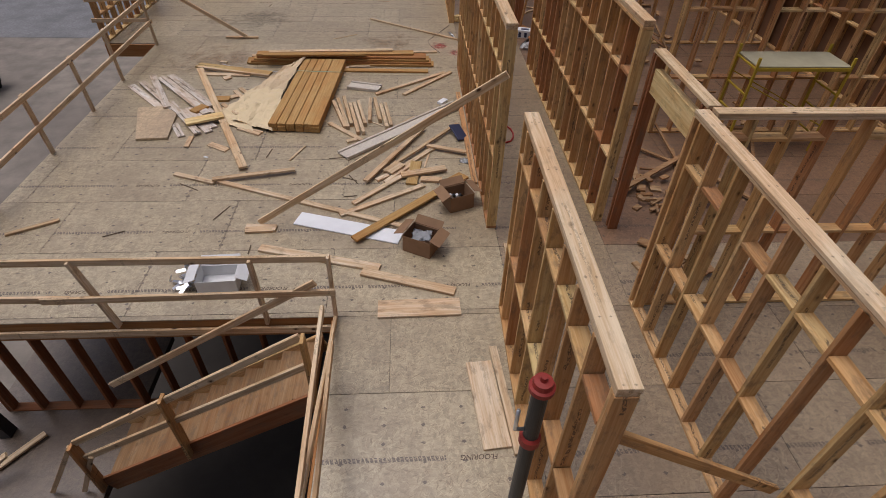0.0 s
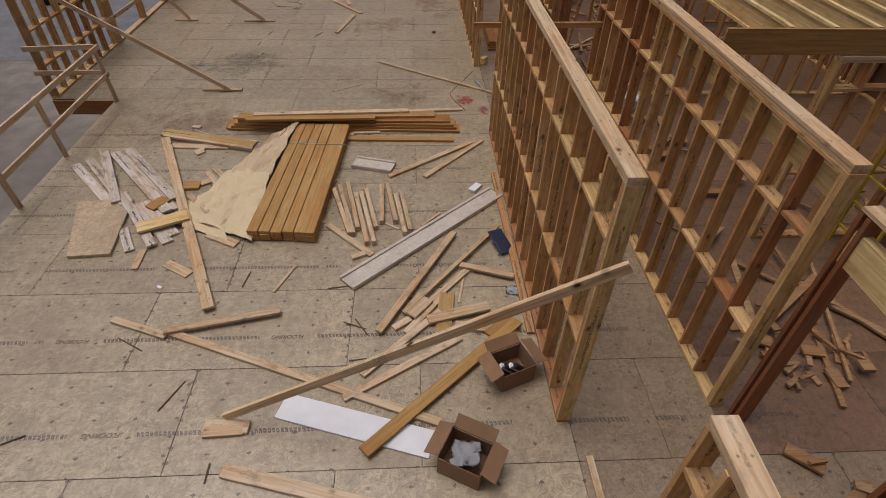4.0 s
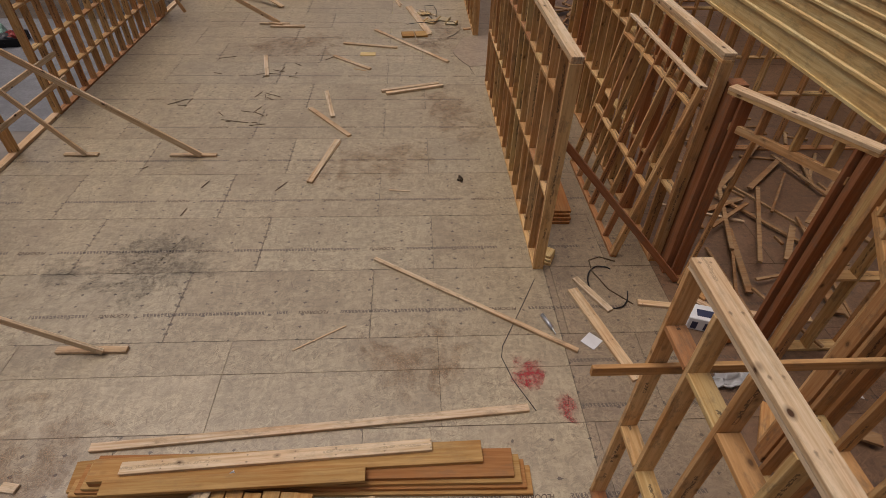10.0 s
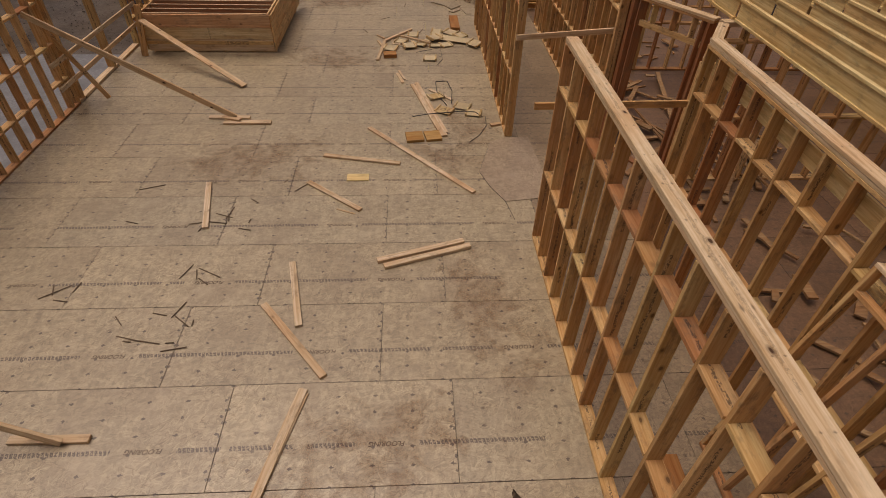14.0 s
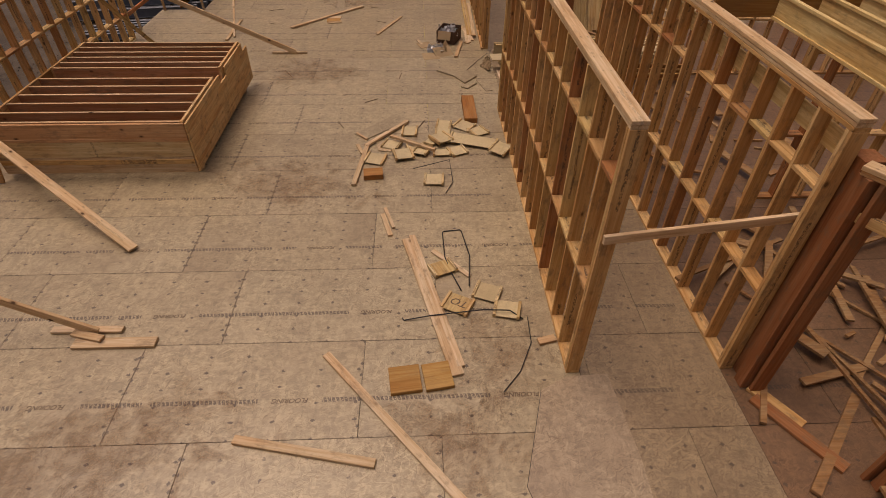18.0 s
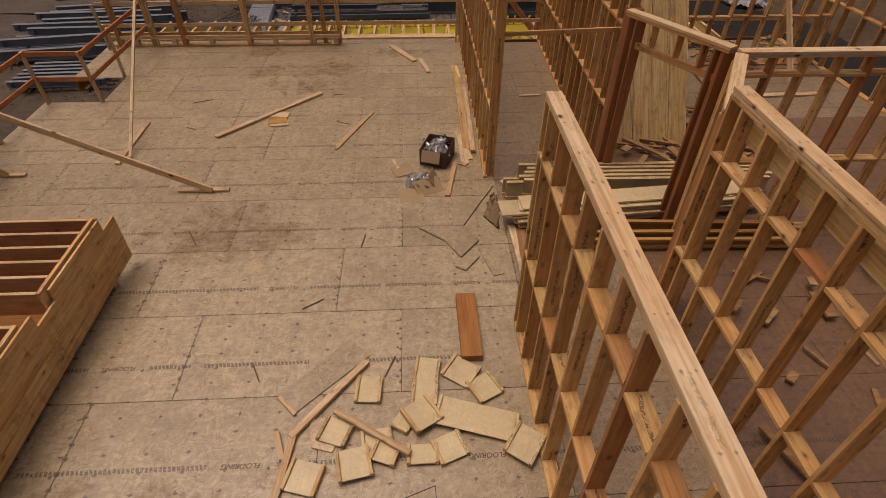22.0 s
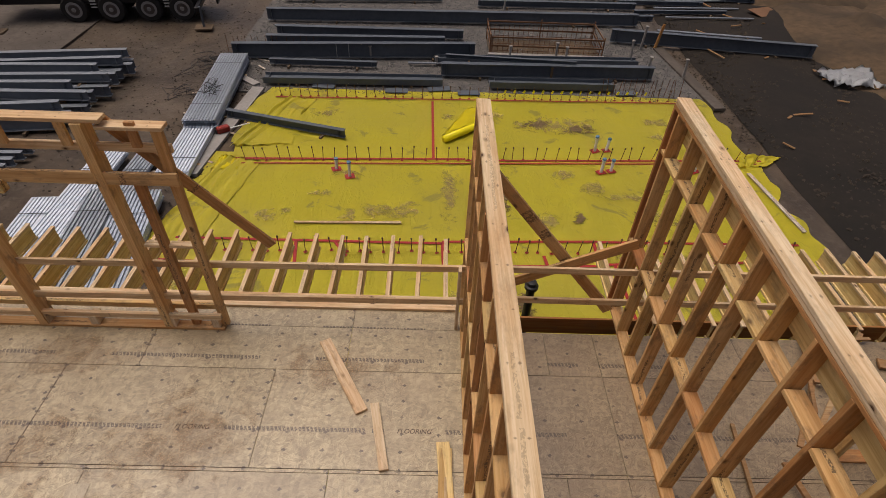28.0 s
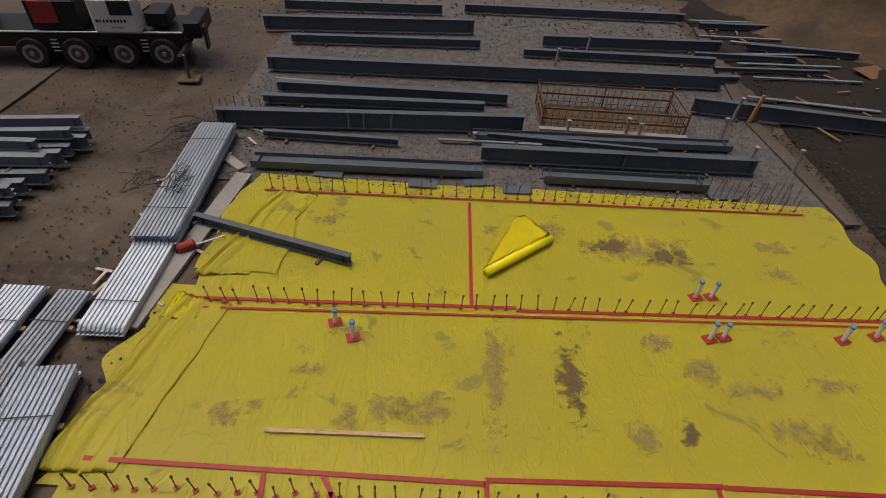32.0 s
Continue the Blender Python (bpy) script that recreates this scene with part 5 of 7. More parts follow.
link("lid_flap", block(0.36, 0.14, 0.005, M_BAG), c, pose(0, -0.2, 0.2, -25, 0, 0))
p_ = empty("sealant_tube", "dull silver sealant tube on the corridor floor", "tube", pose(1.11, -0.27, 0.03, 0, 0, -70))
part("cartridge", tube([(-0.13, 0, 0), (0.11, 0, 0)], 0.026, res=12), M_ZINC, p_)
part("nozzle", tube([(0.11, 0, 0), (0.2, 0, -0.015)], 0.008), M_BAG, p_)
# thin black tube stands in for a dark curved joint between deck boards
loop("cord", [(1.09, 0.52, 0.004), (0.85, 0.05, 0.004), (0.5, -0.62, 0.004), (0.47, -0.78, 0.004), (0.56, -1.1, 0.004), (0.75, -1.5, 0.004)], 0.005, M_BLACK, "thin black tube drawing a dark crack line in the deck", "cord")
loop("hose", [(2.3, 0.85, 0.012), (2.1, 0.95, 0.012), (1.93, 0.88, 0.012), (1.92, 0.66, 0.012), (2.05, 0.3, 0.012), (2.3, 0.02, 0.012)], 0.009, M_DARKWOOD, "olive air hose looped on the corridor floor", "hose")
# splinters strewn over the deck
for cx, cy, rx, ry, n in ((-3.6, 5.25, 0.8, 0.35, 10), (-5.2, 5.7, 0.35, 0.3, 4), (-3.7, 7.3, 0.5, 0.5, 6), (-3.6, 6.3, 0.4, 0.3, 4), (-3.0, -7.6, 2.2, 1.4, 9), (-3.2, 7.9, 2.0, 0.8, 7), (-4.2, 3.0, 1.5, 1.0, 4), (-1.5, 16.5, 2.0, 1.5, 5), (-2.5, 22.0, 2.0, 1.5, 5)):
  for i in range(n):
    x, y = cx + rx * RND.uniform(-1, 1), cy + ry * RND.uniform(-1, 1)
    l = RND.uniform(0.12, 0.42)
    ob = link("splinter", block(round(l, 1) or 0.1, 0.014, 0.01, M_DARKWOOD), None, pose(x, y, 0.010, 0, RND.uniform(-2, 2), RND.uniform(0, 180)))
    tagged(ob, "dark wood splinter on the deck", "splinter", "splinters")
# a patch of dark grey levelling compound with a ragged edge, and brown damp stains
plate("floor_patch", [(0.79, 9.69), (1.1, 9.85), (1.54, 9.87), (1.6, 8.9), (1.57, 7.89), (0.82, 7.79), (0.62, 8.2), (0.48, 8.67)], 0.003, M_PATCH, "pinkish grey patching sheet laid over the deck boards", "floor patch")
# black tube added along the patch, drawing its dark edge as a crack line
loop("cord", [(0.79, 9.69, 0.008), (0.48, 8.67, 0.008), (0.62, 8.2, 0.008), (0.82, 7.79, 0.008), (0.9, 7.3, 0.008)], 0.003, M_BLACK, "thin black tube drawing a dark crack line in the deck", "cord")
for i, (x, y, rx, ry) in enumerate(((-2.9, 18.0, 1.5, 0.9), (-2.4, 23.1, 0.9, 0.6), (-3.4, 23.9, 0.7, 0.5), (-2.1, 24.0, 1.1, 0.7), (-3.6, 25.0, 1.2, 0.4), (-0.4, 24.9, 0.8, 0.4), (-3.4, 9.2, 1.6, 0.9), (-1.2, 3.6, 1.4, 0.8), (0.3, 5.5, 0.7, 1.4), (-4.6, -2.0, 1.3, 0.9), (-0.6, -0.8, 1.0, 0.6), (-2.4, 13.6, 1.6, 0.9), (0.35, 10.1, 0.75, 0.9), (-0.1, 9.2, 0.9, 0.7))):
    bm = bmesh.new()
    bmesh.ops.create_grid(bm, x_segments=4, y_segments=4, size=1.0)
    for v in bm.verts:
        v.co.x, v.co.y = v.co.x * rx, v.co.y * ry
    ob = part("stain", bm, M_DAMP, None, m=pose(x, y, 0.0016, 0, 0, RND.uniform(-20, 20)))
    tagged(ob, "brown damp stain soaked into the strand board", "stain", "", "stuff")
# soot and red chalk stains
for i, (x, y, rx, ry, m) in enumerate(((-4.1, 0.85, 1.15, 1.0, M_SOOT), (-5.2, 0.8, 0.6, 0.42, M_SOOT), (0.74, -0.9, 0.32, 0.45, M_CHALK), (1.1, -1.5, 0.22, 0.3, M_CHALK))):
    bm = bmesh.new()
    n = 28
    c = bm.verts.new((0, 0, 0))
    vs = [bm.verts.new((rx * math.cos(k * math.tau / n) * (0.75 + 0.5 * noise.noise(Vector((k * 0.9, i * 3.1, 0)))), ry * math.sin(k * math.tau / n) * (0.75 + 0.5 * noise.noise(Vector((k * 0.9, i * 5.1, 4)))), 0)) for k in range(n)]
    for k in range(n):
        bm.faces.new((c, vs[k], vs[(k + 1) % n]))
    ob = part("stain", bm, m, None, m=pose(x, y, 0.0022))
    tagged(ob, "black soot mark on the strand board" if m is M_SOOT else "red chalk mark on the strand board", "stain", "", "stuff")

# ---- stacked joists in the doorway and standing beside the wall ----
def upright_joist(a, b, label, group, web, flange, d=0.30):
    """An engineered joist on edge, its base from a to b: two flanges and a thin web."""
    l = round((Vector(b) - Vector(a)).length, 2)
    j = empty("i_joist", label, "joist", span(a, b), group)
    for z in (0.018, d - 0.018):
        link("flange", block(l, 0.060, 0.036, flange), j, pose(0, 0, z))
    link("web", block(l, 0.011, d - 0.07, web), j, pose(0, 0, d / 2))
    return j


DOORWAY = "joists stacked in the doorway"
for i, (x0, x1, y) in enumerate(((1.62, 5.5, 18.76), (1.56, 5.6, 18.86), (1.66, 5.4, 18.97), (1.72, 5.5, 19.08), (1.60, 5.6, 19.19), (1.34, 1.60, 18.70), (1.30, 1.52, 18.80))):
    upright_joist((x0, y, 0.062), (x1, y - 0.06 * (i < 5), 0.062), "yellow engineered joist standing on edge in a stack" if i < 5 else "short offcut of a yellow engineered joist beside a stack", DOORWAY, M_WEB, M_CREAMCUT)
for i, (x0, y0, x1, y1) in enumerate(((1.42, 18.10, 5.1, 18.42), (1.36, 18.14, 5.2, 18.40), (1.40, 18.08, 5.0, 18.38), (1.33, 18.13, 5.2, 18.44), (1.16, 18.12, 5.0, 18.40), (1.47, 18.18, 5.2, 18.49))):
    z = 0.078 + 0.050 * i
    ob = beam("rim_board", (x0, y0, z), (x1, y1, z), 0.36 if i < 5 else 0.33, 0.030, M_WEB)
    tagged(ob, "pale strand rim board lying flat in a stack", "rim board", "rim boards stacked in the doorway")
    for x in (0.08, 0.5, 0.92) if i < 5 else ():
        ob = link("spacer", block(0.24, 0.06, 0.020, M_SCRAP), None, pose(x0 + (x1 - x0) * x, y0 + (y1 - y0) * x, z + 0.025, 0, 0, 90))
        tagged(ob, "thin wooden spacer between rim boards", "spacer", "spacers")
# browner materials on these joists hold the shade cast by the wall
upright_joist((2.36, 17.76, 0.062), (5.3, 17.60, 0.062), "engineered joist on edge by the stack, wall shade in its brown colour", DOORWAY, M_LVL, M_LVL, 0.25)
for i, (x0, y) in enumerate(((2.20, 17.58), (2.24, 17.47))):
    upright_joist((x0, y, 0.062), (5.3, y - 0.1, 0.062), "engineered joist on edge by the stack, wall shade in its brown colour", DOORWAY, M_LVL, M_GOLD, 0.20 - 0.05 * i)
ob = beam("threshold", (2.97, 9.52, 0.022), (3.47, 8.72, 0.022), 0.14, 0.038, M_POST)
tagged(ob, "red-brown board lying across a doorway's foot", "board")
# red-brown planks pushed together on the floor before the stacks
for i in range(6):
    x = 1.46 + 0.155 * i
    ob = beam("plank", (x + 0.02 * (i % 2), 17.96 - 0.05 * (i % 3), 0.024), (x - 0.09 + 0.03 * (i % 3), 16.35 + 0.17 * (i % 2), 0.024), 0.13, 0.038, M_SCRAPHEAP)
    tagged(ob, "brown plank lying on the floor of a doorway", "plank", "planks in the doorway")
for y in (17.6, 18.3, 18.8):
    for x in (1.9, 3.9):
        ob = link("bearer", block(0.5, 0.09, 0.06, M_SCRAP), None, pose(x, y, 0.032, 0, 0, 90))
        tagged(ob, "short bearer block under stacked joists", "bearer", "bearers")
for i in range(5):
    x = 3.39 + 0.328 * i
    lean = 0.03 * (i % 2)
    j = empty("i_joist", "tall yellow engineered joist leaning upright beside a wall", "joist", span((x + 0.02, 20.3 + lean, 0.03), (x, 23.08 + lean, 4.15 - 0.06 * (i % 3))), "upright joists")
    for k in (-1, 1):
        link("flange", block(5.0, 0.036, 0.058, M_JOIST), j, pose(RND.uniform(-0.03, 0.03), k * 0.142, 0))
    link("web", block(5.0, 0.25, 0.011, M_JOIST), j)
for i, x in enumerate((3.5, 3.95, 4.4)):
    j = link("laminated_plank", block(4.9, 0.14, 0.045, M_GOLD), None, span((x, 20.5, 0.03), (x, 23.25, 4.0)))
    tagged(j, "golden laminated plank leaning behind upright joists", "plank", "upright planks")

# ---- clutter in the rooms ----
def clutter(x0, y0, x1, y1, n, seed, long=False, most=0.89):
    """Scraps nobody could count, joined into one heap."""
    r = random.Random(seed)
    bm = bmesh.new()
    for i in range(n):
        l = r.uniform(0.9, 2.4) if long else 0.14 + (most - 0.14) * r.random() ** 2
        turn = r.uniform(0, 180) if not long else r.choice((90, 115, 70, 30)) + r.uniform(-20, 20)
        m = pose(r.uniform(x0, x1), r.uniform(y0, y1), 0.02 + 0.034 * (i % 4), 0, r.uniform(-1.5, 1.5), turn)
        bmesh.ops.create_cube(bm, size=1.0, matrix=m @ Matrix.Diagonal((l, r.choice((0.04, 0.06, 0.09) if long else (0.04, 0.06, 0.09, 0.14)), 0.032, 1)))
    tagged(part("scrap_heap", bm, M_SCRAPHEAP, None), "strewn lumber scraps on a room's floor", "scraps", "", "stuff")


clutter(3.5, -8.1, 4.9, -6.9, 34, 1, most=0.3)
clutter(3.4, -7.6, 6.5, -5.8, 8, 2, True)
clutter(3.4, -6.0, 7.5, 6.0, 55, 3)
clutter(3.4, -0.6, 6.8, 3.8, 28, 4, True)
clutter(3.5, 4.2, 7.0, 12.8, 60, 5)
clutter(3.4, 8.2, 6.0, 12.4, 30, 6, True)
clutter(3.3, 13.5, 6.5, 17.0, 26, 7)
clutter(3.6, 19.4, 6.0, 21.8, 60, 8)
clutter(3.4, 20.0, 6.5, 24.0, 8, 9, True)
clutter(3.2, -9.7, 4.2, -8.6, 8, 10)
clutter(5.2, 24.2, 9.2, 25.5, 40, 11)
clutter(5.2, 24.3, 8.5, 25.4, 8, 12, True)


def scaffold(x, y):
    s = empty("scaffold", "yellow rolling scaffold with a pale plywood platform in a room", "scaffold", pose(x, y, 0))
    link("platform", block(1.64, 0.68, 0.02, M_PLY), s, pose(0, 0, 1.6))
    for sx in (-1, 1):
        for sy in (-1, 1):
            link("post", block(1.75, 0.04, 0.04, M_YPAINT), s, pose(sx * 0.82, sy * 0.33, 0.875, 0, 90, 0))
        for z in (0.3, 0.7, 1.1, 1.56):
            link("rung", block(0.66, 0.03, 0.03, M_YPAINT), s, pose(sx * 0.82, 0, z, 0, 0, 90))
    for sy in (-1, 1):
        link("rail", block(1.64, 0.04, 0.06, M_YPAINT), s, pose(0, sy * 0.335, 1.56))
        link("brace", block(1.8, 0.02, 0.02, M_YPAINT), s, pose(0, sy * 0.345, 0.9, 0, 25, 0))


scaffold(6.58, -5.95)



PINE = "loose sawn fir board lying on the strand board deck"
THIN = "thin wooden strip lying on the strand board deck"
CUT = "short sawn offcut of pale lumber on the deck"
GREY = "weathered whitish board among scraps on the deck"
GOLDB = "golden laminated board lying on the deck"
YEL = "yellow faced joist offcut lying on the deck"
BLOCKB = "reddish laminated beam offcut lying on the deck"

# the first stretch: beside the stairwell
lay("lumber", (-2.14, -8.86), (-0.44, -9.32), 0.14, 0.038, 0.0, M_SCRAP, PINE)
lay("lumber", (-0.68, -9.39), (0.55, -9.8), 0.14, 0.038, 0.005, M_SCRAP, PINE)
lay("lumber", (-0.44, -10.08), (0.6, -10.06), 0.29, 0.03, 0.0, M_SCRAP, PINE)
lay("lumber", (0.74, -10.93), (0.83, -12.0), 0.29, 0.03, 0.0, M_SCRAP, PINE)
lay("lumber", (0.93, -10.72), (1.03, -12.07), 0.09, 0.038, 0.0, M_SCRAP, PINE)
lay("lumber", (-5.78, -8.49), (-5.19, -8.16), 0.06, 0.038, 0.0, M_SCRAP, PINE)
lay("lumber", (1.35, -8.85), (1.36, -10.27), 0.07, 0.038, 0.0, M_SCRAP, PINE)
lay("lumber", (-3.92, -6.93), (-3.2, -7.21), 0.09, 0.038, 0.0, M_SCRAP, PINE)
lay("lumber", (-3.24, -7.13), (-0.07, -8.44), 0.09, 0.038, 0.0, M_SCRAP, PINE)
lay("lumber", (-3.24, -7.17), (-1.95, -6.88), 0.09, 0.038, 0.04, M_SCRAP, PINE)
lay("lumber", (-0.83, -8.75), (0.91, -7.13), 0.14, 0.038, 0.04, M_GOLD, GOLDB)
lay("lumber", (-2.43, -8.46), (-2.04, -8.44), 0.12, 0.038, 0.0, M_SCRAP, CUT)
lay("lumber", (-1.09, -8.12), (0.21, -7.33), 0.09, 0.038, 0.0, M_SCRAP, PINE)
lay("lumber", (-0.91, -7.83), (-0.01, -6.91), 0.09, 0.038, 0.002, M_SCRAP, PINE)
lay("lumber", (-2.44, -8.39), (-1.99, -8.42), 0.14, 0.038, 0.0, M_SCRAP, CUT)
# the scrap heap
lay("lumber", (-4.72, -2.65), (-2.82, -6.82), 0.14, 0.038, 0.04, M_PLATE, PINE)
lay("lumber", (-0.75, -7.25), (0.25, -5.42), 0.09, 0.038, 0.04, M_SCRAP, PINE)
lay("lumber", (-0.46, -6.96), (0.9, -5.29), 0.06, 0.038, 0.04, M_SCRAP, PINE)
lay("lumber", (-0.12, -6.75), (0.41, -6.14), 0.09, 0.038, 0.0, M_SCRAP, PINE)
lay("lumber", (-0.44, -6.93), (-0.24, -6.61), 0.09, 0.038, 0.0, M_SCRAP, CUT)
lay("lumber", (-0.37, -7.01), (-0.15, -6.74), 0.14, 0.038, 0.04, M_SCRAP, CUT)
lay("lumber", (-0.58, -7.17), (-0.38, -7.02), 0.09, 0.038, 0.0, M_SCRAP, CUT)
lay("lumber", (-0.43, -7.25), (0.02, -6.65), 0.09, 0.038, 0.0, M_SCRAP, PINE)
lay("lumber", (0.29, -6.11), (0.98, -6.35), 0.09, 0.038, 0.04, M_SCRAP, PINE)
lay("lumber", (0.09, -6.60), (0.0, -7.30), 0.19, 0.038, 0.0, M_PRINTED, YEL)
lay("lumber", (-0.17, -7.08), (0.59, -6.87), 0.14, 0.038, 0.04, M_SCRAP, CUT)
lay("lumber", (0.16, -7.15), (0.51, -7.18), 0.14, 0.038, 0.0, M_SCRAP, CUT)
lay("lumber", (0.56, -7.33), (0.88, -7.04), 0.2, 0.038, 0.0, M_GOLD, GOLDB)
lay("lumber", (0.23, -6.76), (0.34, -6.23), 0.03, 0.012, 0.0, M_SCRAP, THIN)
lay("lumber", (1.02, -3.81), (1.05, -7.29), 0.09, 0.038, 0.0, M_STUD, PINE)
lay("lumber", (-1.58, -4.29), (-1.24, -5.41), 0.065, 0.08, 0.0, M_SCRAP, CUT)
lay("lumber", (-1.5, -4.18), (-1.19, -5.41), 0.065, 0.08, 0.0, M_SCRAP, CUT)
lay("lumber", (-1.38, -4.09), (-1.13, -5.29), 0.065, 0.08, 0.0, M_SCRAP, CUT)
lay("lumber", (-1.23, -4.41), (-0.98, -5.62), 0.065, 0.08, 0.0, M_SCRAP, CUT)
lay("lumber", (-1.15, -4.38), (-0.88, -5.62), 0.065, 0.08, 0.0, M_SCRAP, CUT)
lay("lumber", (-1.07, -4.3), (-0.87, -5.28), 0.065, 0.08, 0.0, M_SCRAP, CUT)
lay("lumber", (-0.83, -4.18), (-0.79, -5.15), 0.065, 0.08, 0.0, M_SCRAP, CUT)
lay("lumber", (-0.74, -4.16), (-0.59, -5.14), 0.065, 0.08, 0.0, M_SCRAP, CUT)
lay("lumber", (-0.61, -4.42), (-0.45, -5.42), 0.065, 0.08, 0.0, M_SCRAP, CUT)
lay("lumber", (-0.52, -4.39), (-0.37, -5.36), 0.065, 0.08, 0.0, M_SCRAP, CUT)
lay("lumber", (-1.57, -5.17), (-0.9, -5.85), 0.09, 0.038, 0.0, M_SCRAP, PINE)
lay("lumber", (-1.18, -5.89), (-1.0, -5.8), 0.09, 0.038, 0.0, M_SCRAP, CUT)
lay("lumber", (-0.73, -3.89), (0.8, -2.74), 0.09, 0.038, 0.0, M_SCRAP, PINE)
lay("lumber", (-0.14, -3.91), (0.94, -2.71), 0.09, 0.038, 0.0, M_SCRAP, PINE)
lay("lumber", (-0.75, -5.12), (-0.54, -5.27), 0.03, 0.015, 0.0, M_SCRAP, THIN)
lay("lumber", (-0.21, -5.2), (0.07, -4.89), 0.04, 0.02, 0.0, M_SCRAP, THIN)
lay("lumber", (-2.11, -6.51), (-1.91, -6.02), 0.04, 0.02, 0.0, M_SCRAP, THIN)
lay("lumber", (-4.01, -6.04), (-4.03, -5.65), 0.09, 0.02, 0.0, M_SCRAP, CUT)
lay("lumber", (-3.63, -5.93), (-3.26, -6.16), 0.14, 0.02, 0.0, M_SCRAP, CUT)
lay("lumber", (0.6, -4.34), (0.74, -4.16), 0.12, 0.05, 0.0, M_WHITE, CUT)
lay("lumber", (-3.58, -6.4), (-3.56, -6.36), 0.08, 0.01, 0.0, M_WHITE, CUT)
# weathered boards
lay("lumber", (-5.93, -3.46), (-4.9, -4.58), 0.15, 0.032, 0, M_GREYWOOD, GREY)
lay("lumber", (-5.73, -3.36), (-4.66, -4.63), 0.14, 0.032, 0.03, M_GREYWOOD, GREY)
lay("lumber", (-5.59, -3.09), (-4.79, -4.61), 0.14, 0.032, 0.06, M_GREYWOOD, GREY)
lay("lumber", (-5.42, -3.12), (-3.97, -4.82), 0.16, 0.032, 0.03, M_GREYWOOD, GREY)
lay("lumber", (-5.25, -2.99), (-3.97, -4.49), 0.16, 0.032, 0.03, M_GREYWOOD, GREY)
lay("lumber", (-5.27, -3.2), (-3.92, -4.76), 0.2, 0.032, 0.0, M_GREYWOOD, GREY)
lay("lumber", (-4.82, -4.33), (-3.92, -5.61), 0.13, 0.032, 0.03, M_GREYWOOD, GREY)
lay("lumber", (-4.49, -4.59), (-3.75, -5.51), 0.15, 0.032, 0.0, M_GREYWOOD, GREY)
lay("lumber", (-4.48, -5.19), (-4.2, -5.68), 0.13, 0.032, 0.0, M_GREYWOOD, GREY)
lay("lumber", (-5.0, -4.2), (-4.52, -4.77), 0.12, 0.032, 0.03, M_GREYWOOD, GREY)
lay("lumber", (-4.38, -4.5), (-3.71, -5.34), 0.14, 0.032, 0.0, M_GREYWOOD, GREY)
lay("lumber", (-4.23, -5.29), (-3.61, -4.98), 0.24, 0.04, 0.08, M_YELLOW, YEL)
lay("lumber", (-4.26, -4.75), (-4.09, -4.49), 0.2, 0.04, 0.03, M_GOLD, GOLDB)
lay("lumber", (-4.0, -4.12), (-3.71, -4.1), 0.2, 0.04, 0.0, M_GOLD, GOLDB)
lay("lumber", (-3.73, -4.05), (-3.58, -3.95), 0.14, 0.03, 0, M_SCRAP, CUT)
lay("lumber", (-3.7, -3.72), (-3.46, -4.07), 0.09, 0.038, 0.0, M_SCRAP, CUT)
lay("lumber", (-3.62, -3.6), (-3.38, -3.9), 0.09, 0.038, 0.0, M_SCRAP, CUT)
lay("lumber", (-3.77, -4.54), (-3.5, -4.7), 0.09, 0.038, 0.0, M_SCRAP, CUT)
lay("lumber", (-3.77, -4.42), (-3.37, -4.87), 0.09, 0.038, 0.03, M_SCRAP, CUT)
lay("lumber", (-3.25, -5.33), (-2.79, -5.57), 0.14, 0.03, 0.0, M_SCRAP, CUT)
lay("lumber", (-4.85, -2.36), (-3.13, -2.85), 0.24, 0.04, 0.0, M_PRINTED, YEL)
lay("lumber", (-4.78, -2.56), (-3.11, -3.04), 0.06, 0.04, 0.04, M_SCRAP, PINE)
lay("lumber", (-4.49, -2.83), (-3.58, -2.89), 0.14, 0.02, 0, M_SCRAP, CUT)
lay("lumber", (-4.06, -3.14), (-3.95, -3.03), 0.09, 0.03, 0.0, M_SCRAP, CUT)
# the long stack behind
lay("lumber", (-4.25, -2.17), (-4.41, -2.14), 0.09, 0.03, 0.0, M_SCRAP, CUT)
lay("lumber", (-3.76, -1.78), (0.67, -1.47), 0.09, 0.038, 0.0, M_SCRAP, PINE)
lay("lumber", (-3.74, -2.13), (0.56, -2.26), 0.28, 0.045, 0.0, M_GOLD, GOLDB)
lay("lumber", (-3.67, -2.12), (0.5, -2.22), 0.28, 0.045, 0.046, M_LVL, GOLDB)
lay("lumber", (-3.6, -2.11), (0.45, -2.19), 0.28, 0.045, 0.092, M_GOLD, GOLDB)
lay("lumber", (-3.53, -2.09), (0.38, -2.15), 0.28, 0.045, 0.138, M_LVL, GOLDB)
lay("lumber", (-3.79, -2.08), (-3.19, -2.03), 0.3, 0.045, 0.0, M_GOLD, GOLDB)
lay("lumber", (-3.53, -2.12), (0.09, -2.05), 0.22, 0.045, 0.184, M_GOLD, GOLDB)
lay("lumber", (-3.25, -2.13), (-0.39, -1.99), 0.12, 0.04, 0.23, M_PLATE, PINE)
lay("lumber", (-3.35, -2.31), (-1.01, -2.26), 0.14, 0.045, 0.23, M_GOLD, GOLDB)
lay("lumber", (-1.51, -2.62), (0.42, -2.68), 0.14, 0.04, 0.0, M_GOLD, GOLDB)
lay("lumber", (-1.42, -2.41), (-0.93, -2.39), 0.06, 0.03, 0.0, M_SCRAP, CUT)
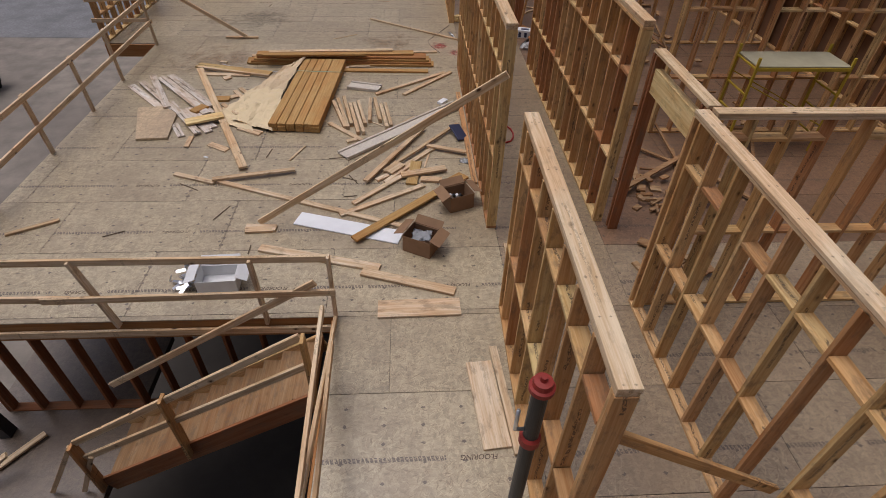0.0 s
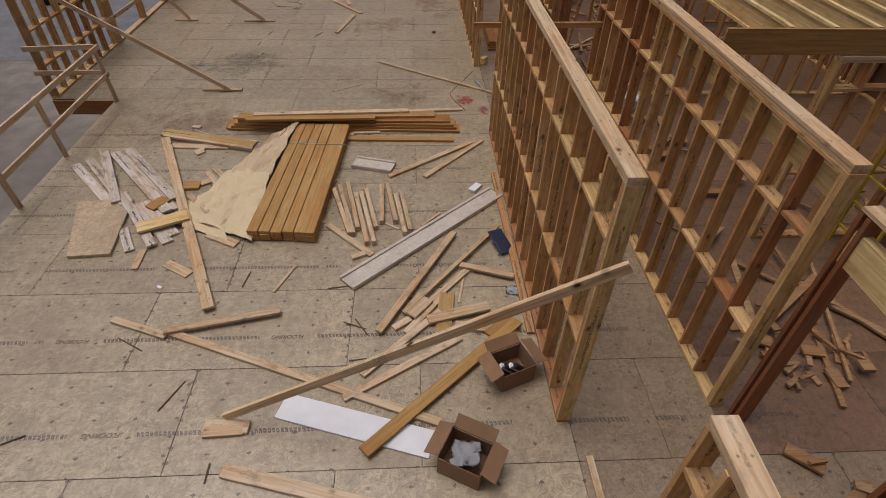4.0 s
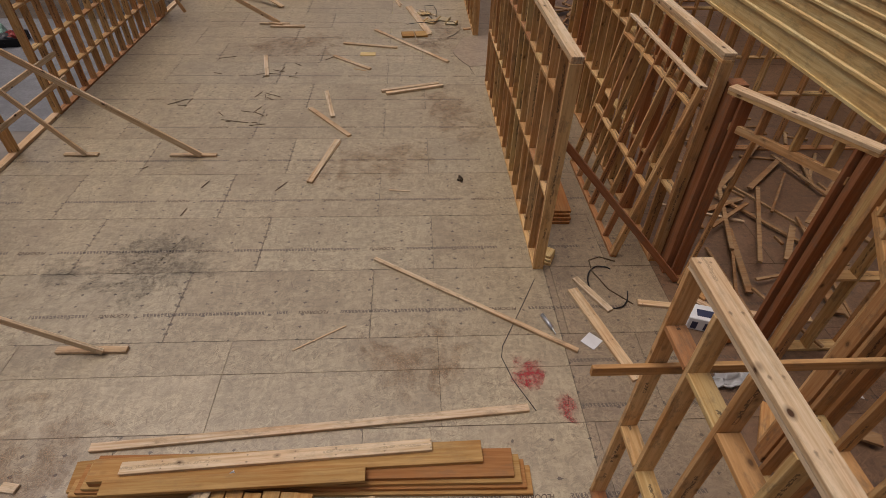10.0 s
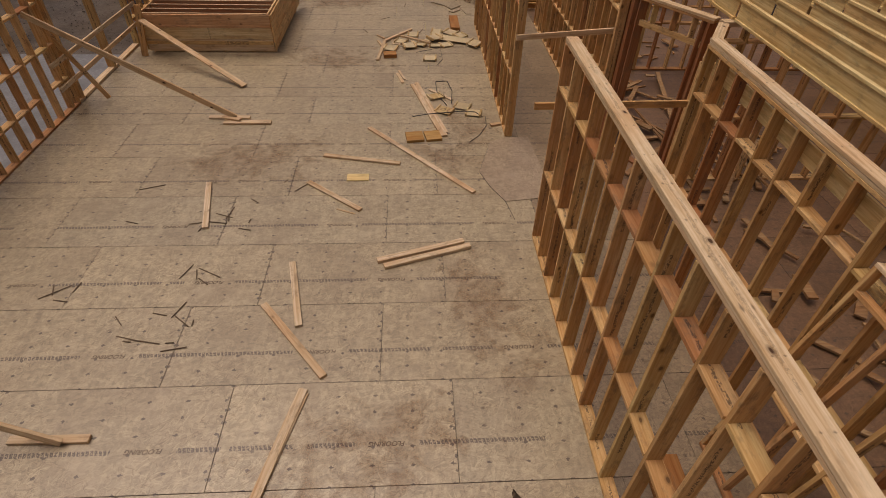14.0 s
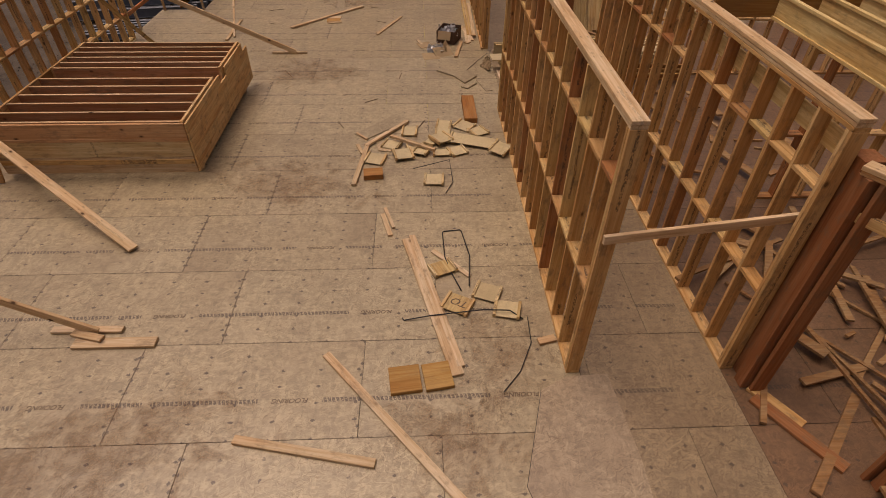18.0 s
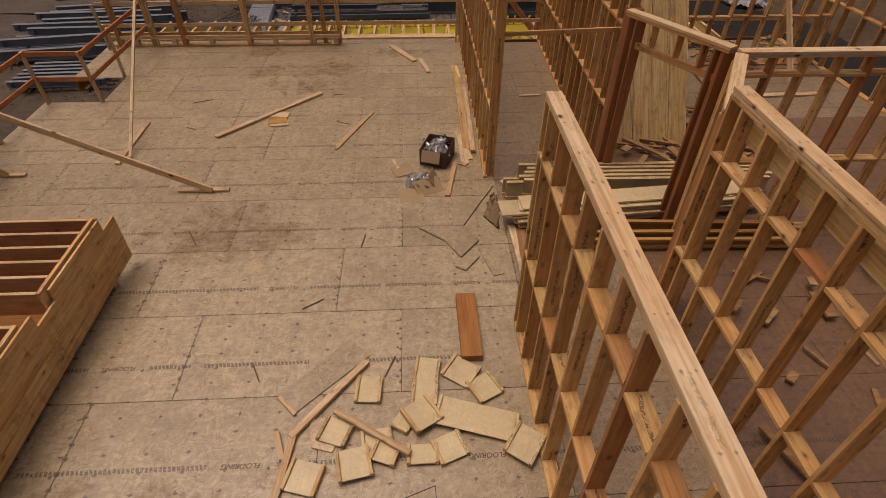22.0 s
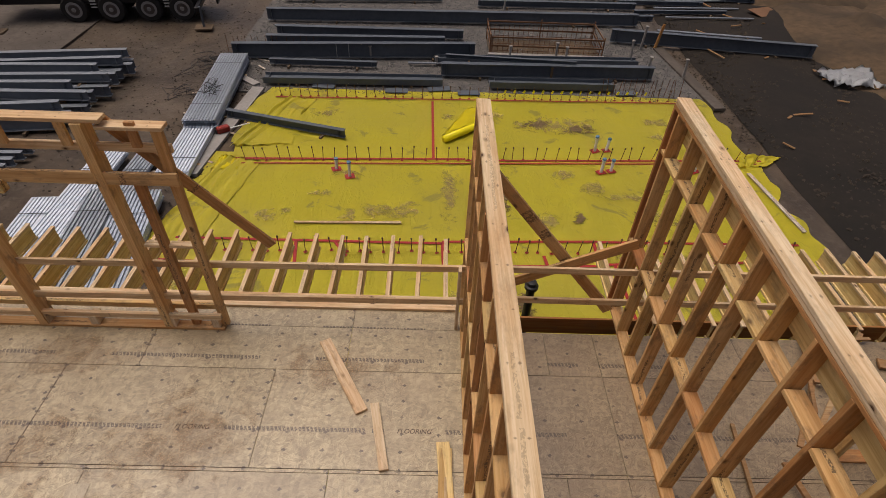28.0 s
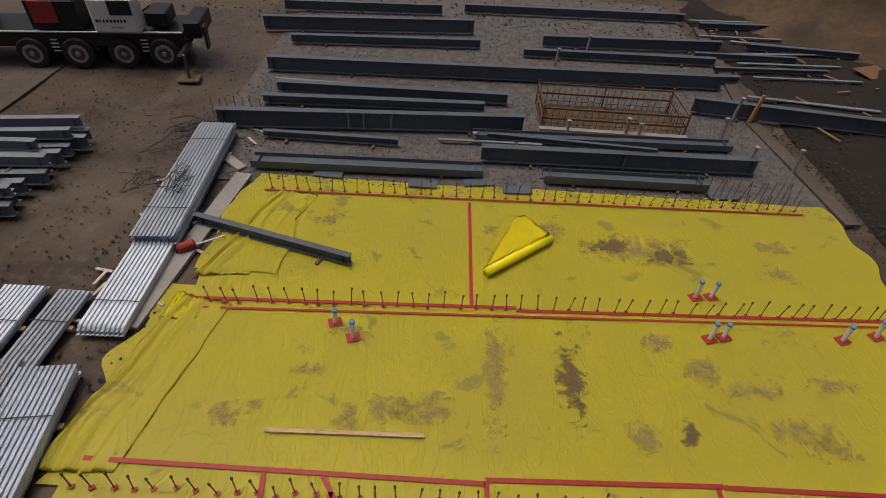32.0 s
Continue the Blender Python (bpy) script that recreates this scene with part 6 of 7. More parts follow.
lay("lumber", (-1.6, -2.45), (-1.41, -2.48), 0.1, 0.03, 0.0, M_SCRAP, CUT)
lay("lumber", (-4.58, -2.85), (-3.55, -2.9), 0.14, 0.03, 0.0, M_SCRAP, CUT)
lay("lumber", (-4.1, -3.08), (-3.98, -2.95), 0.1, 0.03, 0.0, M_SCRAP, CUT)
# the middle of the deck
lay("lumber", (-1.09, 0.97), (1.39, -0.72), 0.06, 0.038, 0.0, M_SCRAP, PINE)
lay("lumber", (-1.98, -0.61), (-1.38, -0.24), 0.02, 0.01, 0.0, M_SCRAP, THIN)
lay("lumber", (-2.25, 2.95), (-1.91, 4.25), 0.09, 0.02, 0.0, M_SCRAP, PINE)
lay("lumber", (-2.62, 5.59), (-1.73, 4.45), 0.09, 0.038, 0.0, M_SCRAP, PINE)
lay("lumber", (-2.38, 6.38), (-2.12, 5.21), 0.09, 0.038, 0.0, M_SCRAP, PINE)
lay("lumber", (-1.93, 4.29), (-2.26, 2.89), 0.1, 0.038, 0.0, M_SCRAP, PINE)
lay("lumber", (-1.51, 10.22), (0.33, 8.03), 0.09, 0.038, 0.0, M_SCRAP, PINE)
lay("lumber", (-2.27, 9.22), (-0.9, 8.93), 0.09, 0.038, 0.0, M_SCRAP, PINE)
lay("lumber", (-2.43, 8.37), (-1.51, 7.58), 0.09, 0.038, 0.0, M_SCRAP, PINE)
lay("lumber", (-4.06, 8.37), (-3.79, 7.17), 0.09, 0.038, 0.0, M_SCRAP, CUT)
lay("lumber", (-1.8, 8.51), (-1.43, 8.51), 0.2, 0.02, 0.0, M_YELLOW, YEL)
lay("lumber", (-0.57, 12.26), (-0.03, 10.0), 0.09, 0.038, 0.0, M_SCRAP, PINE)
lay("lumber", (-0.80, 9.83), (-0.47, 9.87), 0.33, 0.05, 0.0, M_GOLD, GOLDB)
lay("lumber", (-0.44, 9.86), (-0.14, 9.91), 0.33, 0.05, 0.0, M_GOLD, GOLDB)
lay("lumber", (-0.97, 12.93), (-0.83, 12.45), 0.05, 0.03, 0.0, M_SCRAP, CUT)
lay("lumber", (-0.94, 2.67), (-0.59, 2.63), 0.03, 0.01, 0.0, M_SCRAP, THIN)
lay("lumber", (-1.89, 7.63), (-1.6, 7.5), 0.03, 0.01, 0.0, M_SCRAP, THIN)
# the second scrap heap
lay("lumber", (-0.64, 12.19), (-0.07, 9.89), 0.14, 0.038, 0.0, M_SCRAP, PINE)
lay("lumber", (-1.0, 12.78), (-0.87, 12.28), 0.07, 0.03, 0.0, M_SCRAP, CUT)
lay("lumber", (-0.29, 11.94), (0.18, 11.43), 0.07, 0.03, 0.0, M_SCRAP, PINE)
joist_cut((-0.17, 11.58), 24, 0.28, 0.22, 0, M_JOIST)
joist_cut((0.37, 11.12), -22, 0.28, 0.24, 0)
face = joist_cut((-0.01, 10.93), -28, 0.30, 0.24, 0, M_JOIST)
link("lettering", lettering("TO", 0.15), face, pose(0.02, -0.02, 0.008, 0, 0, 88), "black painted letters")
joist_cut((0.58, 10.82), -14, 0.27, 0.23, 0)
lay("lumber", (-4.34, 10.45), (-3.43, 10.45), 0.14, 0.038, 0.0, M_SCRAP, PINE)
lay("lumber", (-4.39, 10.58), (-4.02, 10.48), 0.09, 0.038, 0.04, M_SCRAP, CUT)
lay("lumber", (0.87, 10.32), (1.07, 10.37), 0.09, 0.04, 0.0, M_SCRAP, CUT)
lay("lumber", (-1.49, 13.54), (-1.35, 14.78), 0.075, 0.045, 0.0, M_SCRAP, PINE)
lay("lumber", (-1.38, 14.74), (-0.66, 15.64), 0.075, 0.045, 0.012, M_SCRAP, PINE)
lay("lumber", (-0.95, 14.98), (-0.18, 14.48), 0.06, 0.045, 0.07, M_SCRAP, PINE)
lay("lumber", (-1.57, 15.22), (-1.37, 15.0), 0.04, 0.038, 0.0, M_SCRAP, CUT)
lay("lumber", (-1.53, 14.81), (-1.42, 14.51), 0.06, 0.038, 0.0, M_SCRAP, CUT)
joist_cut((0.01, 15.5), -10, 0.24, 0.26, 0)
joist_cut((0.39, 15.46), -35, 0.3, 0.26, 0)
joist_cut((0.63, 15.24), 28, 0.26, 0.26, 0.0)
joist_cut((-0.02, 15.2), -5, 0.24, 0.26, 0.0)
joist_cut((-0.06, 14.91), 32, 0.28, 0.28, 0.055)
joist_cut((-0.62, 15.27), -4, 0.24, 0.28, 0)
joist_cut((0.95, 14.54), -35, 0.26, 0.3, 0.05)
joist_cut((0.21, 14.56), 22, 0.26, 0.24, 0.0)
joist_cut((-0.06, 14.5), 0, 0.26, 0.18, 0)
joist_cut((-0.72, 14.42), 12, 0.28, 0.26, 0.03)
joist_cut((-1.19, 14.32), -15, 0.28, 0.26, 0)
joist_cut((-0.22, 13.67), -4, 0.27, 0.26, 0)
joist_cut((-0.51, 14.67), 8, 0.26, 0.2, 0)
joist_cut((-0.42, 14.53), -20, 0.22, 0.2, 0.02)
joist_cut((-0.24, 14.87), 60, 0.2, 0.16, 0.0)
joist_cut((-0.93, 14.78), -20, 0.26, 0.24, 0)
joist_cut((0.50, 14.85), -17, 0.72, 0.28, 0.03)
plate("osb_offcut", [(-1.61, 15.21), (-1.39, 15.01), (-0.63, 15.74), (-0.88, 15.99)], 0.012, M_OSBCUT, "torn strand board offcut under scraps on the deck", "offcut")
plate("osb_offcut", [(-1.21, 14.93), (-0.87, 14.99), (-0.79, 14.91), (-0.95, 14.57), (-1.16, 14.63)], 0.012, M_OSBRAW, "pale strand board offcut under scraps on the deck", "offcut")
plate("osb_offcut", [(-4.97, -5.8), (-4.42, -5.76), (-4.50, -5.2), (-4.59, -4.49), (-5.09, -4.51), (-5.38, -4.56), (-5.2, -5.1)], 0.045, M_OSBRAW, "large torn strand board offcut lying beside scraps", "offcut")
plate("osb_offcut", [(-0.04, 18.05), (0.34, 17.73), (0.54, 17.37), (0.83, 17.73), (0.67, 18.03), (0.27, 18.07)], 0.03, M_OSBCUT, "jagged strand board offcut on the deck", "offcut")
plate("osb_offcut", [(0.45, 17.19), (0.67, 17.44), (0.80, 17.37), (0.58, 17.10)], 0.03, M_OSBCUT, "small jagged strand board offcut on the deck", "offcut")
sheet("paper_bag", [(0.95, 18.30, 0.012), (1.14, 17.98, 0.012), (1.24, 18.6, 0.02), (1.18, 18.95, 0.012)], M_CARDTAN, 14, 0.03, 2.4, 0.004, 21.0, "crumpled brown paper bag by the stacked joists", "paper bag")
lay("lumber", (-1.35, 13.81), (-1.04, 13.84), 0.22, 0.09, 0.0, M_LVL, BLOCKB)
lay("lumber", (0.53, 16.6), (0.53, 15.61), 0.24, 0.1, 0.0, M_LVL, BLOCKB)
lay("lumber", (-3.71, 20.91), (-2.0, 22.64), 0.09, 0.038, 0.0, M_SCRAP, PINE)
lay("lumber", (-2.83, 21.34), (-2.47, 21.38), 0.2, 0.02, 0.0, M_SCRAP, CUT)
lay("lumber", (-1.48, 20.48), (-0.9, 21.71), 0.06, 0.03, 0.0, M_SCRAP, PINE)
# the last stretch
lay("lumber", (0.95, 23.62), (0.91, 20.25), 0.09, 0.04, 0.0, M_SCRAP, PINE)
lay("lumber", (1.02, 22.75), (0.97, 20.14), 0.09, 0.04, 0.04, M_SCRAP, PINE)
lay("lumber", (0.81, 20.97), (0.8, 19.79), 0.14, 0.03, 0.0, M_SCRAP, CUT)
lay("lumber", (-1.2, 6.38), (0.05, 6.79), 0.09, 0.05, 0.0, M_SCRAP, PINE)
lay("lumber", (-1.1, 6.26), (0.14, 6.68), 0.09, 0.05, 0.0, M_SCRAP, PINE)
lay("lumber", (-3.71, 20.86), (-2.0, 22.66), 0.1, 0.038, 0.01, M_SCRAP, PINE)
lay("lumber", (-2.87, 21.45), (-2.52, 21.49), 0.24, 0.03, 0.0, M_GOLD, GOLDB)
lay("lumber", (-2.86, 21.75), (-2.52, 21.71), 0.2, 0.02, 0.0, M_SCRAP, CUT)
lay("lumber", (-2.58, 21.86), (-2.68, 23.49), 0.2, 0.004, 0.0, M_OSBCUT, CUT)
lay("lumber", (-1.47, 20.36), (-0.88, 21.77), 0.06, 0.03, 0.0, M_SCRAP, PINE)
lay("lumber", (-5.14, 19.99), (-5.15, 21.49), 0.08, 0.038, 0.0, M_SCRAP, PINE)
lay("lumber", (-0.45, 19.95), (-0.35, 19.66), 0.06, 0.03, 0.0, M_SCRAP, CUT)
lay("lumber", (0.44, 18.84), (0.63, 19.85), 0.08, 0.038, 0.0, M_SCRAP, PINE)
lay("lumber", (0.92, 23.93), (0.87, 20.28), 0.14, 0.04, 0.0, M_PRINTED, YEL)
lay("lumber", (1.15, 22.23), (1.1, 19.35), 0.06, 0.038, 0.0, M_STUD, PINE)
lay("lumber", (0.74, 20.93), (0.89, 19.92), 0.12, 0.03, 0.0, M_SCRAP, CUT)
lay("lumber", (0.71, 19.82), (0.82, 19.75), 0.1, 0.03, 0.0, M_SCRAP, CUT)
lay("lumber", (-0.58, 25.32), (-0.01, 24.34), 0.14, 0.038, 0.0, M_SCRAP, PINE)
lay("lumber", (0.12, 24.45), (0.29, 23.68), 0.1, 0.038, 0.0, M_SCRAP, PINE)
lay("lumber", (0.89, 24.0), (0.94, 23.33), 0.14, 0.04, 0.0, M_YELLOW, YEL)
lay("lumber", (2.5, 19.3), (2.54, 19.2), 0.1, 0.03, 0.0, M_SCRAP, CUT)
lay("lumber", (1.36, 19.23), (1.56, 19.0), 0.14, 0.05, 0.0, M_SCRAP, CUT)
lay("lumber", (2.16, 22.41), (2.61, 22.44), 0.06, 0.03, 0.0, M_SCRAP, CUT)
lay("lumber", (1.34, 18.03), (1.36, 17.04), 0.1, 0.04, 0.0, M_SCRAP, PINE)


# bags on the tub in the yard
for x, y, w, h, mt, label in ((-21.52, 23.81, 0.55, 0.5, M_WHITE, "white plastic bag in a black tub"), (-21.07, 23.86, 0.3, 0.62, M_STRAP, "green plastic bag in a black tub"),
                              (-20.62, 23.71, 0.38, 0.36, M_RED, "dark red bag in a black tub"), (-20.87, 23.51, 0.45, 0.3, M_BLACK, "black bag in a black tub")):
    bm = bmesh.new()
    bmesh.ops.create_icosphere(bm, subdivisions=3, radius=1.0)
    for v in bm.verts:
        n = 1 + 0.35 * noise.noise(v.co * 1.7 + Vector((x, y, 0))) + 0.12 * noise.noise(v.co * 5.0)
        v.co = Vector((v.co.x * w * n, v.co.y * w * 0.8 * n, max(-0.3, v.co.z) * h * n))
    tagged(part("rubbish_bag", bm, mt, None, m=pose(x, y, ZG + 0.25)), label, "bag", "bags in the tub")

# ---- the yard past the deck ----
# laid out on its own grid, whose ground is at YZ
YZ = -5.65
SITE = Matrix.Translation((0.245, 0.323, 0.148)) @ Matrix.Rotation(radians(0.54), 4, "Z") @ Matrix.Scale(0.98, 4)
MEM = empty("membrane", "bright yellow plastic membrane spread over the ground, dusty and creased", "membrane", pose(0, 0, 0))


def cloth(name, label, x0, y0, x1, y1, nx, ny, wob, z, seed, flat=False):
    """Membrane spread on the ground: ragged edges, ridges and folds."""
    bm = bmesh.new()
    g = []
    for j in range(ny + 1):
        row = []
        for i in range(nx + 1):
            u, v = i / nx, j / ny
            x, y = x0 + (x1 - x0) * u, y0 + (y1 - y0) * v
            e = max(0.0, 1 - 12 * min(u, 1 - u)) + 0.6 * max(0.0, 1 - 14 * min(v, 1 - v))
            x += wob * e * noise.noise(Vector((y * 0.9, seed, 0)))
            y += min(wob, 0.08) * 0.6 * e * noise.noise(Vector((x * 0.8, seed, 5)))
            h = 0.016 * abs(noise.noise(Vector((x * 1.1 + 0.5 * y, y * 0.5, seed)))) + (0.0 if flat else 0.05) * max(0.0, 1 - 12 * min(u, 1 - u)) * abs(noise.noise(Vector((x * 2.2, y * 1.3, seed))))
            row.append(bm.verts.new((x, y, z + h)))
        g.append(row)
    for a, b in zip(g, g[1:]):
        for i in range(nx):
            bm.faces.new((a[i], a[i + 1], b[i + 1], b[i])).smooth = True
    bmesh.ops.solidify(bm, geom=bm.faces[:], thickness=0.006)
    for e in bm.edges:
        if len(e.link_faces) == 2 and e.calc_face_angle(0.0) > 0.7:
            e.smooth = False
    part(name, bm, M_YMEM, MEM)


cloth("membrane_sheet", "", -6.9, 26.0, -1.2, 33.5, 40, 40, 0.35, YZ, 1.0)
cloth("membrane_sheet", "", -1.3, 26.0, 6.4, 33.5, 40, 40, 0.1, YZ + 0.006, 1.5)
cloth("membrane_sheet", "", 6.3, 26.0, 12.3, 33.5, 40, 40, 0.35, YZ, 1.9)
cloth("membrane_sheet", "", -7.55, 33.1, 13.2, 38.6, 90, 30, 0.55, YZ + 0.012, 2.0)
cloth("membrane_sheet", "", -6.7, 38.25, 1.2, 44.05, 50, 30, 0.35, YZ + 0.02, 3.0)
cloth("membrane_sheet", "", 0.75, 38.25, 13.2, 44.15, 60, 30, 0.3, YZ + 0.024, 3.6)
cloth("membrane_flap", "", -6.9, 39.2, -4.6, 42.6, 20, 20, 0.5, YZ + 0.07, 7.0)

cloth("membrane_strip", "", -7.2, 32.5, 12.7, 34.3, 80, 8, 0.05, YZ + 0.002, 11.0, True)
cloth("membrane_strip", "", -6.7, 37.6, 13.3, 39.2, 80, 8, 0.05, YZ + 0.006, 12.0, True)


def tape(a, b, w=0.10, lift=0.05):
    ob = beam("red_tape", (*a, YZ + lift), (*b, YZ + lift), w, 0.008, M_TAPE)
    tagged(ob, "strip of red tape on the yellow membrane", "tape", "tape strips")


tape((-6.7, 38.12), (2.0, 38.5)), tape((2.0, 38.4), (13.7, 38.95)), tape((-6.6, 37.8), (13.4, 38.72), 0.07)
tape((-7.3, 33.66), (1.1, 33.66)), tape((1.1, 33.74), (6.0, 33.92)), tape((6.0, 33.9), (12.5, 33.98))
tape((-7.2, 32.66), (-2.9, 32.52)), tape((-2.9, 32.5), (5.9, 32.8)), tape((5.9, 32.86), (12.2, 33.2))
for a, b in (((0.72, 43.1), (0.8, 38.5)), ((-1.17, 32.6), (-1.36, 29.2)), ((6.3, 32.85), (6.4, 28.6)), ((-3.36, 33.6), (-3.22, 32.6)), ((-2.17, 33.6), (-1.75, 33.0)), ((-1.95, 33.3), (-2.0, 32.6)),
             ((1.12, 33.7), (1.14, 32.65)), ((5.87, 33.88), (5.84, 32.85)), ((10.3, 33.99), (10.1, 33.2)), ((4.2, 33.2), (4.25, 32.75))):
    tape(a, b)
tape((-6.1, 43.05), (12.1, 43.62), 0.07, 0.07)


def dowel(x, y, h=0.55, lean=(0, 0)):
    d = empty("rebar_dowel", "thin rusty rebar dowel standing through taped membrane", "dowel", pose(x, y, YZ + 0.03, lean[0], lean[1], 0), "rebar dowels")
    link("rod", DOWEL, d)
    link("cap", DOWELCAP, d)
    link("patch", block(0.11, 0.09, 0.006, M_TAPE), d, pose(0, 0, 0.03, 0, 0, RND.uniform(0, 90)))


def shared(bm, name, material):
    me = bpy.data.meshes.new(name)
    bm.to_mesh(me)
    bm.free()
    me.materials.append(material)
    return me


DOWEL = shared(disc_stack([(0.013, 0), (0.013, 0.55)], 6), "rod", M_RUST)
DOWELCAP = shared(disc_stack([(0.026, 0.5), (0.026, 0.56), (0.012, 0.575)], 8), "cap", M_DARKWOOD)
for i in range(49):
    dowel(-6.9 + 0.392 * i + RND.uniform(-0.05, 0.05), 33.1 + 0.0085 * i * 0.9 + RND.uniform(-0.05, 0.05), lean=(RND.uniform(-6, 6), RND.uniform(-7, 7)))
for i in range(48):
    dowel(-6.1 + 0.412 * i + RND.uniform(-0.05, 0.05), 38.05 + 0.019 * i + RND.uniform(-0.05, 0.05), lean=(RND.uniform(-6, 6), RND.uniform(-7, 7)))
for i in range(44):
    dowel(-5.9 + 0.412 * i + RND.uniform(-0.06, 0.06), 43.2 + 0.014 * i + RND.uniform(-0.05, 0.05), lean=(RND.uniform(-6, 6), RND.uniform(-7, 7)))

for x, y, h in ((-2.16, 37.15, 0.55), (-2.7, 37.6, 0.38), (7.1, 39.35, 0.6), (7.55, 39.4, 0.45), (7.0, 37.85, 0.5), (7.4, 37.95, 0.4), (10.6, 38.1, 0.5), (11.6, 38.3, 0.5)):
    p = empty("pipe_stub", "white plastic pipe stub with a blue cap and red tape foot", "pipe stub", pose(x, y, YZ + 0.02, RND.uniform(-5, 5), RND.uniform(-5, 5), 0), "pipe stubs")
    part("pipe", disc_stack([(0.055, 0), (0.055, h), (0.07, h + 0.002), (0.07, h + 0.06)], 14), M_WHITE, p)
    part("cap", disc_stack([(0.074, h + 0.05), (0.074, h + 0.11), (0.05, h + 0.125)], 14), M_BLUE, p, "blue cap")
    link("collar", block(0.34, 0.28, 0.012, M_TAPE), p, pose(0, 0, 0.035, 0, 0, 20))

bm = tube([(1.2, 39.65, YZ + 0.2), (1.8, 40.15, YZ + 0.21), (2.5, 40.75, YZ + 0.2), (3.2, 41.35, YZ + 0.19)], 0.15, res=14)
tagged(part("membrane_roll", bm, M_YMEM2, None), "part-used roll of yellow plastic membrane", "roll")
sheet("membrane_flap", [(1.1, 39.65, YZ + 0.33), (3.2, 41.35, YZ + 0.33), (2.5, 42.5, YZ + 0.12), (2.2, 42.4, YZ + 0.12)], M_YMEM2, 12, 0.06, 2.0, 0.006, 4.0, "loose flap of yellow plastic membrane from a roll", "membrane")
ob = beam("lumber", (-3.6, 34.5, YZ + 0.07), (-0.2, 34.6, YZ + 0.07), 0.09, 0.04, M_SCRAP)
tagged(ob, "long grey board lying on the yellow membrane", "board")
ob = beam("lumber", (12.6, 38.0, YZ + 0.09), (13.0, 34.6, YZ + 0.09), 0.14, 0.05, M_GREYWOOD)
tagged(ob, "long grey board weighing down the membrane's edge", "board")

# dried mud on the membrane
SMUDGES = ((1.36, 36.2, 0.32, 1.7), (6.0, 41.25, 1.9, 0.75), (-0.24, 35.35, 0.7, 0.5), (-1.06, 35.2, 0.55, 0.4), (-1.95, 34.9, 0.35, 0.45), (-3.03, 36.1, 0.45, 0.25), (-4.5, 34.8, 0.45, 0.4), (-4.0, 35.05, 0.3, 0.25),
           (4.63, 34.9, 0.45, 0.45), (8.4, 35.15, 0.9, 0.5), (8.8, 34.9, 0.6, 0.35), (6.5, 36.7, 0.55, 0.6), (5.5, 37.6, 0.5, 0.35), (10.4, 41.8, 0.7, 0.4), (10.0, 40.5, 0.6, 0.4), (-3.8, 41.7, 0.6, 0.35), (3.4, 42.0, 0.5, 0.35), (1.4, 41.7, 0.3, 0.35),
           (-5.3, 30.75, 0.7, 0.4), (-3.9, 31.2, 0.5, 0.3), (-3.7, 30.3, 0.8, 0.5), (-1.95, 30.55, 0.5, 0.5), (-6.4, 31.7, 0.4, 0.9), (9.6, 32.2, 0.8, 0.4), (9.7, 31.6, 0.5, 0.6), (1.36, 30.7, 0.25, 1.9), (8.6, 33.2, 2.2, 0.35), (7.6, 36.3, 1.0, 0.3), (-2.2, 37.3, 0.7, 0.25), (2.6, 30.6, 0.3, 0.5), (9.6, 36.6, 0.7, 0.35), (-4.2, 28.6, 0.9, 0.4), (4.4, 29.2, 0.4, 0.6))
DARKMUD = ((3.2, 36.45, 0.42, 1.4), (3.42, 31.05, 0.34, 0.78), (5.67, 35.05, 0.34, 0.42), (6.7, 41.0, 0.9, 0.4), (4.9, 41.3, 0.7, 0.35), (-3.6, 30.6, 0.4, 0.3))
for i, (x, y, rx, ry) in enumerate(SMUDGES + DARKMUD):
    dark = i >= len(SMUDGES)
    bm = bmesh.new()
    bmesh.ops.create_grid(bm, x_segments=6, y_segments=6, size=1.0)
    for v in bm.verts:
        v.co.x *= rx * (1 + 0.25 * noise.noise(Vector((v.co.y * 2, i, 0))))
        v.co.y *= ry
    ob = part("mud_patch", bm, M_MUDDARK if dark else M_MUD, None, m=pose(x, y, YZ + (0.064 if dark else 0.058)))
    tagged(ob, "dried brown mud on the yellow membrane", "mud", "", "stuff")

# gravel bed, concrete strips
slab("gravel_bed", -9.2, 43.6, 13.2, 66.0, YZ - 0.1, YZ - 0.004, M_GRAVEL, "grey crushed gravel bed under the steel", "gravel")
for a, b, w in (((-7.05, 43.9), (-7.75, 37.0), 0.55), ((12.9, 50.2), (13.6, 43.2), 0.55), ((12.9, 50.3), (14.3, 62.0), 0.6), ((-9.6, 46.2), (-7.2, 44.2), 0.35)):
    ob = beam("footing_strip", (*a, YZ + 0.03), (*b, YZ + 0.03), w, 0.12, M_CONC if a[0] < 0 else M_OLDCONC)
    tagged(ob, "pale concrete footing strip at the membrane's edge", "footing", "", "structure")


def stones(name, x0, y0, x1, y1, n, lo, hi, material, label, seed):
    """Loose stones, one joined mesh."""
    r = random.Random(seed)
    vs, fs = [], []
    for _ in range(n):
        x, y, s = r.uniform(x0, x1), r.uniform(y0, y1), r.uniform(lo, hi)
        o = len(vs)
        for dx, dy, dz in ((1, 0, 0), (-1, 0, 0), (0, 1, 0), (0, -1, 0), (0, 0, 0.8), (0, 0, -0.5)):
            vs.append((x + s * (dx + r.uniform(-0.3, 0.3)), y + s * (dy + r.uniform(-0.3, 0.3)), YZ + 0.3 * s + s * dz * r.uniform(0.6, 1.1)))
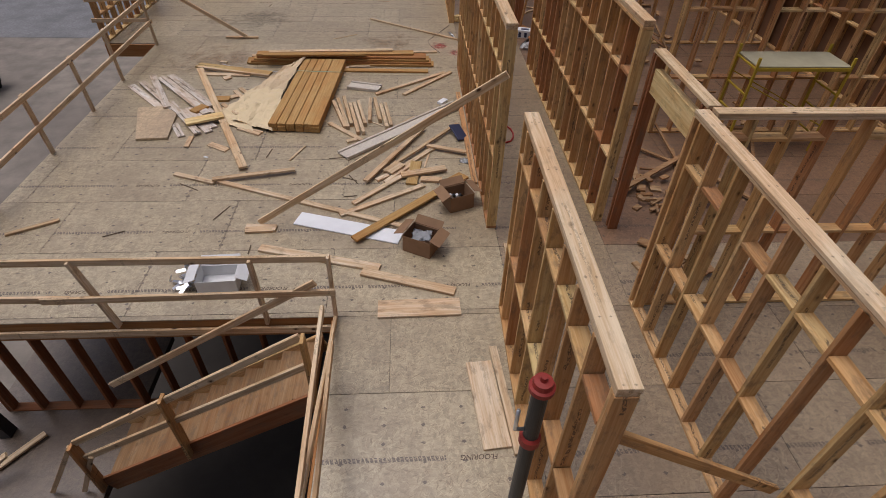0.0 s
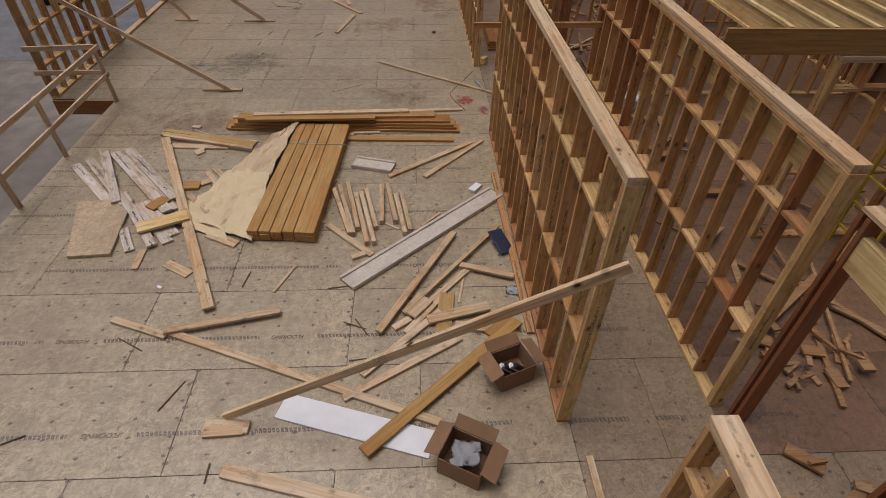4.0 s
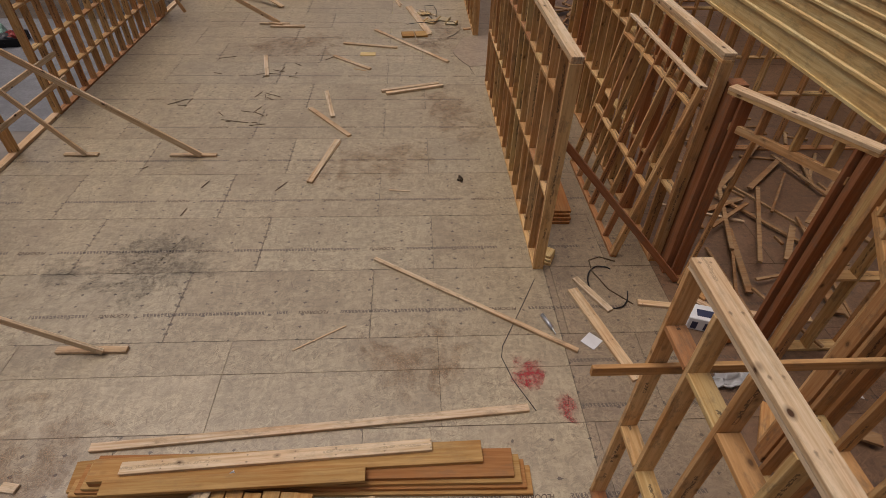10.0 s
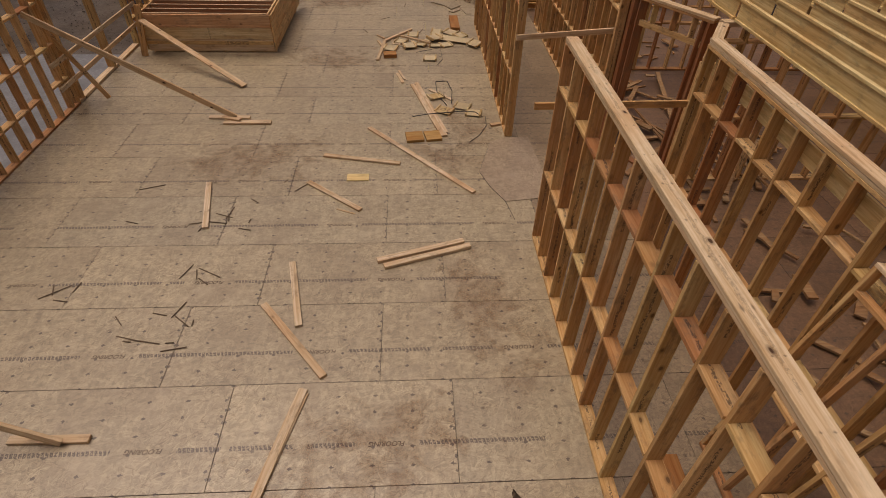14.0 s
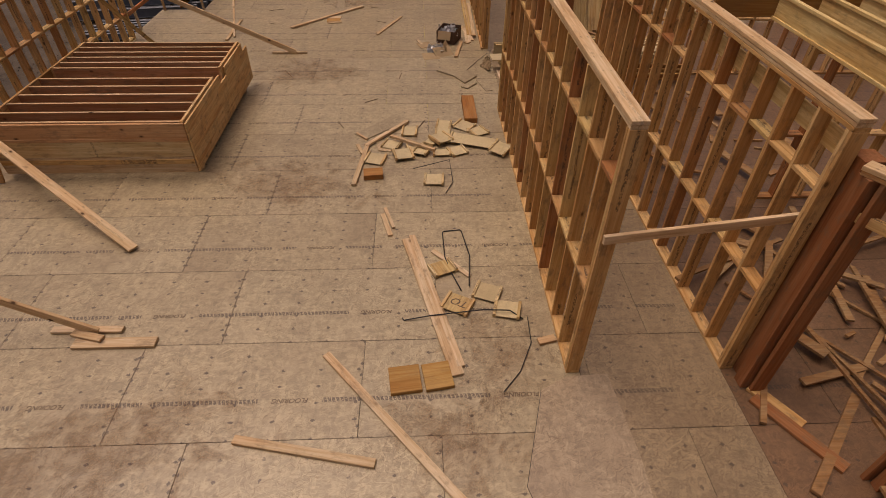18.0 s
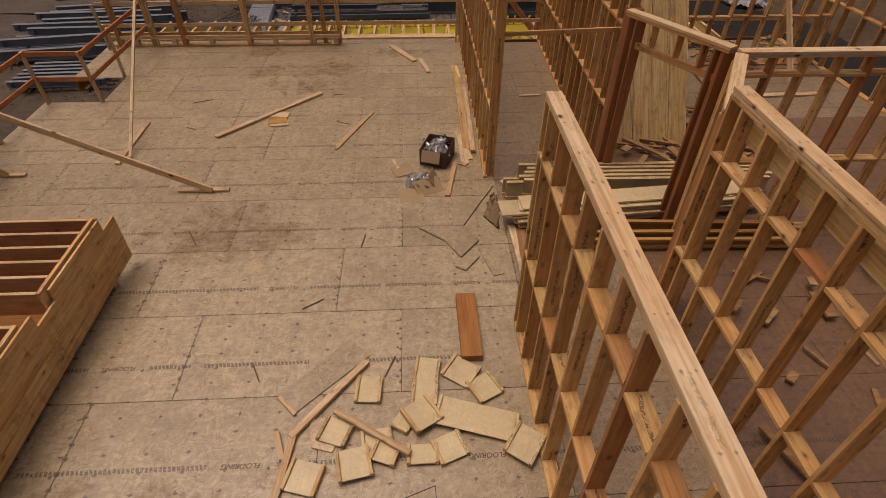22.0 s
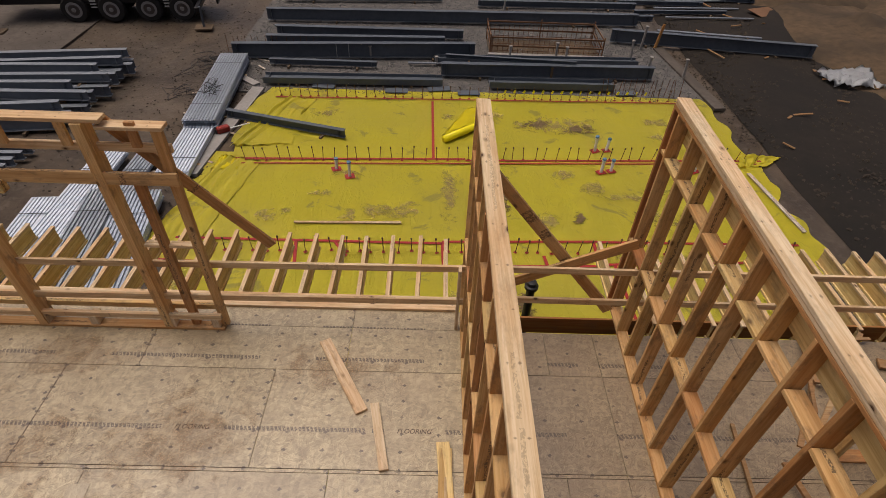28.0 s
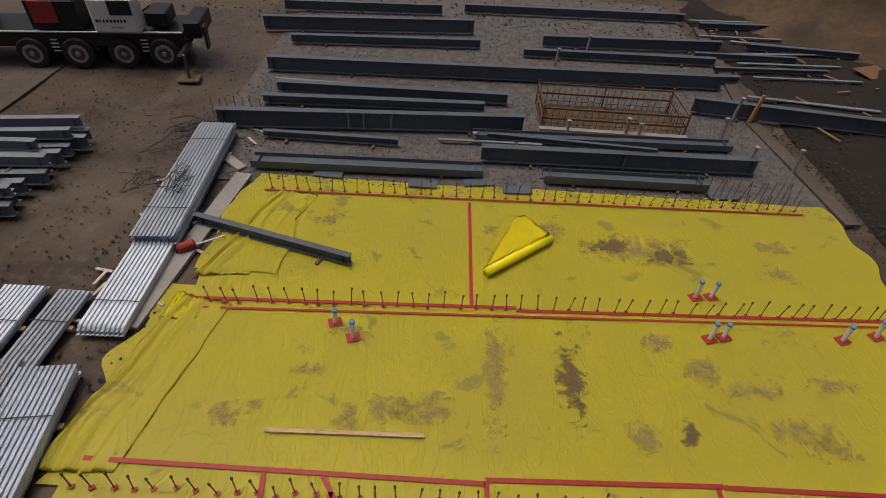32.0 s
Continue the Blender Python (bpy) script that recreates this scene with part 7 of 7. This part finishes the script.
        fs += [(o + a, o + b, o + c) for a, b, c in ((0, 2, 4), (2, 1, 4), (1, 3, 4), (3, 0, 4), (2, 0, 5), (1, 2, 5), (3, 1, 5), (0, 3, 5))]
    me = bpy.data.meshes.new(name)
    me.from_pydata(vs, [], fs)
    me.materials.append(material)
    tagged(link(name, me), label, "gravel", "", "stuff")


stones("gravel", -8.8, 43.7, 13.0, 52.0, 9000, 0.02, 0.06, M_STONE, "loose crushed grey stones", 2)
stones("gravel", -8.8, 52.0, 13.2, 62.0, 4000, 0.03, 0.07, M_STONE, "loose crushed grey stones", 3)
stones("rubble", -9.8, 30.0, -7.2, 48.5, 900, 0.015, 0.06, M_CLOD, "clods and stones along the membrane's edge", 4)
stones("rubble", 13.4, 40.0, 15.0, 50.0, 400, 0.02, 0.07, M_CLOD, "clods and stones along the membrane's edge", 5)
stones("rubble", -22.0, 28.0, -9.0, 60.0, 3200, 0.015, 0.055, M_CLOD, "scattered clods on the dirt", 6)


def steel_beam(a, b, d, w=0.3, roll=0.0, z=0.12, stiff=0, group="steel beams", steel=M_STEEL):
    """A primed wide-flange beam lying on bearers: web, two flanges, end plates, stiffeners."""
    l = round((Vector(b) - Vector(a)).length, 2)
    s = empty("steel_beam", "grey primed steel beam lying on timber bearers" if roll == 0 else "grey primed steel beam lying on its side", "steel beam", span((*a, YZ + z), (*b, YZ + z)), group)
    q = Matrix.Rotation(radians(roll), 4, "X")
    up = d / 2 if roll == 0 else w / 2
    o = Matrix.Translation((0, 0, up)) @ q
    link("web", block(l, 0.014, d - 0.04, steel), s, o)
    for k in (-1, 1):
        link("flange", block(l, w, 0.02, steel), s, o @ pose(0, 0, k * (d / 2 - 0.01)))
        for e in (-1, 1):
            link("stiffener", block(0.014, w / 2 - 0.01, d - 0.045, steel), s, o @ pose(e * (l / 2 - 0.25), k * w / 4, 0))
    for i in range(stiff):
        link("stiffener", block(0.02, 0.06, d, M_CREAM), s, o @ pose(-l / 2 + l * (0.42 + 0.05 * i), -0.08, 0))
    for e in (-1, 1):
        link("bearer", block(0.7, 0.1, z * 0.9, M_DARKWOOD), s, pose(e * l * 0.32, 0, -z * 0.52, 0, 0, 90))


steel_beam((-8.6, 52.3), (12.6, 53.4), 0.62)
steel_beam((-10.2, 57.2), (0.85, 58.6), 0.7)
steel_beam((-8.4, 55.7), (1.2, 56.6), 0.4)
steel_beam((-7.6, 50.2), (2.3, 50.4), 0.45)
steel_beam((-7.9, 49.1), (1.3, 49.6), 0.35)
steel_beam((-9.0, 47.0), (2.8, 48.0), 0.7, 0.3, stiff=2)
steel_beam((-7.1, 46.4), (-2.0, 46.4), 0.25, 0.2)
steel_beam((-6.9, 44.5), (1.15, 44.8), 0.6, 0.28, 90, stiff=3)
steel_beam((0.8, 47.3), (11.0, 47.7), 0.5, 0.25, 90, stiff=3)
steel_beam((1.1, 45.7), (11.3, 46.0), 0.6)
steel_beam((3.3, 44.7), (9.1, 44.8), 0.55, 0.3, 90)
steel_beam((4.5, 57.4), (14.2, 58.2), 0.55)
steel_beam((3.4, 55.9), (13.3, 56.3), 0.35)
steel_beam((-1.2, 52.9), (13.8, 54.3), 0.3)
steel_beam((10.4, 50.8), (21.0, 49.4), 0.65)
steel_beam((0.3, 62.0), (13.6, 62.8), 0.45)
steel_beam((14.2, 61.9), (20.2, 62.4), 0.3)
steel_beam((15.9, 58.9), (21.9, 58.5), 0.3)
steel_beam((1.3, 46.4), (7.5, 46.0), 0.2, 0.14, z=0.66)
steel_beam((-10.0, 60.5), (-1.0, 61.4), 0.5)
steel_beam((13.0, 55.5), (19.0, 56.0), 0.2, 0.2)
steel_beam((12.5, 57.2), (18.0, 57.4), 0.25, 0.2)
steel_beam((-7.6, 41.15), (-2.65, 39.75), 0.32, 0.2, z=0.1, group="steel beam on the membrane")
PILE = random.Random(31)
for k in range(11):
    y, x = 39.8 + 0.56 * k, -12.75 + PILE.uniform(-0.5, 0.35) - 0.05 * abs(k - 5)
    steel_beam((x - 7.0, y - 0.95 + PILE.uniform(-0.2, 0.2)), (x, y), PILE.choice((0.4, 0.5, 0.45)), 0.28, z=0.12, group="pile of steel beams", steel=M_BLUESTEEL)
for k in range(7):
    y, x = 40.3 + 0.85 * k, -12.9 + PILE.uniform(-1.1, 0.2)
    steel_beam((x - 6.5, y - 0.75 + PILE.uniform(-0.5, 0.5)), (x, y), 0.36, 0.26, z=0.64, group="pile of steel beams", steel=M_BLUESTEEL)
for k in range(6):
    y, x = 35.9 + 0.42 * k, -13.7 + PILE.uniform(-0.15, 0.15)
    steel_beam((x - 4.2, y - 0.2), (x, y), 0.3, 0.2, group="pile of steel beams", steel=M_BLUESTEEL)


def decking_stack(a, b, w, layers, label):
    """Corrugated steel decking in a bundle, with straps."""
    l = (Vector(b) - Vector(a)).length
    s = empty("decking_bundle", label, "decking", span((*a, YZ), (*b, YZ)), "bundles of steel decking")
    n = max(4, int(w / 0.11))
    prof = []
    for i in range(n):
        u = -w / 2 + i * w / n
        prof += [(u, 0.0), (u + 0.22 * w / n, 0.0), (u + 0.30 * w / n, 0.038), (u + 0.92 * w / n, 0.038)]
    prof.append((w / 2, 0.0))
    bm = bmesh.new()
    rows = []
    for x in (-l / 2, l / 2):
        rows.append([bm.verts.new((x, v, h)) for v, h in prof])
    for i in range(len(prof) - 1):
        bm.faces.new((rows[0][i], rows[1][i], rows[1][i + 1], rows[0][i + 1]))
    bmesh.ops.solidify(bm, geom=bm.faces[:], thickness=0.006)
    me = shared(bm, "sheet", M_GALV)
    for k in range(layers):
        link("sheet", me, s, pose(RND.uniform(-0.14, 0.14), RND.uniform(-0.015, 0.015), 0.12 + 0.032 * k))
    for e in (-0.3, 0.32):
        link("strap", block(w + 0.06, 0.03, 0.008, M_BLACK), s, pose(e * l, 0, 0.18 + 0.032 * layers, 0, 0, 90))
        link("bearer", block(w + 0.2, 0.12, 0.1, M_SCRAP), s, pose(e * l, 0, 0.05, 0, 0, 90))


GL = "bundle of bright galvanised corrugated decking sheets on the dirt"
decking_stack((-8.7, 46.3), (-8.25, 39.9), 1.25, 15, GL)
decking_stack((-8.35, 41.5), (-8.2, 36.7), 1.15, 6, GL)
decking_stack((-9.5, 37.9), (-9.55, 32.6), 0.85, 4, GL)
decking_stack((-8.65, 35.4), (-7.75, 29.3), 1.25, 10, GL)
decking_stack((-9.9, 35.6), (-9.2, 29.6), 1.05, 7, GL)
decking_stack((-10.75, 37.9), (-10.6, 32.0), 1.05, 6, GL)
decking_stack((-11.6, 35.2), (-11.2, 30.5), 0.9, 5, GL)


def rebar_cage(x0, y0, x1, y1, h):
    c = empty("pit_form", "rusty rebar cage with timber rails round a pit", "rebar cage", pose(0, 0, YZ))
    for x, y in ((x0, y0), (x1, y0), (x0, y1), (x1, y1), ((x0 + x1) / 2, y1)):
        beam("post", (x, y, 0), (x, y, h + 0.15), 0.05, 0.09, M_BROWNRAIL, c)
    for z in (h, h * 0.55):
        for a, b in (((x0, y0), (x1, y0)), ((x0, y1), (x1, y1)), ((x0, y0), (x0, y1)), ((x1, y0), (x1, y1))):
            beam("rail", (*a, z), (*b, z), 0.04, 0.08, M_BROWNRAIL, c)
    for i in range(22):
        x = x0 + (x1 - x0) * (i + 0.5) / 22
        for y in (y0 + 0.1, y1 - 0.1):
            link("rebar", BAR, c, pose(x, y, 0))
    for i in range(8):
        y = y0 + (y1 - y0) * (i + 0.5) / 8
        for x in (x0 + 0.1, x1 - 0.1):
            link("rebar", BAR, c, pose(x, y, 0))
    beam("pit_floor", (x0, (y0 + y1) / 2, 0.01), (x1, (y0 + y1) / 2, 0.01), y1 - y0, 0.03, M_CLAY, c, label="dark muddy pit floor")
    beam("kerb", (x0 - 0.1, y0 - 0.2, 0.1), (x1 + 0.1, y0 - 0.2, 0.1), 0.25, 0.2, M_CONC, c, label="grey concrete kerb")
    for z in (0.25, 0.6):
        for y in (y0 + 0.12, y1 - 0.12):
            beam("tie_bar", (x0, y, z), (x1, y, z), 0.02, 0.02, M_RUST, c)


BAR = shared(disc_stack([(0.012, 0), (0.012, 0.85)], 6), "bar", M_RUST)
rebar_cage(3.6, 48.5, 9.4, 50.8, 0.95)
for x, y, h in ((4.6, 48.1, 0.6), (7.0, 48.3, 0.8), (7.5, 48.2, 0.6), (11.0, 46.2, 1.1), (13.0, 46.4, 0.9), (11.9, 50.0, 1.2), (10.9, 48.3, 1.0), (-2.9, 47.6, 0.7), (-2.4, 47.6, 0.6), (4.9, 54.8, 0.9), (6.8, 57.0, 0.9), (0.9, 47.0, 0.4)):
    p = empty("pipe_stub", "pale pipe stub standing in the gravel", "pipe stub", pose(x, y, YZ, RND.uniform(-6, 6), RND.uniform(-6, 6), 0), "pipe stubs in the gravel")
    part("pipe", disc_stack([(0.06, 0), (0.06, h), (0.09, h + 0.01), (0.09, h + 0.08)], 12), M_CONC, p)
for i in range(30):
    link("rebar", BAR, None, pose(-9.5 + 0.32 * i if i < 14 else 8.5 + 0.24 * (i - 14), 47.8 + 0.02 * i if i < 14 else 44.3, YZ, RND.uniform(-8, 8), RND.uniform(-8, 8), 0))
    tagged(scene.collection.objects[-1], "rusty rebar bar standing in the gravel", "rebar", "standing rebar")
for i in range(26):
    x, y = RND.uniform(-9.5, -7.3), RND.uniform(36.5, 48.5)
    ob = link("lumber", block(round(RND.uniform(0.3, 1.1), 1), 0.09, 0.04, M_GREYWOOD), None, pose(x, y, YZ + 0.03, 0, 0, RND.uniform(0, 180)))
    tagged(ob, "grey scrap board half sunk in the dirt", "board", "scraps in the yard")


def cable_drum_tool(x, y):
    t = empty("petrol_tool", "red hand tool lying at the membrane's edge", "power tool", pose(x, y, YZ + 0.05, 0, 0, 35))
    link("body", block(0.5, 0.25, 0.26, M_RED, 0.05), t, pose(0, 0, 0.16))
    link("shaft", block(0.9, 0.04, 0.04, M_WHITE), t, pose(0.6, 0, 0.12))
    link("grip", block(0.12, 0.1, 0.12, M_BLACK), t, pose(-0.25, 0, 0.12))


cable_drum_tool(-7.4, 39.9)
sheet("tarpaulin", [(20.2, 45.8, YZ + 0.1), (22.6, 45.6, YZ + 0.1), (22.8, 47.6, YZ + 0.3), (20.0, 47.4, YZ + 0.2)], M_PLASTIC, 16, 0.7, 3, 0.01, 8.0, "crumpled whitish tarpaulin over a heap on the dirt", "tarpaulin")
ob = link("plywood_sheet", block(2.2, 1.1, 0.03, M_BROWNRAIL), None, pose(21.8, 56.7, YZ + 0.12, 8, 4, 30))
tagged(ob, "weathered orange plywood sheet lying on the dirt", "plywood")


def spoil(x, y, rx, ry, h, seed, label):
    bm = bmesh.new()
    bmesh.ops.create_grid(bm, x_segments=26, y_segments=26, size=1.0)
    for v in bm.verts:
        r = v.co.length
        f = max(0.0, 1 - r) ** 0.8
        n = 0.5 + 0.7 * noise.noise(Vector((v.co.x * 2.5, v.co.y * 2.5, seed))) + 0.25 * noise.noise(Vector((v.co.x * 8, v.co.y * 8, seed)))
        v.co = Vector((v.co.x * rx, v.co.y * ry, f * h * max(0.1, n) - 0.08))
    for f in bm.faces:
        f.smooth = True
    tagged(part("earth_mound", bm, M_CLAY, None, m=pose(x, y, YZ)), label, "earth heap")


spoil(27, 66, 11, 9, 5.0, 1.0, "mound of brown excavated earth at the edge of the yard")
spoil(30, 50, 9, 14, 3.0, 4.0, "mound of brown excavated earth at the edge of the yard")


# ---- the crane ----
def crane():
    c = empty("mobile_crane", "black and white four-axle mobile crane parked on the dirt", "crane", pose(-15.65, 51.95, YZ, 0, 0, 9))
    def box(name, x, y, z, l, w, h, m, label="", bev=0.04, parent=c, rot=(0, 0, 0)):
        return link(name, block(l, w, h, m, bev), parent, pose(x, y, z, *rot), label)
    box("chassis", -1.6, 0.9, 1.22, 10.2, 2.4, 0.62, M_CRANE)
    box("deck_edge", -1.6, -0.32, 1.56, 10.2, 0.08, 0.06, M_CREAM, "pale deck edge")
    box("cab", -6.0, 0.9, 2.0, 1.8, 2.4, 1.4, M_CRANE)
    cabin = box("upper_cab", 0.95, -0.1, 2.3, 1.9, 0.9, 1.5, M_CREAM, "white crane operator's cab", 0.12)
    link("window", block(0.9, 0.02, 0.6, M_BLACK), cabin, pose(0.35, -0.46, 0.35))
    bm = bmesh.new()
    bars(bm, -0.75, 0.0, 0, 9, 0.11, 0.12, 0.03)
    bars(bm, -0.2, -0.24, 0, 7, 0.05, 0.07, 0.03)
    part("lettering", bm, M_BLACK, cabin, "dark lettering as plain bars", pose(0, -0.456, -0.25, 90, 0, 0))
    box("engine_cover", -1.6, 0.6, 2.2, 2.0, 1.6, 1.2, M_CRANE)
    box("red_panel", -1.9, -0.25, 2.35, 1.0, 0.06, 0.9, M_RED, "dark red panel")
    box("boom", -2.5, 1.5, 3.3, 7.5, 0.8, 0.9, M_CREAM, "white telescopic boom", 0.06)
    box("winch", 2.4, 0.8, 1.95, 0.9, 1.4, 0.6, M_CRANE)
    for i in range(4):
        x = -2.9 + (0, 1.85, 3.75, 5.45)[i]
        for y in (-0.25, 2.05):
            w = part("wheel", disc_stack([(0.30, 0), (0.36, 0.02), (0.62, 0.0), (0.66, 0.06), (0.66, 0.36), (0.6, 0.42), (0.3, 0.42)], 28), M_TYRE, c, "", pose(x, y + 0.2, 0.66, 90, 0, 0))
            part("ring", disc_stack([(0.40, 0.423), (0.40, 0.432), (0.345, 0.434), (0.34, 0.424)], 28), M_RING, w, "pale ring on the tyre")
            part("hub", disc_stack([(0.11, 0.45), (0.1, 0.475), (0.03, 0.48)], 16), M_RING, w)
            part("rim", disc_stack([(0.28, 0.425), (0.26, 0.44), (0.2, 0.40), (0.12, 0.41), (0.10, 0.46), (0.02, 0.462)], 24), M_RIM, w)
    for k, x in enumerate((-0.05, 0.1)):
        for j in range(4):
            box("reflector", x * 0 + (-1.9 if k else 1.8) + 0.9 * 0, -0.335, 0.75 + 0.16 * j, 0.3, 0.01, 0.06, M_CREAM)
    for x in (3.6, -6.6):
        leg = box("outrigger", x, -0.9, 1.0, 0.24, 1.8, 0.26, M_CRANE)
        box("jack", x + 0.15, -1.7, 0.6, 0.12, 0.12, 1.1, M_STEEL, "dark outrigger jack")
        box("pad", x + 0.15, -1.7, 0.06, 0.9, 0.7, 0.1, M_DARKWOOD, "dark timber outrigger pad")
    box("tail", 3.9, 0.9, 1.6, 0.7, 2.2, 0.7, M_CRANE)
    box("ladder", 4.4, 0.0, 1.3, 0.1, 0.5, 1.0, M_BLACK)


crane()

# far bank that closes the yard
def bank():
    bm = bmesh.new()
    prev = None
    for i in range(61):
        x = -90 + 3 * i
        row = []
        for j, (dy, z) in enumerate(((0, -0.2), (3, 1.2), (6, 3.5), (12, 6.0), (30, 8.0))):
            y = 82 + dy + 0.004 * (x ** 2) * -0.3
            n = 0.8 * noise.noise(Vector((x * 0.2, j * 0.9, 2)))
            row.append(bm.verts.new((x, y + n, YZ + z * (0.5 + 0.5 * (x > 5)) + 0.5 * n * (j > 0))))
        if prev:
            for a in range(4):
                bm.faces.new((prev[a], row[a], row[a + 1], prev[a + 1])).smooth = True
        prev = row
    tagged(part("backdrop", bm, M_CLAY, None), "dark earth bank behind the yard", "earth bank", "", "structure")


bank()


# dark wet soil on the far side of the yard
def wet_soil(x0, y0, x1, y1, seed):
    bm = bmesh.new()
    g = []
    for j in range(31):
        row = []
        for i in range(25):
            u, v = i / 24, j / 30
            x, y = x0 + (x1 - x0) * u, y0 + (y1 - y0) * v
            if i == 0:
                x += 0.7 * noise.noise(Vector((y * 0.4, seed, 0)))
            h = 0.14 * noise.noise(Vector((x * 0.7, y * 0.5, seed))) + 0.05 * noise.noise(Vector((x * 2.4, y * 2.1, seed)))
            row.append(bm.verts.new((x, y, YZ + 0.05 + (h if 0 < i else -0.09))))
        g.append(row)
    for a, b in zip(g, g[1:]):
        for i in range(24):
            bm.faces.new((a[i], a[i + 1], b[i + 1], b[i])).smooth = True
    tagged(part("ground", bm, M_WETSOIL, None), "dark wet churned soil beside the membrane", "ground", "", "structure")


slab("hardstanding", -34.0, 46.5, -17.6, 60.0, YZ - 0.2, YZ + 0.02, M_OLDCONC, "worn pale concrete hardstanding under the crane", "paving")
wet_soil(14.2, 26.0, 42.0, 80.0, 3.0)
ob = beam("post", (12.7, 50.1, YZ), (12.9, 50.2, YZ + 1.3), 0.12, 0.12, M_LVL)
tagged(ob, "short orange timber post standing in the gravel", "post")
for i in range(22):
    r = random.Random(300 + i)
    x, y = r.uniform(14.5, 24.0), r.uniform(40.0, 62.0)
    ob = link("lumber", block(round(r.uniform(0.25, 1.3), 1), 0.1, 0.04, M_SCRAPHEAP), None, pose(x, y, YZ + 0.16, r.uniform(-6, 6), r.uniform(-8, 8), r.uniform(0, 180)))
    tagged(ob, "brown scrap board lying on the dark soil", "board", "scraps in the yard")
stones("rubble", 14.6, 34.0, 24.0, 66.0, 4200, 0.02, 0.11, M_CLOD, "scattered clods on the dark soil", 8)
stones("rubble", -16.0, 60.0, 14.0, 80.0, 1500, 0.03, 0.1, M_CLOD, "scattered clods on the far dirt", 9)
# thin plates and angles heaped past the beams
for a, b, w_ in (((13.4, 57.6), (20.0, 58.6), 0.2), ((14.6, 56.6), (20.2, 57.0), 0.18), ((14.8, 54.9), (20.4, 55.2), 0.15), ((15.4, 59.8), (23.0, 59.0), 0.25), ((14.0, 63.0), (21.0, 63.6), 0.2), ((13.6, 52.6), (19.4, 51.9), 0.22), ((13.8, 60.4), (18.6, 60.6), 0.2),
                 ((-1.5, 51.2), (1.9, 51.0), 0.2), ((-8.0, 51.3), (-4.4, 51.2), 0.15), ((-0.5, 46.9), (3.5, 47.0), 0.15)):
    ob = beam("steel_angle", (*a, YZ + 0.16), (*b, YZ + 0.16), w_, 0.05, M_BLUESTEEL)
    tagged(ob, "thin grey steel angle lying in the yard", "steel angle", "steel angles")
for x, y, yaw in ((-0.9, 43.95, 0), (2.35, 43.95, 4), (1.0, 44.25, 10), (-4.2, 44.2, -3), (9.6, 44.4, 6)):
    ob = link("base_plate", block(1.0, 0.42, 0.04, M_STEEL, 0.01), None, pose(x, y, YZ + 0.09, 0, 0, yaw))
    tagged(ob, "grey steel base plate lying at the membrane's edge", "steel plate", "steel plates")
# tangles of tie wire on the dirt
for i in range(9):
    r = random.Random(i)
    cx, cy = -10.6 + 1.2 * r.random(), 42.6 + 4.6 * r.random()
    loop("wire", [(cx + 0.9 * r.random() * math.cos(k * 0.9), cy + 0.9 * r.random() * math.sin(k * 0.9), YZ + 0.03 + 0.2 * r.random()) for k in range(14)], 0.012, M_BLACK, "tangled black tie wire on the dirt", "wire")
for i in range(4):
    r = random.Random(40 + i)
    loop("wire", [(-8.45 + 0.5 * r.uniform(-1, 1), 42.4 + 0.9 * r.uniform(-1, 1), YZ + 0.7 + 0.15 * r.random()) for k in range(9)], 0.01, M_BLACK, "loose black strap on a decking bundle", "strap")
# yellow flags tied on the edge dowels
for i in range(16):
    x = 3.9 + 0.42 * i
    ob = link("flag", block(0.10, 0.02, 0.14, M_YMEM2), None, pose(x, 43.33 + 0.014 * i, YZ + 0.5, 0, 20, RND.uniform(0, 60)))
    tagged(ob, "scrap of yellow plastic tied on a rebar dowel", "flag", "yellow flags")
# folded flaps along the membrane's ragged edge
FLAP = "folded flap of yellow plastic membrane at the sheet's edge"
for i, c in enumerate(([(-7.85, 33.3), (-6.3, 33.4), (-5.5, 38.0), (-6.9, 38.2)], [(-7.1, 37.3), (-6.2, 37.4), (-6.3, 38.1), (-7.0, 38.3)],
                       [(-6.9, 38.9), (-5.4, 39.1), (-4.3, 43.0), (-5.6, 43.1)], [(12.4, 38.4), (13.6, 38.6), (14.5, 39.3), (12.9, 39.4)])):
    sheet("membrane_flap", [(x, y, YZ + (0.035 if q in (1, 2) else 0.06)) for q, (x, y) in enumerate(c)], M_YMEM2 if i == 1 else M_YMEM, 44 if i != 1 else 16, 0.11, 2.2, 0.006, 30.0 + i, FLAP, "membrane", False, 3.4)
# the standpipe past the corridor's end and rebar clusters under it
p = empty("standpipe", "tall black standpipe with a red iron cap past the corridor's end", "pipe", pose(2.5, 27.75, YZ))
part("pipe", disc_stack([(0.075, 0), (0.075, 4.3)]), M_BLACK, p)
part("cap", disc_stack([(0.078, 4.25), (0.12, 4.26), (0.12, 4.32), (0.09, 4.34), (0.08, 4.4), (0.03, 4.41)]), M_BLACK, p, "iron cap")
part("flange", disc_stack([(0.078, 0.3), (0.13, 0.31), (0.13, 0.36), (0.078, 0.37)]), M_RED, p, "red flange")
for cx in (1.75, 2.9):
    for i in range(6):
        ob = link("rebar", BAR, None, pose(cx + 0.07 * i, 27.0 + 0.05 * (i % 3), YZ + 0.02, RND.uniform(-12, 12), RND.uniform(-12, 12), 0))
        tagged(ob, "rusty rebar bar standing under the deck's edge", "rebar", "standing rebar")
